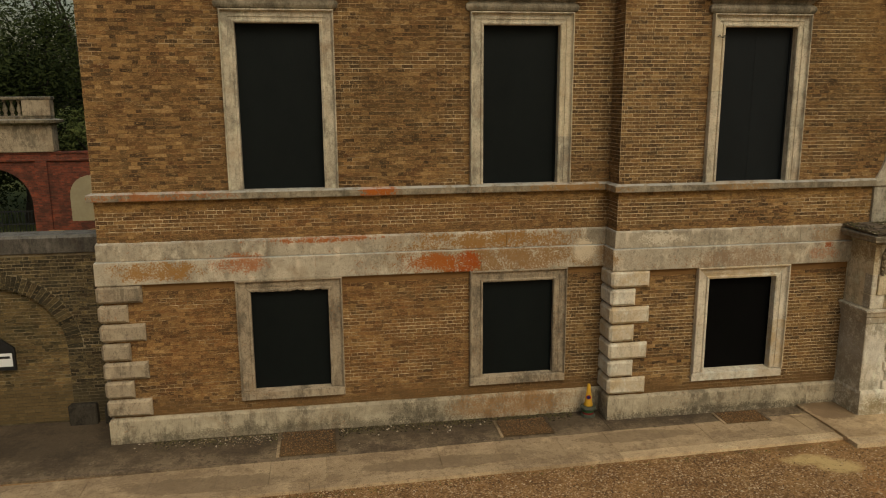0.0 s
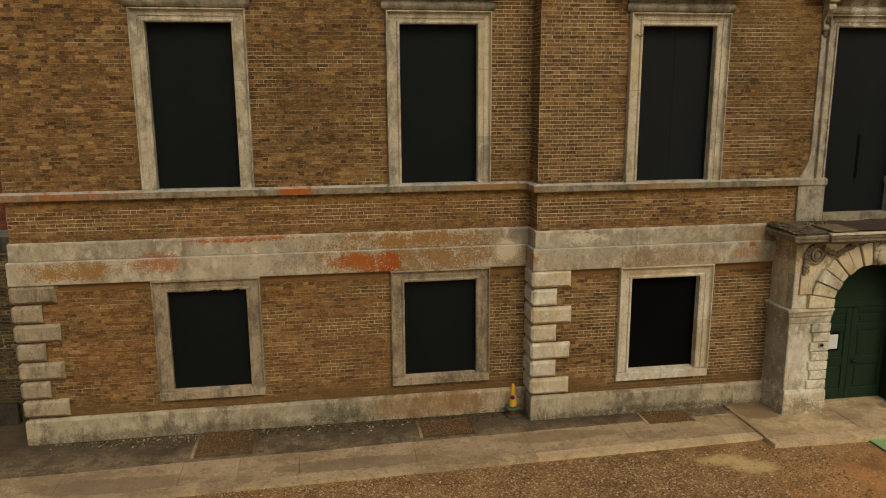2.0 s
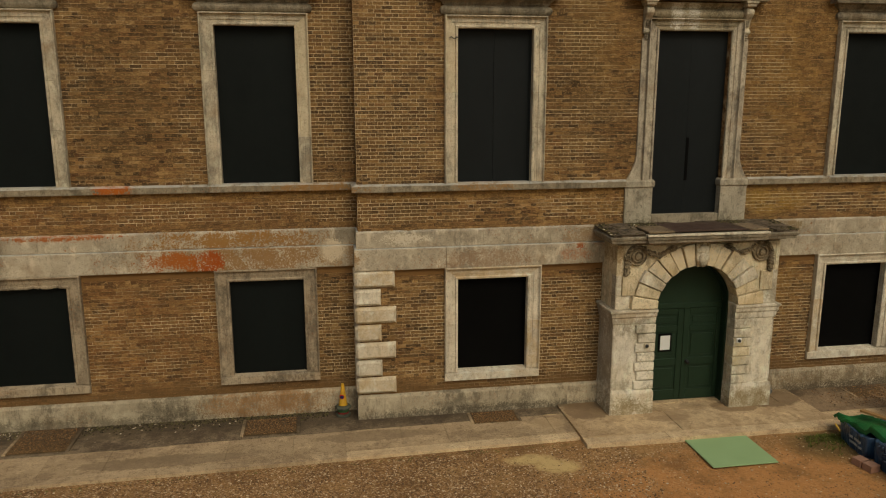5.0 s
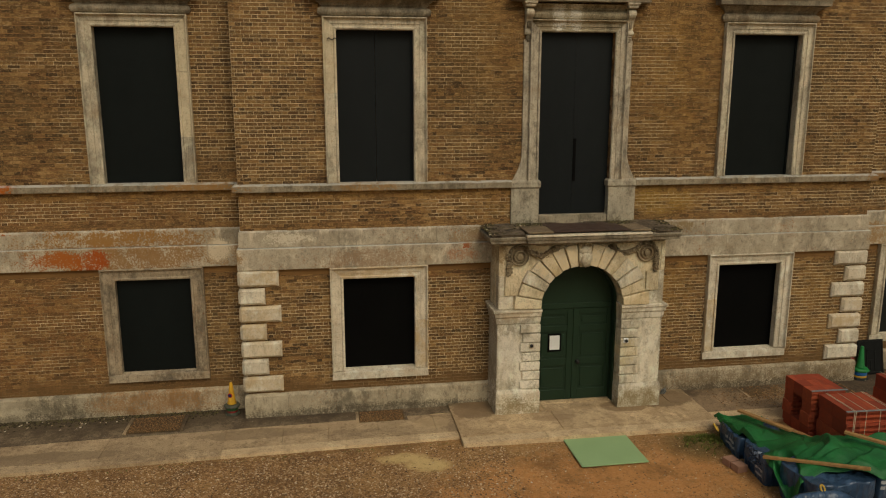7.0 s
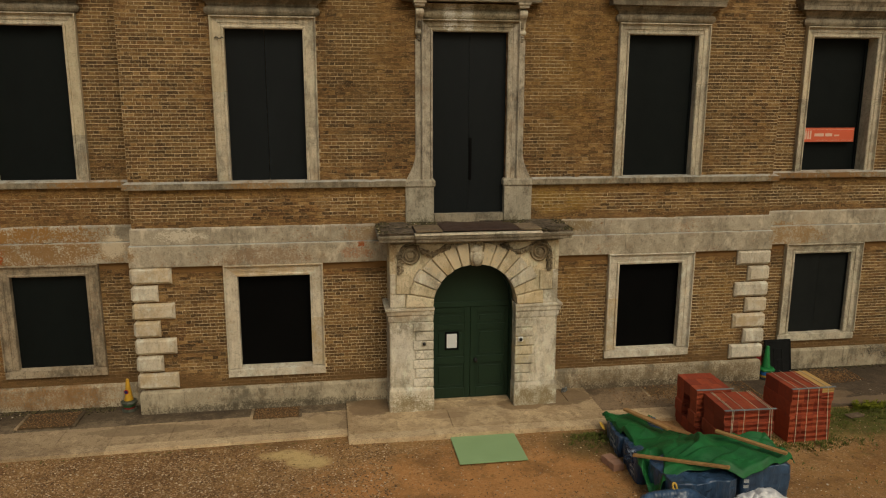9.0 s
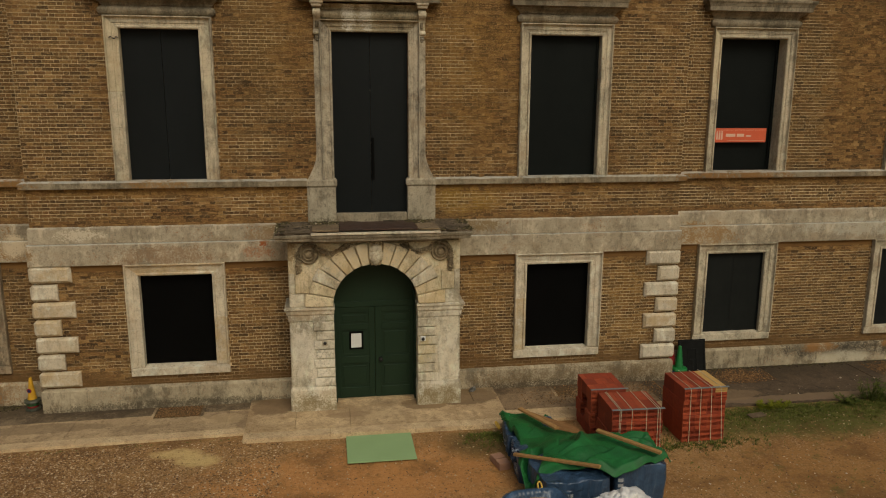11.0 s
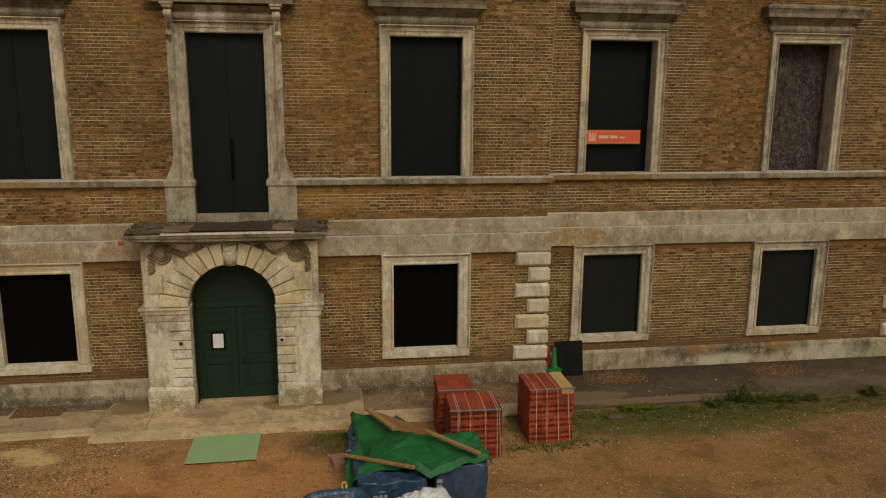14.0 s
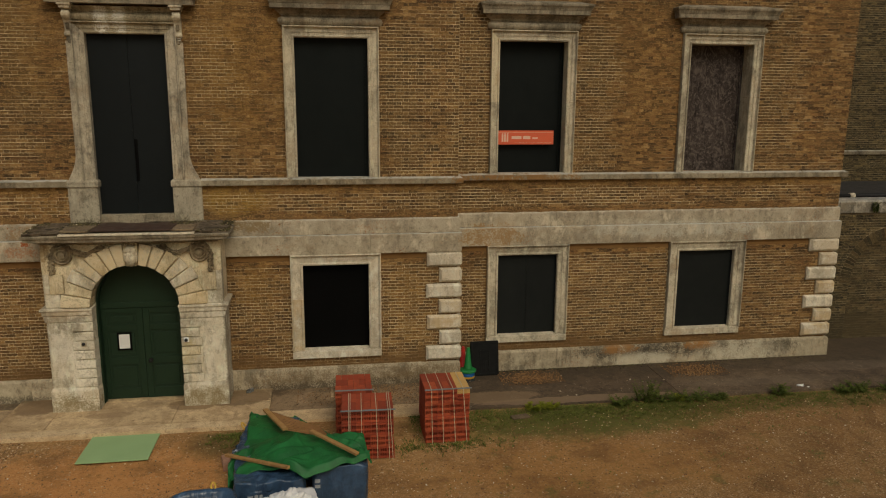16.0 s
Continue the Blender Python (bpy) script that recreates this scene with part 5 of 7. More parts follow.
scatter("stone_chips", "white flakes of stone lying on the path", "stone chips", 26, lambda r: (r.uniform(20, 31), r.uniform(12.0, 13.6), -0.01), (0.01, 0.03), CHIP, 29)
# moss and litter on the porch roof
MOSS = Nodes("dry_moss")
MOSS = MOSS.done(MOSS.ramp(MOSS.chance(), (0, (0.02, 0.016, 0.008)), (0.5, (0.06, 0.045, 0.02)), (1, (0.11, 0.095, 0.035))), 0.95)


def on_porch(r):
    x = AXIS + r.choice((-1, 1)) * (2.02 - abs(r.gauss(0, 0.45))) if r.random() < 0.6 else AXIS - 0.02 + r.choice((-1, 1)) * r.uniform(0.7, 1.45)
    y = r.uniform(12.62, 13.6) if abs(x - AXIS) > 1.35 else r.uniform(13.3, 13.6)
    return x, y, 3.93 + 0.05 * (y - 12.6)


scatter("moss", "dark crumbly soil and moss along the wall foot", "moss", 2600,
        lambda r: (r.uniform(-3.2, 5.3), 14.09 - abs(r.gauss(0, 0.16)), -0.012), (0.008, 0.026), MOSS, 30)
scatter("moss", "dark crumbly soil and moss along the wall foot", "moss", 1300,
        lambda r: (r.uniform(20.0, 29.8), 14.09 - abs(r.gauss(0, 0.09)), -0.012), (0.008, 0.022), MOSS, 33)
scatter("stone_chips", "white flakes fallen along the plinth", "stone chips", 420,
        lambda r: (r.gauss(-1.1, 0.75), 14.02 - abs(r.gauss(0.05, 0.16)), 0.0), (0.005, 0.013), CHIP, 34)
scatter("rubble", "pale mortar crumbs on the porch roof", "rubble", 260, on_porch, (0.008, 0.026), CHIP, 29)
scatter("moss", "dry brown moss and litter on the porch roof", "moss", 1500, on_porch, (0.01, 0.035), MOSS, 28)


# ---------------------------------------------------------------- sign behind the glass
def sign():
    s = thing("hanging_sign", "orange-red banner sign with white emblem and bars in a blacked-out window", "sign", at=(21.66, WING + 0.135, 5.74))
    red = plain_material("orange_red_vinyl", (0.64, 0.115, 0.05), (0.68, 0.13, 0.06), 2, 0.5)
    part("panel", boxed(-0.75, 0.69, -0.012, 0.0, -0.165, 0.165, bevel=0.003), red, s)
    LETTER = plain_material("peach_print", (0.75, 0.5, 0.38), (0.7, 0.45, 0.33), 5, 0.6)
    y0, y1 = -0.016, -0.012
    for x in (-0.56, -0.5, -0.44):
        part("emblem_bar", boxed(x - 0.02, x + 0.02, y0, y1, -0.1, 0.06), LETTER, s)
        part("emblem_dot", boxed(x - 0.018, x + 0.018, y0, y1, 0.065, 0.1, bevel=0.0015), LETTER, s)
    for a, b, h in ((-0.34, -0.1, 0.035), (-0.06, 0.12, 0.035), (0.17, 0.3, 0.02)):
        part("text_bar", boxed(a, b, y0, y1, -0.035, -0.035 + 2 * h), LETTER, s)
    part("rule", boxed(-0.66, 0.66, y0, y1, 0.118, 0.124), LETTER, s)
    part("rule", boxed(-0.3, 0.66, y0, y1, -0.128, -0.122), LETTER, s)


sign()

# ---------------------------------------------------------------- loose things along the wall
RUBBER = plain_material("black_rubber", (0.015, 0.016, 0.015), (0.035, 0.036, 0.032), 12, 0.8)


def plastic(name, c):
    return plain_material(name, c, tuple(v * 0.7 for v in c), 9, 0.5)


def traffic_cone(label, at, bands, base, material, tall=0.66, group=""):
    c = thing("traffic_cone", label, "traffic cone", group, at=at)
    turn = pose(0, 0, 0, 0, 0, 12)
    bm = rings(bmesh.new(), [[turn @ Vector((r * math.cos(math.pi / 4 * i + math.pi / 8), r * math.sin(math.pi / 4 * i + math.pi / 8), z)) for i in range(8)] for r, z in ((0.2, 0), (0.2, 0.05), (0.185, 0.065), (0.15, 0.07))])
    part("base", bm, base, c)
    bm = bmesh.new()
    turned(bm, [(0.15, 0.07), (0.145, 0.09), (0.115, 0.11), (0.035, 0.07 + tall - 0.02), (0.03, 0.07 + tall), (0.02, 0.07 + tall)], n=24)
    part("body", bm, material, c, smooth=True)
    for z0, z1, m, lab in bands:
        r = lambda z: 0.117 - 0.08 * (z - 0.11) / (tall - 0.06)
        bm = bmesh.new()
        turned(bm, [(r(z0), z0), (r(z0) + 0.002, z0 + 0.002), (r(z1) + 0.002, z1 - 0.002), (r(z1), z1)], n=24)
        part("band", bm, m, c, lab, True)
    return c


YELLOW = plastic("yellow_plastic", (0.62, 0.34, 0.025))
CONE_GREEN = plastic("green_plastic", (0.013, 0.19, 0.042))
CONE_BLUE = plastic("blue_plastic", (0.015, 0.13, 0.4))
CONE_RED = plastic("red_plastic", (0.45, 0.02, 0.015))
SKIRT = plastic("olive_grey_plastic", (0.075, 0.08, 0.055))
first = thing("traffic_cone", "yellow parking cone stacked on green and red cones", "traffic cone", at=(5.6, 13.86, -0.012))
for name_, prof_, n_, mat_, lab_ in (
        ("base", [(0.19, 0.0), (0.2, 0.01), (0.19, 0.05), (0.15, 0.06)], 8, SKIRT, "dirty grey base"),
        ("lower_cone", [(0.14, 0.055), (0.15, 0.065), (0.145, 0.1), (0.13, 0.11)], 24, plastic("dirty_red_plastic", (0.2, 0.018, 0.014)), "red lower cone"),
        ("middle_cone", [(0.145, 0.1), (0.16, 0.112), (0.15, 0.17), (0.13, 0.18)], 24, plastic("dull_green_plastic", (0.03, 0.11, 0.035)), "green middle cone"),
        ("skirt", [(0.15, 0.165), (0.215, 0.175), (0.22, 0.2), (0.205, 0.22), (0.15, 0.235), (0.12, 0.24)], 8, SKIRT, "octagonal grey skirt"),
        ("body", [(0.12, 0.235), (0.118, 0.26), (0.1, 0.3), (0.04, 0.69), (0.034, 0.71), (0.02, 0.712)], 24, YELLOW, "")):
    bm = bmesh.new()
    turned(bm, [(r_ * 0.8, z_) for r_, z_ in prof_], n=n_)
    part(name_, bm, mat_, first, lab_, n_ > 8)
disc = bmesh.new()
turned(disc, [(0.052, 0), (0.052, 0.006), (0.04, 0.008)], n=18)
bmesh.ops.transform(disc, matrix=pose(-0.022, -0.066, 0.44, 97, 0, -14), verts=disc.verts)
badge = part("badge", disc, CONE_RED, first, "round red and blue parking badge")
inner = bmesh.new()
turned(inner, [(0.036, 0.007), (0.036, 0.011)], n=18)
bmesh.ops.transform(inner, matrix=pose(-0.022, -0.066, 0.44, 97, 0, -14), verts=inner.verts)
part("badge_face", inner, plastic("navy_plastic", (0.02, 0.025, 0.12)), badge)

stack = thing("traffic_cone", "green cone stacked on blue and yellow cones", "traffic cone", at=(20.22, 13.66, -0.012))
for name_, prof_, n_, mat_, lab_ in (
        ("base", [(0.2, 0.0), (0.205, 0.01), (0.195, 0.045), (0.16, 0.055)], 8, RUBBER, "dark base"),
        ("lower_cone", [(0.15, 0.05), (0.165, 0.06), (0.16, 0.1), (0.14, 0.11)], 24, YELLOW, "yellow lower cone"),
        ("middle_cone", [(0.155, 0.1), (0.17, 0.112), (0.155, 0.2), (0.13, 0.21)], 24, CONE_BLUE, "blue middle cone"),
        ("skirt", [(0.15, 0.195), (0.205, 0.205), (0.21, 0.24), (0.19, 0.265), (0.13, 0.28), (0.1, 0.285)], 8, CONE_GREEN, "octagonal green skirt"),
        ("body", [(0.11, 0.28), (0.105, 0.3), (0.09, 0.34), (0.04, 0.78), (0.034, 0.8), (0.02, 0.802)], 24, CONE_GREEN, "")):
    bm = bmesh.new()
    turned(bm, prof_, n=n_)
    part(name_, bm, mat_, stack, lab_, n_ > 8)
traffic_cone("red cone standing in the wall corner", (20.14, 13.9, -0.012), (), CONE_RED, CONE_RED, 0.68)


PITCH = plain_material("pitch_black_plastic", (0.006, 0.0065, 0.006), (0.014, 0.014, 0.013), 9, 0.7, 60.0, 0.001, 0.1)


def leaning_panel():
    b = thing("ribbed_panel", "black ribbed plastic panel leaning on the plinth", "panel", at=(20.68, 13.82, -0.012))
    tilt = pose(0, 0, 0, -12, 0, 0)

    def lean(bm):
        bmesh.ops.transform(bm, matrix=tilt, verts=bm.verts)
        return bm
    part("sheet", lean(boxed(-0.35, 0.35, 0, 0.03, 0, 0.85, bevel=0.01)), PITCH, b)
    for x0, x1, z0, z1 in ((-0.33, -0.29, 0.03, 0.82), (0.29, 0.33, 0.03, 0.82), (-0.29, 0.29, 0.78, 0.82), (-0.24, 0.24, 0.03, 0.07), (-0.12, -0.09, 0.1, 0.62), (0.09, 0.12, 0.1, 0.62), (-0.09, 0.09, 0.59, 0.62), (-0.09, 0.09, 0.34, 0.37), (-0.02, 0.02, 0.1, 0.34)):
        part("rib", lean(boxed(x0, x1, -0.014, 0.0, z0, z1, bevel=0.004)), PITCH, b)


leaning_panel()


def door_mat():
    z = max(ground_height(x, y) for x in (12.25, 12.9, 13.5) for y in (10.55, 11.1, 11.75)) + 0.004
    m = thing("green_mat", "pale green sheet lying flat on the earth before the door", "mat", at=(12.86, 11.14, z))
    k = plain_material("pale_green_mat", (0.28, 0.41, 0.19), (0.32, 0.46, 0.22), 2, 0.8, 60, 0.002, 0.2)
    bm = boxed(-0.65, 0.65, -0.625, 0.625, 0, 0.025, bevel=0.006)
    part("sheet", bm, k, m)


door_mat()

# ---------------------------------------------------------------- packs of clay blocks
CLAY = Nodes("red_clay")
CLAY = CLAY.done(CLAY.mix(CLAY.step(CLAY.noise(12, 4), 0.3, 0.75, 0, 0.6), CLAY.ramp(CLAY.chance(), (0, (0.24, 0.036, 0.014)), (0.6, (0.35, 0.057, 0.021)), (1, (0.44, 0.085, 0.03))), (0.18, 0.045, 0.024)), 0.85, CLAY.noise(80, 3), 0.002)
CLAY_PALE = plain_material("buff_clay", (0.58, 0.36, 0.12), (0.5, 0.3, 0.1), 8, 0.85)
STRAP = plain_material("grey_plastic_strap", (0.5, 0.43, 0.29), (0.42, 0.36, 0.25), 15, 0.5)
STRIP = plain_material("grey_edge_strip", (0.2, 0.22, 0.23), (0.14, 0.16, 0.17), 10, 0.6)


def block_mesh(w, d, h, material):
    """A hollow clay block: two rows of slots run through it from front to back."""
    xs, zs = [0.0], [0.0]
    n = 3
    wall_ = 0.013
    cell = (w - wall_) / n
    for i in range(n):
        xs += [i * cell + wall_, (i + 1) * cell]
    xs.append(w)
    for a in (0.18, 0.42, 0.58, 0.82):
        zs.append(h * a)
    zs.append(h)
    verts, faces, at = [], [], {}

    def v(i, s, k):
        if (i, s, k) not in at:
            at[i, s, k] = len(verts)
            verts.append((xs[i], s * d, zs[k]))
        return at[i, s, k]
    holes = {(i, k) for i in range(1, len(xs) - 1, 2) for k in (1, 3)}
    for i in range(len(xs) - 1):
        for k in range(len(zs) - 1):
            if (i, k) in holes:
                for a, b in (((i, k), (i + 1, k)), ((i + 1, k), (i + 1, k + 1)), ((i + 1, k + 1), (i, k + 1)), ((i, k + 1), (i, k))):
                    faces.append((v(a[0], 0, a[1]), v(b[0], 0, b[1]), v(b[0], 1, b[1]), v(a[0], 1, a[1])))
                continue
            faces.append((v(i, 0, k), v(i + 1, 0, k), v(i + 1, 0, k + 1), v(i, 0, k + 1)))
            faces.append((v(i, 1, k), v(i, 1, k + 1), v(i + 1, 1, k + 1), v(i + 1, 1, k)))
    m = len(xs) - 1
    q = len(zs) - 1
    faces += [tuple(v(i, 0, 0) for i in range(m, -1, -1)) + tuple(v(i, 1, 0) for i in range(m + 1)), tuple(v(i, 0, q) for i in range(m + 1)) + tuple(v(i, 1, q) for i in range(m, -1, -1)),
              tuple(v(0, 0, k) for k in range(q + 1)) + tuple(v(0, 1, k) for k in range(q, -1, -1)), tuple(v(m, 0, k) for k in range(q, -1, -1)) + tuple(v(m, 1, k) for k in range(q + 1))]
    return mesh_of("clay_block", verts, faces, material)


def block_pack(label, at, turn, cols, rows, layers, size, pale=0, missing=(), straps=(), seed=1):
    w, d, h = size
    p = thing("block_pack", label, "block pack", "packs of clay blocks", at=at, turn=turn)
    red, buff = block_mesh(w - 0.004, d - 0.004, h - 0.003, CLAY), block_mesh(w - 0.004, d - 0.004, h - 0.003, CLAY_PALE)
    rng = random.Random(seed)
    for k in range(layers):
        ox, oy = rng.uniform(-0.02, 0.02), rng.uniform(-0.02, 0.02)
        for i in range(cols):
            for j in range(rows):
                if (i, j, k) in missing:
                    continue
                top_pale = k == layers - 1 and i >= cols - pale
                m = pose(-cols * w / 2 + i * w + ox + rng.uniform(-0.002, 0.002), j * d + oy + rng.uniform(-0.006, 0.006), k * h, 0, 0, rng.uniform(-0.3, 0.3))
                if top_pale:
                    shared("clay_block", red, p, m @ Matrix.Diagonal((1, 1, 0.62, 1)))
                    shared("clay_block", buff, p, Matrix.Translation((0, 0, h * 0.63)) @ m @ Matrix.Diagonal((1, 1, 0.36, 1)), "buff clay block")
                else:
                    shared("clay_block", red, p, m)
    W, D, H = cols * w / 2, rows * d, layers * h
    for x, lean_ in straps:
        bm = bmesh.new()
        box(bm, x - 0.006, x + 0.006, -0.024, -0.02, 0.0, H + 0.012)
        for v in bm.verts:
            v.co.x += lean_ * (H - v.co.z)
        box(bm, x - 0.006, x + 0.006, -0.024, D + 0.02, H + 0.008, H + 0.012)
        part("strap", bm, STRAP, p)
    part("edge_strip", boxed(-W - 0.02, W + 0.03, -0.03, 0.03, H + 0.0005, H + 0.008, bevel=0.002), STRIP, p, "grey edge strip")
    return p


gz = ground_height
block_pack("pack of red perforated clay blocks with grey straps, two buff", (19.22, 10.5, gz(19.2, 10.9) + 0.01), 0.5, 7, 2, 4, (0.127, 0.46, 0.281), 2, (), ((-0.33, 0.02), (-0.12, 0.03), (0.1, 0.05), (0.3, 0.08)), 5)
block_pack("pack of red perforated clay blocks bound with grey straps", (17.62, 10.03, gz(17.7, 10.4) + 0.005), -2.0, 7, 2, 4, (0.14, 0.42, 0.247), 0, (), ((-0.36, 0.0), (-0.33, -0.02), (-0.12, 0.0), (0.16, 0.02), (0.38, 0.02), (0.42, 0.05)), 6)
block_pack("hollow-stacked pack of red clay blocks", (17.4, 10.95, gz(17.4, 11.4) + 0.005), -1.5, 6, 3, 4, (0.12, 0.3, 0.252), 0, tuple((i, 1, k) for i in range(5) for k in (1, 2)), (), 7)

# ---------------------------------------------------------------- bulk bags under a tarpaulin
NAVY = Nodes("navy_woven_plastic")
NAVY = NAVY.done(NAVY.mix(NAVY.step(NAVY.noise(5, 5, 0.7), 0.35, 0.7), (0.019, 0.04, 0.075), (0.046, 0.093, 0.165)), 0.32, NAVY.noise(4, 3, 0.55, (1.3, 1.3, 0.45)), 0.09, 0.5)
# Pale noise patches paint white glints onto the crumpled navy film.
CRUMPLE = Nodes("glint_painted_film")
CRUMPLE = CRUMPLE.done(CRUMPLE.mix(CRUMPLE.step(CRUMPLE.noise(9, 6, 0.75), 0.52, 0.6), (0.016, 0.03, 0.06), (0.26, 0.3, 0.36)), 0.25, CRUMPLE.noise(9, 4, 0.6), 0.03, 0.6)
WHITE_BAG = plain_material("white_woven_bag", (0.76, 0.74, 0.71), (0.62, 0.6, 0.57), 4, 0.6, 20, 0.01)
SAND = plain_material("pale_sand", (0.42, 0.27, 0.12), (0.34, 0.21, 0.09), 8, 0.95, 90, 0.004)
TARP = Nodes("green_tarpaulin")
TARP = TARP.done(TARP.mix(TARP.step(TARP.noise(3, 5, 0.65), 0.35, 0.7), (0.008, 0.082, 0.018), (0.014, 0.15, 0.034)), 0.55, TARP.noise(7, 5, 0.65), 0.02, 0.35)
WOOD = plain_material("raw_sawn_timber", (0.42, 0.24, 0.09), (0.3, 0.16, 0.055), 4, 0.75, 30, 0.003, 0.2, (3, 3, 3))
WOOD_DARK = plain_material("brown_timber_slats", (0.31, 0.16, 0.06), (0.22, 0.105, 0.04), 4, 0.8)
CORD = plain_material("yellow_webbing", (0.6, 0.38, 0.06), (0.5, 0.3, 0.05), 12, 0.7)


def bag_mesh(w, d, h, seed, n=30, puff=0.025):
    """A filled woven sack: a boxy form with bellied sides, a slumped top and hanging wrinkles."""
    bm = bmesh.new()
    bmesh.ops.create_cube(bm, size=1.0)
    bmesh.ops.subdivide_edges(bm, edges=bm.edges, cuts=n, use_grid_fill=True)
    for v in bm.verts:
        u = v.co.copy()
        x, y, z = u.x * w, u.y * d, (u.z + 0.5) * h
        belly = 1 + (1 - (2 * u.z) ** 2) * puff - 0.05 * (0.5 - u.z)
        x *= belly * (1 - 0.05 * abs(2 * u.y) ** 10)
        y *= belly * (1 - 0.05 * abs(2 * u.x) ** 10)
        p = Vector((x * 2.2 + seed * 7, y * 2.2, z * 2.2))
        side = max(abs(u.x), abs(u.y)) > 0.49
        out = Vector((u.x, u.y, 0)).normalized() if side else Vector((0, 0, 1 if u.z > 0 else 0))
        hang = noise.noise((math.atan2(u.y, u.x) * 7 + seed, z * 1.3, seed)) * 0.028 + noise.noise(p * 4) * 0.014
        z += (0.06 * noise.noise(p * 1.3) + 0.03 * noise.noise(p * 3.3)) if u.z > 0.3 else 0
        v.co = Vector((x, y, max(0.0, z))) + out * (hang if u.z > -0.46 else 0)
    return bm


def printed(owner, sack, side, marks):
    """Bars of white print lying on a sack's face; side 'front' or 'flank'; marks are (across, up, width, height)."""
    tree_ = BVHTree.FromBMesh(sack)
    for a, z, w, h in marks:
        verts = []
        for j in range(3):
            for i in range(7):
                u, v = a + w * i / 6, z + h * j / 2
                o, d = (Vector((u, -2, v)), Vector((0, 1, 0))) if side == "front" else (Vector((-2, u, v)), Vector((1, 0, 0)))
                hit = tree_.ray_cast(o, d)[0]
                verts.append((hit if hit else o + d * 1.5) - d * 0.006)
        ob_ = new("printed_bar", mesh_of("printed_bar", verts, [(j * 7 + i, j * 7 + i + 1, j * 7 + i + 8, j * 7 + i + 7) for j in range(2) for i in range(6)], PRINT))
        ob_.parent = owner


PRINT = plain_material("faded_white_print", (0.42, 0.44, 0.45), (0.3, 0.32, 0.34), 30, 0.6)


def bulk_bag(label, x, y, turn, size, seed, material=NAVY, bars=(), flank=(), group="bulk bags under the tarpaulin"):
    b = thing("bulk_bag", label, "bulk bag", group, at=(x, y, gz(x, y) - 0.02), turn=turn)
    sack = bag_mesh(*size, seed)
    printed(b, sack, "front", bars)
    printed(b, sack, "flank", flank)
    part("sack", sack, material, b, smooth=True)
    return b


BAGS = [
    bulk_bag("full navy woven bulk bag under green tarpaulin", 15.88, 8.8, 5, (1.14, 0.98, 0.66), 1, NAVY, ((-0.36, 0.4, 0.09, 0.06), (-0.25, 0.4, 0.06, 0.06), (-0.17, 0.4, 0.05, 0.06), (-0.36, 0.3, 0.2, 0.05))),
    bulk_bag("full navy woven bulk bag under green tarpaulin", 17.06, 8.95, 3, (0.93, 0.9, 0.74), 2, NAVY, ((-0.44, 0.5, 0.09, 0.06), (-0.44, 0.4, 0.09, 0.06))),
    bulk_bag("navy bulk bag with crumpled clear film at its side", 15.66, 9.85, -6, (0.88, 0.9, 0.52), 3, NAVY, (), ((-0.36, 0.22, 0.16, 0.05), (-0.17, 0.22, 0.06, 0.05), (-0.1, 0.3, 0.12, 0.05), (-0.32, 0.12, 0.2, 0.04))),
    bulk_bag("navy bulk bag slumped under green tarpaulin", 15.76, 10.82, -8, (0.98, 0.95, 0.42), 4, NAVY, (), ((-0.3, 0.24, 0.22, 0.05), (-0.05, 0.24, 0.14, 0.05), (-0.34, 0.14, 0.1, 0.05), (-0.2, 0.14, 0.24, 0.05))),
    bulk_bag("navy bulk bag slumped under green tarpaulin", 16.55, 9.72, 5, (0.75, 0.55, 0.45), 5),
]
film = thing("plastic_film", "crumpled clear and blue plastic film hanging over bags", "plastic film", at=(0, 0, 0))
nu, nv = 30, 22
pts = []
for j in range(nv + 1):
    for i in range(nu + 1):
        u, v = i / nu, j / nv
        y = 9.5 + 0.62 * u
        z = gz(15.2, y) + 0.2 + (0.34 - 0.06 * u) * v
        k = Vector((u * 5, v * 5, 0.5))
        x = 15.27 - 0.1 * math.sin(math.pi * (0.15 + 0.7 * v)) * math.sin(math.pi * u) + 0.06 * noise.noise(k) + 0.05 * noise.noise(k * 2.3) + 0.025 * noise.noise(k * 5) 
        pts.append((x, y, z + 0.03 * noise.noise(k * 2)))
me = mesh_of("sheet", pts, [(j * (nu + 1) + i, j * (nu + 1) + i + 1, (j + 1) * (nu + 1) + i + 1, (j + 1) * (nu + 1) + i) for j in range(nv) for i in range(nu)], CRUMPLE, False)
ob = new("sheet", me)
ob.parent = film
ob.modifiers.new("thickness", "SOLIDIFY").thickness = 0.004
white = thing("bulk_bag", "white bulk bag, bulging and tied at the top", "bulk bag", at=(16.24, 7.26, gz(16.3, 7.3) - 0.02), turn=10)
part("sack", bag_mesh(0.98, 0.85, 0.83, 8, 16, 0.12), WHITE_BAG, white, smooth=True)
bm = bmesh.new()
for q in range(7):
    r = random.Random(q + 3)
    blob(bm, (r.uniform(-0.26, 0.26), r.uniform(-0.1, 0.22), 0.82 + r.uniform(0, 0.07)), (0.17, 0.16, 0.11), 0.8, 4)
part("gathered_top", bm, WHITE_BAG, white, smooth=True)
sandy = thing("bulk_bag", "open navy bulk bag half full of sand", "bulk bag", at=(14.96, 7.36, gz(15, 7.5) + 0.0), turn=6)
bm = bmesh.new()
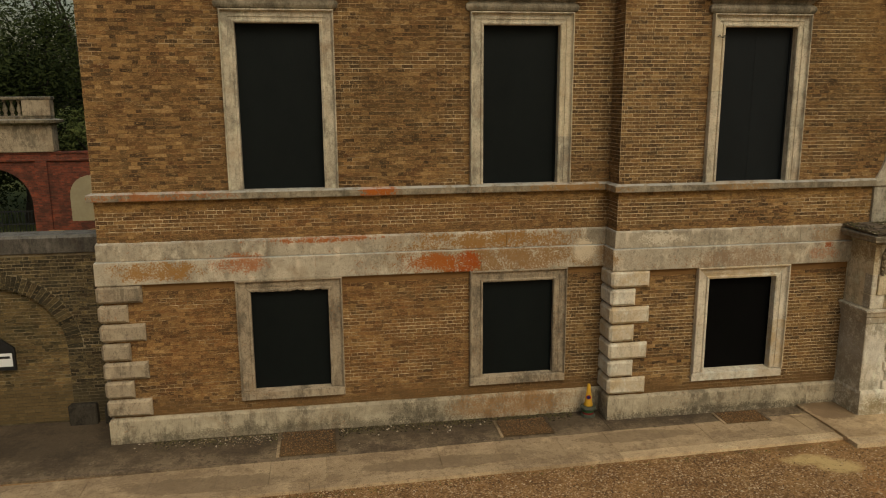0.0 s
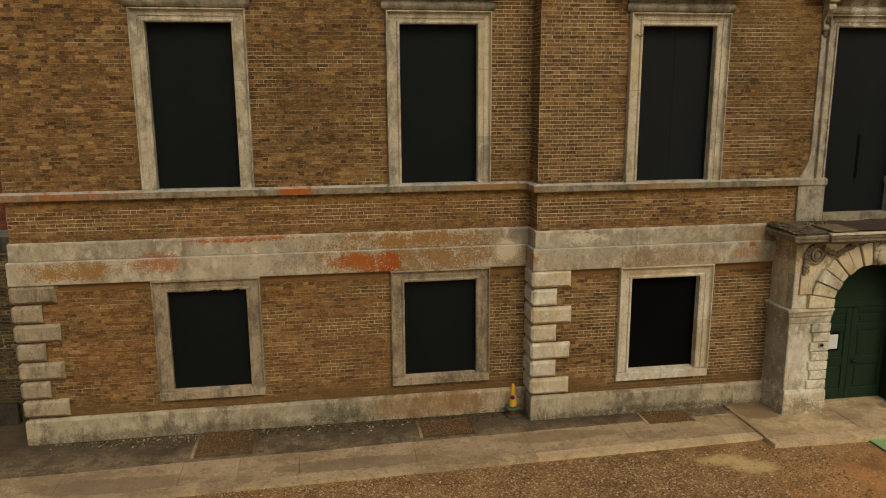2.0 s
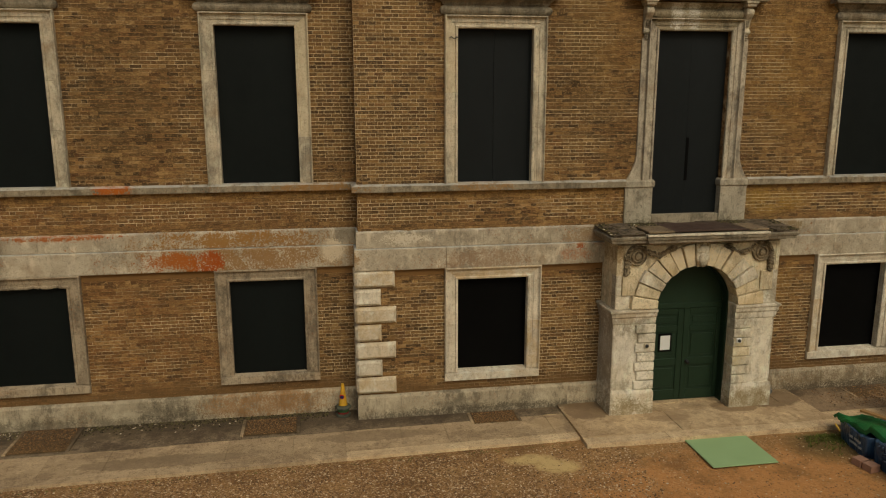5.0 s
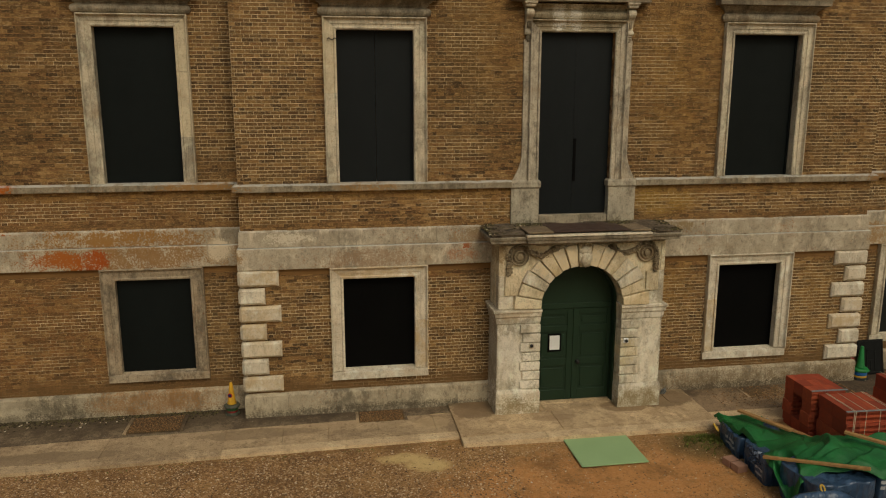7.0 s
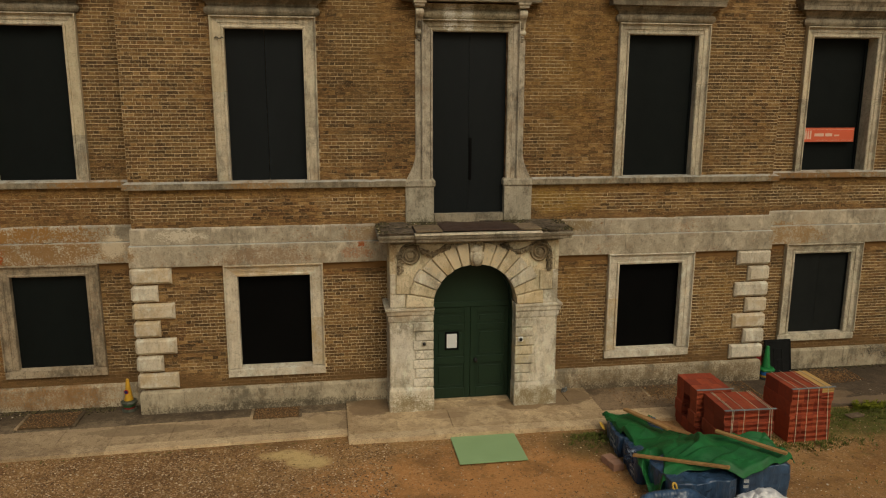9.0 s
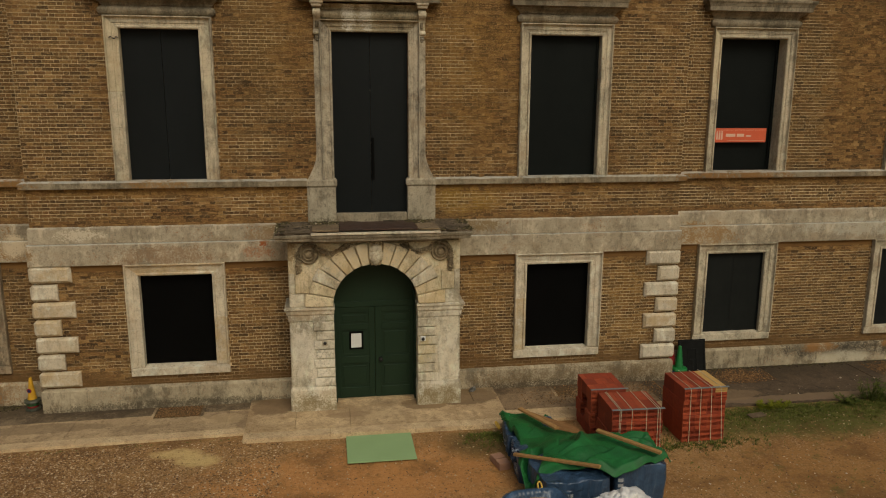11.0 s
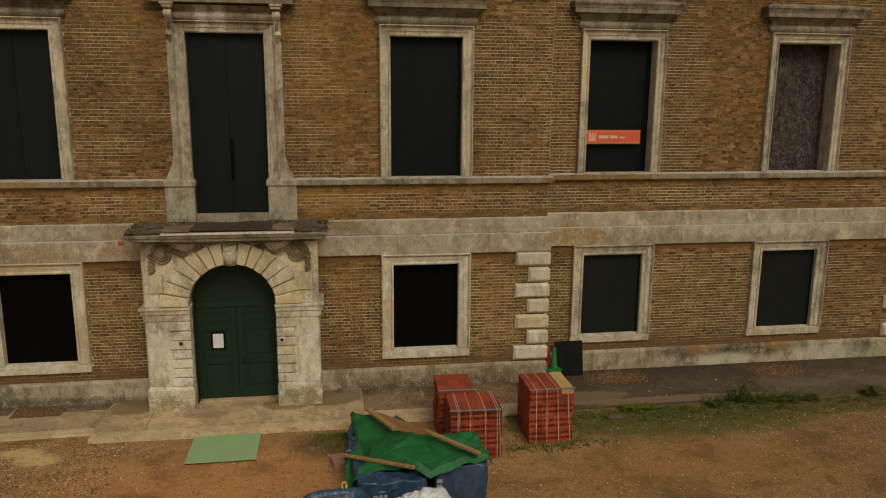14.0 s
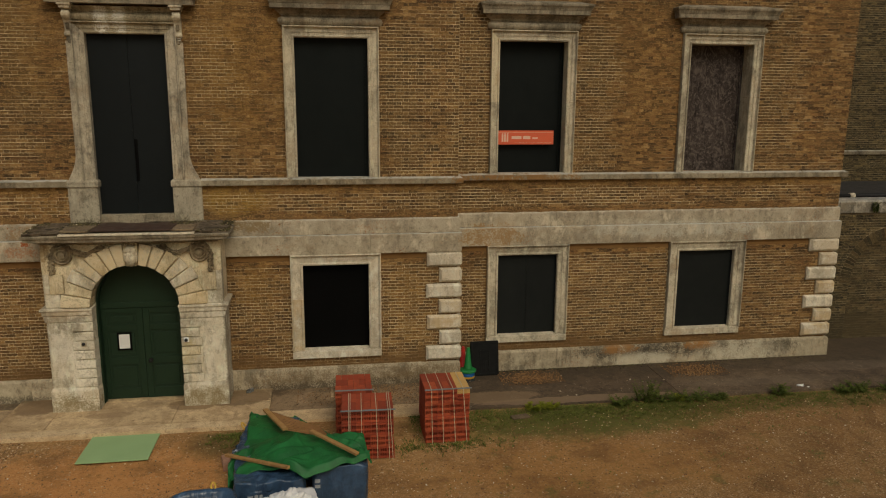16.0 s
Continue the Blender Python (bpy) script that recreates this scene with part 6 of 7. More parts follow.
rings(bm, [[(rx * math.copysign(abs(math.cos(a)) ** 0.6, math.cos(a)) + 0.03 * noise.noise((a * 2, z * 4, 1)), ry * math.copysign(abs(math.sin(a)) ** 0.6, math.sin(a)), z + 0.05 * noise.noise((a * 1.5, z, 2)) * (z > 0.1)) for a in [2 * math.pi * i / 40 for i in range(40)]]
           for rx, ry, z in ((0.48, 0.44, 0.0), (0.54, 0.5, 0.3), (0.55, 0.5, 0.76), (0.57, 0.52, 0.85), (0.52, 0.46, 0.87), (0.46, 0.42, 0.78), (0.45, 0.4, 0.68))])
part("sack", bm, NAVY, sandy, smooth=True)
bm = bmesh.new()
blob(bm, (0, 0.02, 0.71), (0.45, 0.41, 0.15), 0.25, 3)
part("sand", bm, SAND, sandy, "heap of pale sand", True)


def lifting_loop(owner, x, y, z, r=0.06, turn=0):
    pts = [(0.55 * r * math.sin(a), r * (1 - math.cos(a))) for a in [2 * math.pi * i / 14 for i in range(15)]]
    bm = bmesh.new()
    m = pose(x, y, z, -35, 0, turn)
    for a, b in zip(pts, pts[1:]):
        rod(bm, m @ Vector((a[0], 0, a[1])), m @ Vector((b[0], 0, b[1])), 0.016, n=6)
    part("lifting_loop", bm, CORD, owner, "yellow webbing loop")


lifting_loop(sandy, 0.2, 0.46, 0.85)
lifting_loop(BAGS[0], -0.12, -0.56, 0.28, 0.06, 20)
lifting_loop(BAGS[3], -0.56, 0.3, 0.24, 0.08, 70)


def ease(v, lo, hi):
    k = min(1.0, max(0.0, (v - lo) / (hi - lo)))
    return k * k * (3 - 2 * k)


def tarpaulin():
    t = thing("tarpaulin", "crumpled bright green tarpaulin draped over bulk bags", "tarpaulin", at=(0, 0, 0))
    # two long edges bent round the pile: behind the bags, and along their left and front
    back = [(15.3, 11.5), (15.55, 11.48), (16.0, 11.35), (16.75, 11.15), (17.02, 10.5), (17.12, 9.55), (17.5, 9.3)]
    front = [(15.34, 10.9), (15.38, 10.0), (15.14, 9.3), (15.2, 8.6), (15.8, 8.66), (16.5, 8.28), (17.6, 8.58)]
    nu, nv = 200, 130

    def along(line, u):
        s = u * (len(line) - 1)
        i = min(int(s), len(line) - 2)
        k = s - i
        k = k * k * (3 - 2 * k) * 0.5 + k * 0.5
        return Vector((line[i][0] * (1 - k) + line[i + 1][0] * k, line[i][1] * (1 - k) + line[i + 1][1] * k))

    def pile(x, y):
        """Height of the heap of bags: high in front, low and sagging behind."""
        z = 0.74 - 0.25 * ease(y, 9.25, 10.2) - 0.08 * ease(y, 10.6, 11.4)
        z -= 0.25 * ease(-x, -16.2, -15.1) * (1 - 0.75 * ease(y, 9.6, 10.4))
        return z - 0.26 * ease(x, 16.3, 16.8) * ease(y, 9.6, 10.2) - 0.2 * math.exp(-((x - 16.3) ** 2 + (y - 10.72) ** 2) / 0.16)

    def clear_of(p):
        """0 under a batten or the slatted panel, where the sheet is pressed flat, 1 away from them."""
        far = 1.0
        for a, b in (((15.1, 9.43), (16.24, 8.27)), ((16.58, 9.38), (17.36, 8.46)), ((15.64, 11.17), (16.09, 10.14)), ((16.0, 10.9), (16.5, 10.6))):
            a, b = Vector(a), Vector(b)
            k = min(1.0, max(0.0, (p - a).dot(b - a) / (b - a).length_squared))
            far = min(far, (p - a.lerp(b, k)).length / 0.24)
        return far
    verts = []
    for j in range(nv + 1):
        for i in range(nu + 1):
            u, v = i / nu, j / nv
            p = along(back, u) * (1 - v) + along(front, u) * v
            edge = min(u * 2.6, (1 - u) * 2.6, v * 1.5, (1 - v) * 1.5) + 0.05 * noise.noise((u * 9, v * 9, 0))
            drop = max(0.0, 0.13 - edge) / 0.13
            corner = max(0.0, 1 - ((u - 0.45) ** 2 / 0.006 + (v - 1) ** 2 / 0.08))
            loose = clear_of(p)
            z = pile(p.x, p.y) - 0.03 * (1 - loose) + 0.04 * loose * noise.noise((p.x * 1.4, p.y * 1.4, 0.2))
            # creases: skewed triangle waves that wander, start and fade
            for angle, cycles, high, off in ((1.3, 1.1, 0.07, 2.2), (2.05, 0.9, 0.062, 7.2), (0.75, 1.7, 0.046, 12.1), (1.7, 2.6, 0.03, 15.3), (0.25, 2.2, 0.034, 19.4), (2.5, 3.3, 0.02, 23.8)):
                a = (p.x * math.cos(angle) + p.y * math.sin(angle)) * cycles + 0.9 * noise.noise((p.x * 0.9, p.y * 0.9, off))
                a -= math.floor(a)
                wave = a / 0.92 if a < 0.92 else (1 - a) / 0.08
                here = min(1.0, max(0.0, 0.3 + 2.6 * noise.noise((p.x * 1.1 + off, p.y * 1.2, off * 2))))
                z += high * here * loose * (2 * wave - 1)
            z -= 0.05 * math.exp(-((p.x - 16.5) ** 2) / 0.02) * ease(-p.y, -9.6, -9.2) + 0.1 * drop ** 1.3 + 0.4 * corner
            # the slatted panel weighs the sheet down along its slope
            near, far = 15.64 + 0.437 * (11.17 - p.y), 16.72 + 0.38 * (11.02 - p.y)
            t_ = (p.x - near) / (far - near)
            z = min(z, 0.49 - 0.4 * t_ + 0.9 * (max(0.0, -t_ - 0.08) + max(0.0, t_ - 1.0)) + 0.9 * (max(0.0, p.y - 11.2) + max(0.0, 10.2 + 0.42 * t_ - p.y)))
            z = max(z, gz(p.x, p.y) + 0.04)
            verts.append(Vector((p.x + 0.02 * noise.noise((u * 12, v * 12, 5)), p.y - 0.04 * corner + 0.02 * noise.noise((u * 12, v * 12, 8)), z)))
    w = nu + 1
    faces = [(j * w + i, j * w + i + 1, (j + 1) * w + i + 1, (j + 1) * w + i) for j in range(nv) for i in range(nu)]
    ob = new("sheet", mesh_of("sheet", verts, faces, TARP, True))
    ob.parent = t
    ob.modifiers.new("thickness", "SOLIDIFY").thickness = 0.006


tarpaulin()


def beam(name, label, a, b, w, h, material, category="timber", group=""):
    a, b = Vector(a), Vector(b)
    mid = (a + b) / 2
    t = thing(name, label, category, group, at=mid)
    bm = boxed(-(b - a).length / 2, (b - a).length / 2, -w / 2, w / 2, 0, h, bevel=0.004)
    bmesh.ops.transform(bm, matrix=(b - a).to_track_quat("X", "Z").to_matrix().to_4x4(), verts=bm.verts)
    part("timber", bm, material, t)
    return t


beam("timber_batten", "raw sawn timber batten weighing down the tarpaulin", (15.1, 9.43, 0.46), (16.24, 8.27, 0.74), 0.07, 0.045, WOOD, "timber batten", "battens on the tarpaulin")
beam("timber_batten", "raw sawn timber batten weighing down the tarpaulin", (16.58, 9.38, 0.84), (17.36, 8.46, 0.81), 0.08, 0.045, WOOD, "timber batten", "battens on the tarpaulin")


def slatted_frame():
    f = thing("slatted_frame", "timber slatted panel lying tilted on the tarpaulin", "slatted panel", at=(16.0, 10.6, 0.5))
    o = Vector((16.0, 10.6, 0.5))
    a, b = Vector((15.64, 11.17, 0.53)) - o, Vector((16.09, 10.14, 0.55)) - o
    c, d = Vector((16.72, 11.02, 0.14)) - o, Vector((16.88, 10.6, 0.14)) - o
    bm = boxed(-(b - a).length / 2, (b - a).length / 2, -0.05, 0.05, 0, 0.045, bevel=0.004)
    bmesh.ops.transform(bm, matrix=Matrix.Translation((a + b) / 2) @ (b - a).to_track_quat("X", "Z").to_matrix().to_4x4(), verts=bm.verts)
    part("edge_board", bm, WOOD, f)
    for i in range(9):
        t = 0.03 + 0.94 * i / 8
        p, q = a.lerp(b, t), c.lerp(d, t)
        bm = boxed(0.03, (q - p).length, -0.012, 0.012, 0.0, 0.03, bevel=0.003)
        bmesh.ops.transform(bm, matrix=Matrix.Translation(p) @ (q - p).to_track_quat("X", "Z").to_matrix().to_4x4(), verts=bm.verts)
        part("slat", bm, WOOD_DARK, f)


slatted_frame()
PINKISH = plain_material("pinkish_block", (0.36, 0.2, 0.13), (0.29, 0.155, 0.1), 6, 0.9, 60, 0.003)
for x, y, turn in ((15.0, 10.27, 14), (15.05, 10.05, 10)):
    tagged(part("loose_block", boxed(-0.11, 0.11, -0.1, 0.1, 0, 0.14, bevel=0.008), PINKISH, None), "pinkish concrete block lying loose by the bags", "block", "loose blocks").matrix_world = pose(x, y, gz(x, y) - 0.006, 0, 0, turn)
scrap = bmesh.new()
for dx_, dz_ in ((0, 0.05), (0.07, 0.04), (-0.05, 0.03)):
    blob(scrap, (dx_ * 0.7, dx_ * 0.4, dz_), (0.045, 0.04, 0.045), 1.1, 3)
tagged(part("plastic_scrap", scrap, plain_material("grey_plastic_scrap", (0.2, 0.2, 0.18), (0.03, 0.03, 0.03), 14, 0.5), None), "crumpled grey plastic scrap by the porch foot", "litter").matrix_world = pose(15.12, 13.4, 0.04, 0, 0, 20)
for x, y, turn in ((20.95, 11.45, 14),):
    tagged(part("broken_slab", boxed(-0.2, 0.2, -0.09, 0.09, 0, 0.04, bevel=0.01, wobble=0.008), PATH_STONE, None), "piece of broken paving lying loose", "broken slab").matrix_world = pose(x, y, (gz(x, y) if y < 11.7 else 0) - 0.002, 0, 0, turn)


paper = bmesh.new()
blob(paper, (0, 0, 0.02), (0.07, 0.032, 0.026), 1.2, 3)
blob(paper, (0.15, -0.07, 0.01), (0.03, 0.02, 0.014), 1.0, 2)
tagged(part("paper_scrap", paper, PAPER, None), "white scrap of litter lying on the path", "litter").matrix_world = pose(28.0, 12.15, -0.012, 0, 0, -12)


# ---------------------------------------------------------------- weeds and grass
def leaf_material(name, a, b):
    k = Nodes(name)
    c = k.mix(k.chance(), a, b)
    return k.done(c, 0.75, None, 0, 0.08)


WEED = leaf_material("weed_leaves", (0.045, 0.062, 0.013), (0.12, 0.145, 0.03))
GRASS = leaf_material("thin_grass_blades", (0.075, 0.09, 0.02), (0.15, 0.16, 0.036))
WEED_LIGHT = leaf_material("lime_weed_leaves", (0.13, 0.14, 0.012), (0.22, 0.23, 0.025))


def tuft(verts, faces, rng, x, y, z, blades, tall, wide, lean):
    for _ in range(blades):
        a, r = rng.uniform(0, 6.28), rng.uniform(0, wide)
        h, w = tall * rng.uniform(0.45, 1.0), rng.uniform(0.004, 0.01)
        o = Vector((x + r * math.cos(a), y + r * math.sin(a), z))
        tip = o + Vector((math.cos(a) * lean * h * rng.uniform(0.4, 1.3), math.sin(a) * lean * h * rng.uniform(0.4, 1.3), h))
        mid = (o + tip) / 2 + Vector((0, 0, h * 0.12))
        side = Vector((-math.sin(a), math.cos(a), 0)) * w
        b0 = len(verts)
        verts += [o - side * 0.5, o + side * 0.5, mid + side, mid - side, tip]
        faces += [(b0, b0 + 1, b0 + 2, b0 + 3), (b0 + 3, b0 + 2, b0 + 4)]


def greens(name, label, category, spots, material, seed, kind=""):
    rng = random.Random(seed)
    verts, faces = [], []
    for x, y, blades, tall, wide, lean in spots(rng):
        tuft(verts, faces, rng, x, y, gz(x, y) - 0.01, blades, tall, wide, lean)
    tagged(new(name, mesh_of(name, verts, faces, material)), label, category, kind=kind)


greens("grass", "thin trodden grass along the path edge", "grass",
       lambda r: [(x, y, 8, 0.045, 0.07, 0.9) for x, y in ((r.uniform(18.6, 25.0) if r.random() < 0.62 else r.uniform(25.0, 33.0), 11.86 - abs(r.gauss(0, 0.42))) for _ in range(3800))], GRASS, 31, "stuff")
greens("grass", "thin grass by the porch slabs and bags", "grass",
       lambda r: [(x, y, 7, 0.06, 0.06, 0.8) for x, y in ((r.gauss(15.08, 0.24), 11.42 - abs(r.gauss(0, 0.25))) for _ in range(210))], GRASS, 32, "stuff")
greens("grass", "stray grass tufts on the earth yard", "grass",
       lambda r: [(x, y, 6, 0.05, 0.09, 0.9) for x, y in ((r.uniform(18.5, 31), r.uniform(8.4, 10.9)) for _ in range(110))], GRASS, 33, "stuff")
greens("grass", "grass growing round the block packs", "grass",
       lambda r: [(x, y, 8, 0.07, 0.07, 0.8) for x, y in ((r.choice((19.2, 18.4, 19.9)) + r.gauss(0, 0.35), 10.38 + r.gauss(0, 0.14)) for _ in range(170))], GRASS, 35, "stuff")
greens("grass", "sparse grass along the gravel edge of the paving", "grass",
       lambda r: [(x, 11.72 + 0.028 * (x - 4) - abs(r.gauss(0, 0.04)), 4, 0.035, 0.03, 0.8) for x in (r.uniform(-3, 10) for _ in range(120))], GRASS, 34, "stuff")


def weed(label, x, y, tall, wide, stems, material, seed):
    """A leafy weed: bent stems set with small pointed leaves."""
    rng = random.Random(seed)
    w = thing("weed", label, "weed", "weeds along the path", at=(x, y, gz(x, y) - 0.01))
    st, verts, faces = bmesh.new(), [], []
    for _ in range(stems):
        a, h = rng.uniform(0, 6.28), tall * rng.uniform(0.5, 1)
        o = Vector((rng.uniform(-1, 1) * wide * 0.6, rng.uniform(-1, 1) * wide * 0.35, 0))
        tip = o + Vector((math.cos(a) * wide * 0.5, math.sin(a) * wide * 0.4, h))
        rod(st, o, tip, 0.005, 0.002, 5)
        for i in range(26):
            t = rng.uniform(0.15, 1.0)
            p = o.lerp(tip, t)
            b = rng.uniform(0, 6.28)
            out = Vector((math.cos(b), math.sin(b), rng.uniform(-0.1, 0.7))).normalized() * rng.uniform(0.04, 0.09)
            side = out.cross(Vector((0, 0, 1))).normalized() * rng.uniform(0.008, 0.018)
            b0 = len(verts)
            verts += [p, p + out * 0.5 + side, p + out, p + out * 0.5 - side]
            faces += [(b0, b0 + 1, b0 + 2, b0 + 3)]
    part("stalk", st, material, w)
    ob = new("foliage", mesh_of("foliage", verts, faces, material))
    ob.parent = w
    return w


weed("tall dark leafy weed at the path edge", 24.0, 11.85, 0.52, 0.34, 30, WEED, 41)
for i, (x, tall, wide) in enumerate(((23.4, 0.2, 0.35), (24.5, 0.24, 0.35), (25.1, 0.22, 0.4), (25.7, 0.17, 0.3), (27.25, 0.26, 0.22), (28.9, 0.16, 0.35), (29.3, 0.22, 0.4), (30.2, 0.2, 0.45), (31.0, 0.22, 0.4), (31.6, 0.2, 0.4), (32.2, 0.2, 0.4))):
    weed("low dark leafy weed at the path edge", x, 11.8, tall, wide, 20, WEED, 50 + i)
for i, (x, wide) in enumerate(((21.35, 0.25), (21.7, 0.22), (24.75, 0.15))):
    weed("bright lime green low weed", x, 11.78 if i < 2 else 11.82, 0.17, wide, 16, WEED_LIGHT, 70 + i)


# ---------------------------------------------------------------- garden screen walls beside the house
COPING = stone_material("black_crusted_coping", (0.11, 0.096, 0.076), (0.07, 0.062, 0.05), (0.035, 0.031, 0.026), 0.0, (), 0.75, 0.2, 0.5, 0.7)
FELT = plain_material("gritty_brown_roof_felt", (0.13, 0.098, 0.064), (0.06, 0.046, 0.032), 5, 0.9, 40, 0.004, 0.1)
SOOTY_BLOCK = stone_material("black_crusted_block", (0.06, 0.05, 0.036), (0.04, 0.034, 0.025), (0.018, 0.015, 0.011))
FELT_DARK = plain_material("black_roof_felt", (0.022, 0.02, 0.018), (0.042, 0.037, 0.032), 4, 0.85)
PATCHY = stone_material("lichen_crusted_coping", (0.3, 0.265, 0.205), (0.17, 0.15, 0.115), (0.05, 0.044, 0.035), 0.0, (), 0.8, 0.3, 0.5, 0.8)
YARD = 15.32


def screen_wall(name, x0, x1, ax, depth, label):
    """A sooty brick wall with a bricked-up arch about x = ax."""
    r_in, spring = 1.3, 1.62
    body = tagged(part(name, boxed(x0, x1, YARD + 0.12, YARD + 0.45, -0.3, 3.6), MORTAR_DARK, None), label, "wall", kind="structure")
    front = bmesh.new()
    n = 24
    arc = [(ax - r_in * math.cos(math.pi * i / n), spring + r_in * math.sin(math.pi * i / n)) for i in range(n + 1)]
    for xa, xb in ((x0, ax - r_in), (ax + r_in, x1)):
        if xb > xa:
            box(front, xa, xb, YARD, YARD + 0.12, -0.3, 3.6)
    rows = [[front.verts.new((x, y, z)) for x, z in line] for line, y in ((arc, YARD), ([(x, 3.6) for x, _ in arc], YARD), (arc, YARD + 0.12))]
    for i in range(n):
        front.faces.new((rows[0][i], rows[0][i + 1], rows[1][i + 1], rows[1][i]))
        front.faces.new((rows[0][i], rows[2][i], rows[2][i + 1], rows[0][i + 1]))
    part("arch_face", front, MORTAR_DARK, body)
    for i in range(50):
        a0, a1 = math.pi * i / 50 + 0.004, math.pi * (i + 1) / 50 - 0.004
        ring = [(ax - r * math.cos(a), spring + r * math.sin(a)) for r, a in ((r_in, a0), (r_in, a1), (r_in + 0.3, a1), (r_in + 0.3, a0))]
        if all(x0 + 0.01 < x < x1 - 0.01 for x, _ in ring):
            part("arch_brick", rings(bmesh.new(), [[(x, YARD - 0.012, z) for x, z in ring], [(x, YARD + 0.1, z) for x, z in ring]]), BRICK_DARK if ax < 0 else BRICK_MURK, body)
    c = thing("wall_coping", "black-crusted stone coping on the garden wall", "coping", kind="structure")
    stone_run(c, "coping_stone", x0, x1, YARD, YARD + 0.5, 3.6, 3.97, (0.9, 1.5), COPING if ax < 0 else PATCHY, ((0.02, 0), (0.06, 0.05), (0.06, 0.85), (0.02, 1)), (0, 0), 61)
    tagged(part("flat_roof", boxed(x0, x1, YARD + 0.5, depth, 3.75, 3.93, bevel=0.01), FELT if ax < 0 else FELT_DARK, None), "dark grey felted flat roof behind the garden wall", "roof", kind="structure")
    return body, ax, r_in, spring


left_screen = screen_wall("wall_garden_left", -11.0, LEFT - 0.002, -6.32, 16.1, "sooty old brick garden wall with a bricked-up arch")
right_screen = screen_wall("wall_garden_right", RIGHT + 0.002, 44.0, 32.7, 20.0, "sooty old brick garden wall with a bricked-up arch")
for x0, x1, h in ((-5.1, -4.55, 0.42), (-4.4, -4.07, 0.36)):
    tagged(part("kerb_stone", boxed(x0, x1, YARD - 0.16, YARD + 0.02, -0.1, h, bevel=0.03, wobble=0.01), SOOTY_BLOCK, None), "black-crusted stone block at the wall foot", "stone block", "stones at the wall foot")

board = thing("notice_board", "small black gabled notice board with a white notice", "notice board", at=(-6.3, YARD + 0.1, 1.5))
bm = rings(bmesh.new(), [[(x, y, z) for x, z in ((-0.24, -0.3), (0.24, -0.3), (0.24, 0.16), (0.0, 0.36), (-0.24, 0.16))] for y in (-0.06, 0.0)])
part("case", bm, IRON, board)
part("paper", boxed(-0.2, 0.19, -0.066, -0.06, -0.22, 0.06), PAPER, board)
part("print_bar", boxed(-0.16, 0.15, -0.069, -0.066, -0.05, 0.0), IRON, board)
for x, y, l, turn in ((-5.0, 15.72, 0.5, 8), (-4.55, 15.9, 0.22, 60), (-5.35, 15.95, 0.3, -10)):
    beam("timber_offcut", "pale timber offcut lying on the flat roof", (x, y, 3.93), (x + l * math.cos(radians(turn)), y + l * math.sin(radians(turn)), 3.93), 0.1, 0.03, WOOD, "timber offcut", "offcuts on the flat roof")

# wing set back beyond the right garden wall
back_wall = tagged(part("wall_rear_wing", boxed(RIGHT + 0.002, 48, 20.0, 20.5, -0.3, TOP), MORTAR_DARK, None), "sooty brown brick rear wing wall", "wall", kind="structure")
rear_string = thing("string_course", "thin grey stone string course on the rear wing", "string course", kind="structure")
stone_run(rear_string, "stone_block", RIGHT + 0.01, 48, 20.0, 20.2, 4.83, 4.98, (1.8, 2.8), SOOTY, ((0.05, 0), (0.07, 0.2), (0.07, 0.8), (0.03, 1)), (0, 0), 71)
pipe = thing("waste_pipe", "black cast iron pipe lying along the flat roof", "pipe", at=(0, 0, 0))
bm = bmesh.new()
rod(bm, (30.3, 15.95, 4.0), (43.5, 15.95, 4.0), 0.06, n=12)
part("pipe", bm, IRON, pipe, smooth=True)
for x in (31.6, 34.4, 37.0):
    bm = bmesh.new()
    rod(bm, (x, 15.95, 4.0), (x + 0.14, 15.95, 4.0), 0.08, n=12)
    part("collar", bm, PALE if x < 32 else IRON, pipe, smooth=True)
sprig = weed("dark green sprig rooted in the coping", 31.9, 15.2, 0.3, 0.14, 12, WEED, 91)
sprig.matrix_world = pose(31.9, 15.235, 3.62)

# ---------------------------------------------------------------- red brick gateway far behind on the left
RED = Nodes("red_garden_brick")
_row = RED.add("ShaderNodeTexBrick")
_swap = RED.add("ShaderNodeCombineXYZ")
RED.link(RED.axis("X"), _swap.inputs[0]), RED.link(RED.axis("Z"), _swap.inputs[1])
RED.link(_swap.outputs[0], _row.inputs["Vector"])
_row.inputs["Scale"].default_value, _row.inputs["Brick Width"].default_value, _row.inputs["Row Height"].default_value, _row.inputs["Mortar Size"].default_value = 1.0, 0.225, 0.075, 0.006
_row.inputs["Color1"].default_value, _row.inputs["Color2"].default_value, _row.inputs["Mortar"].default_value = (0.24, 0.055, 0.025, 1), (0.09, 0.025, 0.014, 1), (0.13, 0.07, 0.045, 1)
RED = RED.done(RED.mix(RED.step(RED.noise(1.6, 6, 0.75), 0.42, 0.6, 0, 0.75), _row.outputs[0], (0.05, 0.022, 0.015)), 0.9, RED.noise(20, 3), 0.004)
GATE_Y = 37.0


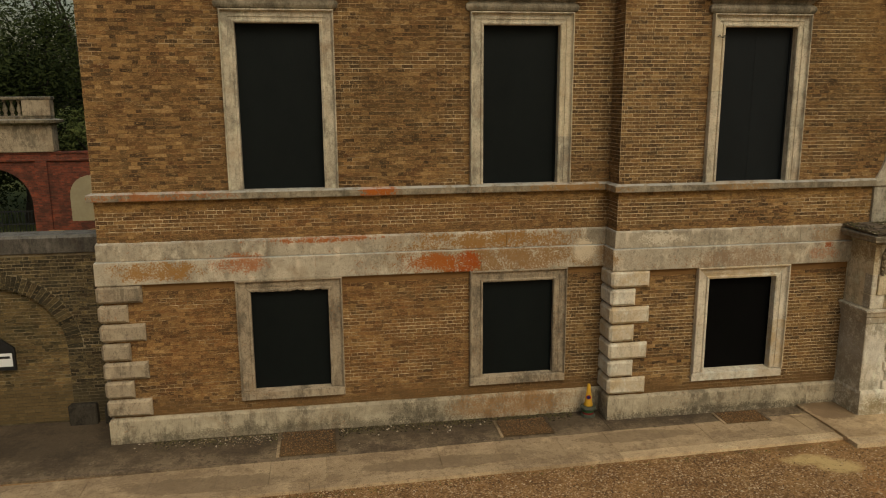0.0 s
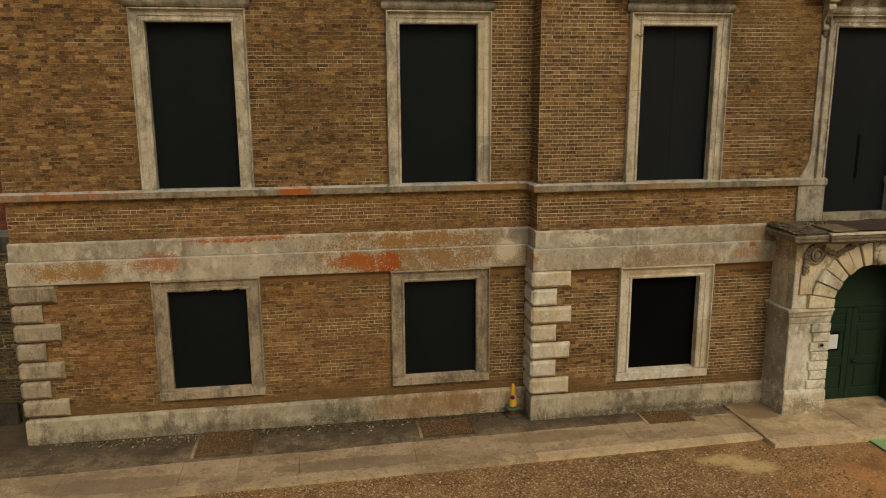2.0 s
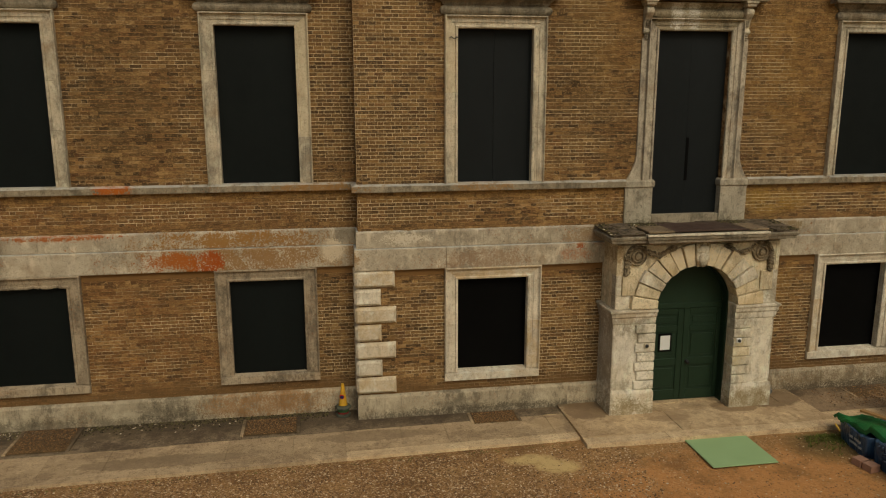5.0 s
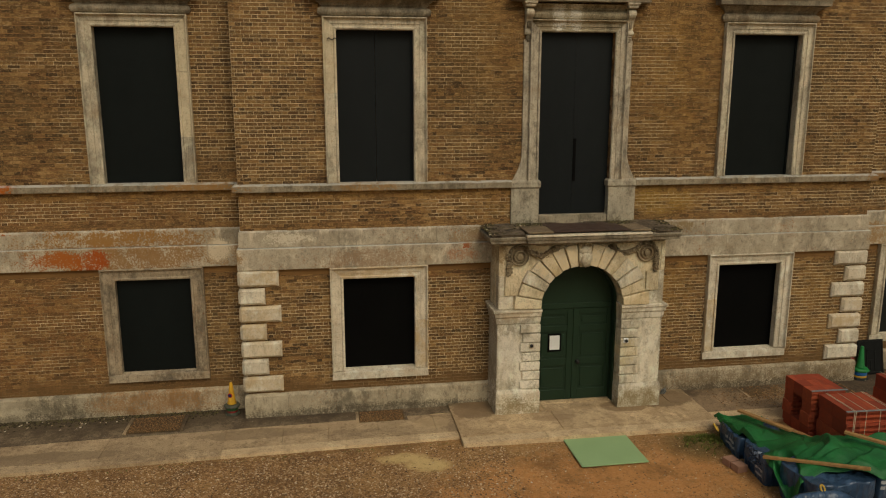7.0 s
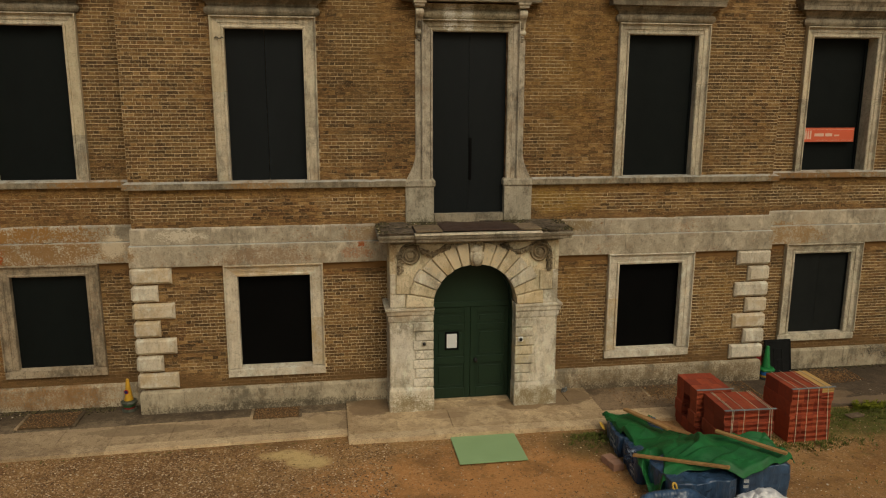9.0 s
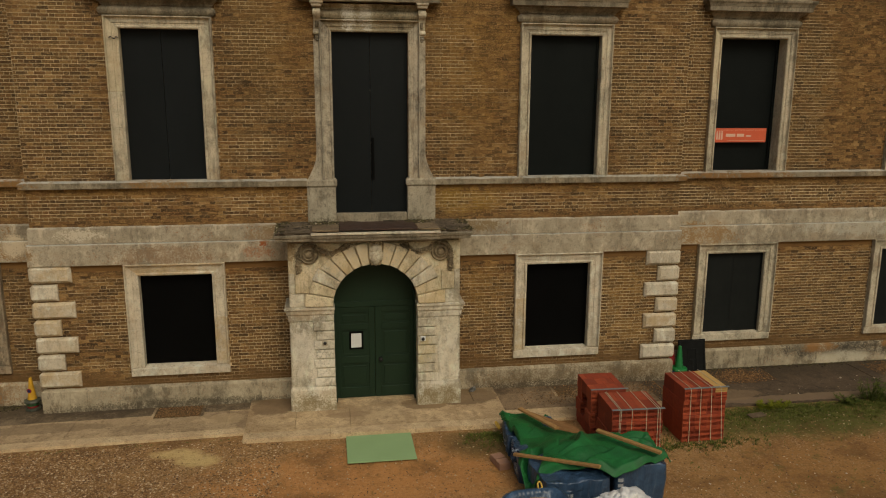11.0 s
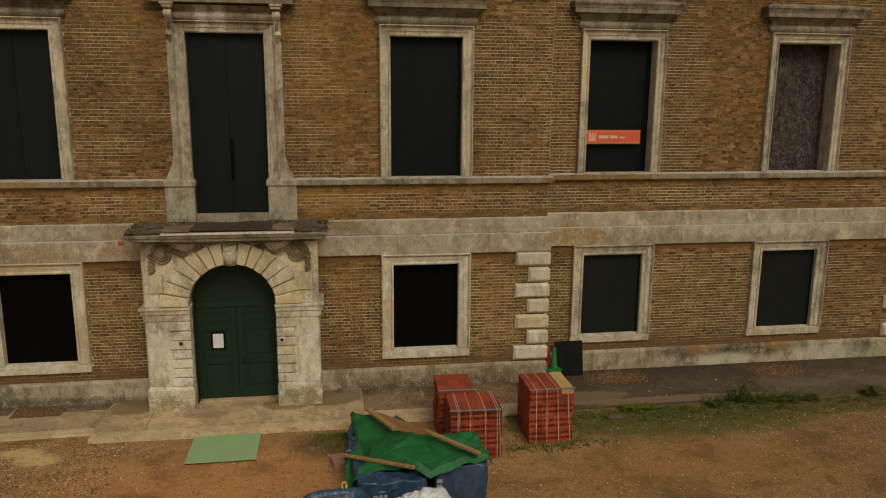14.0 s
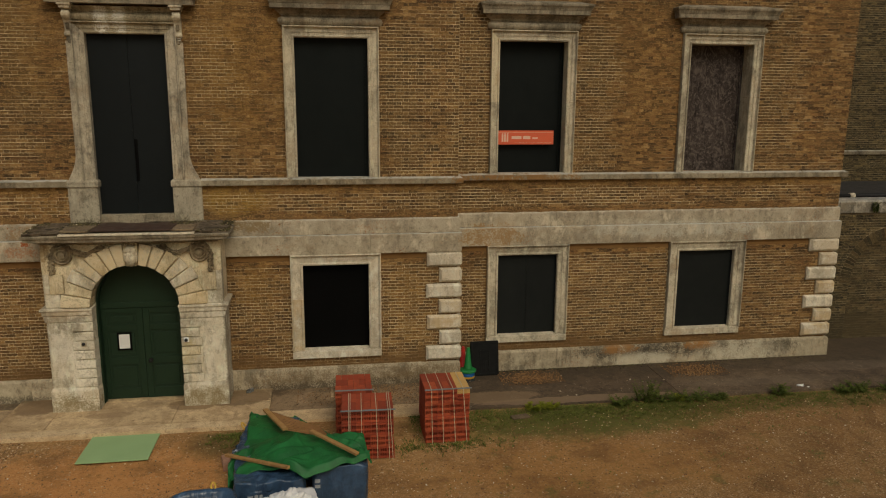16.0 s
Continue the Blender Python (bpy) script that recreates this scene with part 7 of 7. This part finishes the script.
def gateway():
    y, gx = GATE_Y, -14.9
    holes = [(gx - 1.75, gx + 1.75, -0.3, 3.45)]
    g = wall_body("wall_gateway", "dark red brick gateway wall with arched gate and niche", gx - 7, -4.5, y, -0.3, 4.1, holes, RED, 0.5)
    n = 16
    bm = bmesh.new()
    top = 3.45
    arc = [(gx - 1.75 * math.cos(math.pi * i / n), 1.75 + 1.7 * math.sin(math.pi * i / n)) for i in range(n + 1)]
    rows = [[bm.verts.new((x, yy, z)) for x, z in line] for line, yy in ((arc, y + 0.003), ([(x, top) for x, _ in arc], y + 0.003), (arc, y + 0.497))]
    for i in range(n):
        bm.faces.new((rows[0][i], rows[0][i + 1], rows[1][i + 1], rows[1][i])), bm.faces.new((rows[0][i], rows[2][i], rows[2][i + 1], rows[0][i + 1]))
    part("arch_fill", bm, RED, g)
    for x in (gx + 2.3, gx - 2.3):
        part("pilaster", boxed(x - 0.25, x + 0.25, y - 0.12, y, -0.3, 3.75, bevel=0.01), RED, g)
    part("brick_cornice", moulding(gx - 6.9, -4.6, y, y + 0.5, ((0.02, 3.7), (0.1, 3.75), (0.1, 3.82), (0.03, 3.83), (0.03, 4.06), (0.08, 4.08), (0.08, 4.15), (0, 4.16))), RED, g)
    nx, r = -10.55, 0.95
    loop = [(nx - r, 0.9), (nx - r, 2.1)] + [(nx - r * math.cos(math.pi * i / 14), 2.1 + r * math.sin(math.pi * i / 14)) for i in range(1, 14)] + [(nx + r, 2.1), (nx + r, 0.9)]
    part("niche", rings(bmesh.new(), [[(x, y - 0.02, z) for x, z in loop], [(x, y + 0.02, z) for x, z in loop]]), plain_material("cream_render", (0.32, 0.27, 0.16), (0.26, 0.21, 0.125), 2, 0.9), g, "cream rendered blind niche")
    attic = thing("stone_attic", "stone attic with balustrade on the gateway", "balustrade")
    x0, x1 = gx - 4.4, -11.95
    part("block", boxed(x0, x1, y - 0.15, y + 0.6, 4.16, 5.38, bevel=0.02), WING_STONE, attic)
    part("cornice", moulding(x0, x1, y - 0.15, y + 0.6, ((0, 5.38), (0.06, 5.4), (0.12, 5.46), (0.32, 5.5), (0.34, 5.62), (0, 5.66))), SOOTY, attic)
    part("base_rail", boxed(x0, x1, y - 0.05, y + 0.4, 5.66, 5.8, bevel=0.01), SOOTY, attic)
    part("pedestal", boxed(x1 - 1.2, x1, y - 0.1, y + 0.45, 5.8, 6.52, bevel=0.015), WING_STONE, attic)
    part("top_rail", boxed(x0, x1 + 0.05, y - 0.13, y + 0.48, 6.52, 6.66, bevel=0.02), SOOTY, attic)
    bx = x1 - 1.2 - 0.2
    while bx > x0 + 0.2:
        bm = bmesh.new()
        turned(bm, [(0.09, 5.8), (0.09, 5.87), (0.05, 5.9), (0.11, 6.05), (0.1, 6.15), (0.045, 6.35), (0.06, 6.42), (0.09, 6.46), (0.09, 6.52)], bx, y + 0.17, 12)
        part("baluster", bm, SOOTY, attic, smooth=True)
        bx -= 0.3
    gate = thing("iron_gate", "black wrought iron gate in the brick archway", "gate")
    for i in range(24):
        x = gx - 1.68 + 3.36 * i / 23
        bm = bmesh.new()
        h = 1.75 + 1.6 * math.sqrt(max(0, 1 - ((x - gx) / 1.75) ** 2)) if i in (0, 11, 12, 23) else 1.45
        rod(bm, (x, y + 0.25, -0.05), (x, y + 0.25, h), 0.022, n=6)
        part("bar", bm, IRON, gate)
    for z in (0.15, 0.75, 1.35):
        part("rail", boxed(gx - 1.74, gx + 1.74, y + 0.22, y + 0.28, z, z + 0.06), IRON, gate)
    part("lock_plate", boxed(gx - 0.2, gx + 0.2, y + 0.2, y + 0.3, 0.68, 0.88, bevel=0.01), IRON, gate)


gateway()


def tree(label, x, y, tall, wide, leaves, seed, material, low=0.25):
    rng = random.Random(seed)
    t = thing("tree", label, "tree", "trees behind the gateway", at=(x, y, -0.2))
    bm = bmesh.new()
    clumps = []
    trunk = [Vector((0.3 * math.sin(i), 0.2 * math.cos(i * 1.3), tall * 0.16 * i)) for i in range(5)]
    for i in range(4):
        rod(bm, trunk[i], trunk[i + 1], 0.42 - 0.08 * i, 0.34 - 0.08 * i, 9)
    for i in range(26):
        base = trunk[rng.randint(1, 3)].lerp(trunk[4], rng.random())
        a = rng.uniform(0, 6.28)
        h = tall * rng.uniform(low, 1.0)
        reach = wide * math.sqrt(max(0.05, 1 - ((h / tall - 0.55) / 0.55) ** 2)) * rng.uniform(0.45, 1.0)
        tip = Vector((reach * math.cos(a), reach * math.sin(a), h))
        mid = base.lerp(tip, 0.5) + Vector((0, 0, rng.uniform(-0.2, 0.9)))
        rod(bm, base, mid, 0.12, 0.07, 6), rod(bm, mid, tip, 0.07, 0.02, 6)
        clumps += [(tip, wide * rng.uniform(0.22, 0.4)), (mid, wide * rng.uniform(0.15, 0.3))]
    part("trunk", bm, plain_material("dark_bark", (0.05, 0.04, 0.03), (0.03, 0.025, 0.018), 6, 0.95, 20, 0.02), t)
    verts, faces = [], []
    for _ in range(leaves):
        c, r = rng.choice(clumps)
        d = Vector((rng.gauss(0, 1), rng.gauss(0, 1), rng.gauss(0, 0.75))) * r * 0.55
        p = c + d
        u = Vector((rng.gauss(0, 1), rng.gauss(0, 1), rng.gauss(0, 0.6))).normalized()
        v = u.orthogonal().normalized()
        s = rng.uniform(0.06, 0.15)
        b0 = len(verts)
        verts += [p - u * s, p + v * s * 0.45, p + u * s, p - v * s * 0.45]
        faces.append((b0, b0 + 1, b0 + 2, b0 + 3))
    ob = new("crown", mesh_of("crown", verts, faces, material))
    ob.parent = t


LEAVES = leaf_material("dark_tree_leaves", (0.013, 0.02, 0.006), (0.036, 0.046, 0.012))
HEDGE = leaf_material("shrub_leaves", (0.03, 0.042, 0.012), (0.09, 0.105, 0.03))
tree("dense dark green broadleaf tree behind the gateway", -15.5, 43.0, 10.8, 5.4, 34000, 81, LEAVES, 0.12)
tree("dense dark green broadleaf tree behind the gateway", -11.0, 47.0, 10.6, 5.0, 30000, 82, LEAVES, 0.1)
tree("dense dark green broadleaf tree behind the gateway", -22.0, 50.0, 12.5, 6.5, 24000, 83, LEAVES, 0.15)
tree("tall thin-crowned tree against the sky", -18.0, 62.0, 19.0, 8.5, 6000, 84, LEAVES, 0.3)
tree("low leafy shrub beside the stone attic", -10.6, 40.0, 6.2, 2.0, 9000, 85, HEDGE, 0.15)

# ---------------------------------------------------------------- bricks, last
for n, (wall, x0, x1, face, holes) in enumerate(WALLS):
    gaps = [(h[0] - 0.02, h[1] + 0.02, h[2] - 0.02, h[3] + 0.02) for h in holes] + [(x0 - 1, x1 + 1, -1, 0.47), (x0 - 1, x1 + 1, 3.18, 3.94)]
    if face == MID:
        gaps += [(x0 - 1, 11.5, 4.76, 4.88), (14.3, x1 + 1, 4.76, 4.88), (AXIS - 1.7, AXIS + 1.7, 0, 3.9), (AXIS - 1.3, AXIS + 1.36, 4.0, 4.88), (AXIS - 1.05, AXIS + 1.1, 4.8, 8.3)]
    else:
        gaps += [(x0 - 1, x1 + 1, 4.76, 4.88)]
    lo, hi = ((-3.9, 2.6), (8.0, 11.6), (20.2, 26.5))[n]
    lay_bricks(wall, x0 + 0.002, x1 - 0.002, face, 0.4, TOP - 0.05, gaps, BRICK, lambda x, z, lo=lo, hi=hi: lo < x < hi and 3.98 < z < 4.7, 101 + n)
# returns of the projecting middle and the outer corners
for wall, y0, y1, face, side in ((WALLS[1][0], MID + 0.002, WING, MID_L, -1), (WALLS[1][0], MID + 0.002, WING, MID_R, 1), (WALLS[0][0], WING + 0.002, WING + 0.45, LEFT, -1), (WALLS[2][0], WING + 0.002, WING + 0.45, RIGHT, 1)):
    lay_bricks(wall, y0, y1, face, 0.4, TOP - 0.05, [(y0 - 1, y1 + 1, -1, 0.47), (y0 - 1, y1 + 1, 3.18, 3.94), (y0 - 1, y1 + 1, 4.76, 4.88)], BRICK, None, 120 + int(face), side)


def arch_gaps(ax, r, spring, outside):
    def spans(z):
        if z < spring:
            h = r
        else:
            h = math.sqrt(max(0.0, r * r - (z - spring) ** 2))
        if outside:
            return [(-99, ax - h), (ax + h, 99)] if h > 0.05 else [(-99, 99)]
        k = h if z < spring else (math.sqrt((r + 0.31) ** 2 - (z - spring) ** 2) if z - spring < r + 0.31 else 0)
        return [(ax - k, ax + k)] if k > 0 else []
    return spans


for (wall, ax, r, spring), x0, x1, seed in ((left_screen, -9.0, LEFT - 0.01, 131), (right_screen, RIGHT + 0.01, 38.0, 133)):
    near = (lambda x, z: -5.2 < x < -4.0 and 0.4 < z < 3.4) if ax < 0 else (lambda x, z: 30.0 < x < 31.4 and 0.4 < z < 3.4)
    lay_bricks(wall, x0, x1, YARD, 0.0, 3.58, arch_gaps(ax, r, spring, False), BRICK_DARK, near, seed)
    lay_bricks(wall, x0, x1, YARD + 0.12, 0.0, 3.4, arch_gaps(ax, r, spring, True), BRICK_BUFF if ax < 0 else BRICK_MURK, None, seed + 1)
lay_bricks(back_wall, RIGHT + 0.01, 42.0, 20.0, 3.9, 10.4, [(0, 99, 4.82, 4.99)], BRICK_DARK, None, 140)
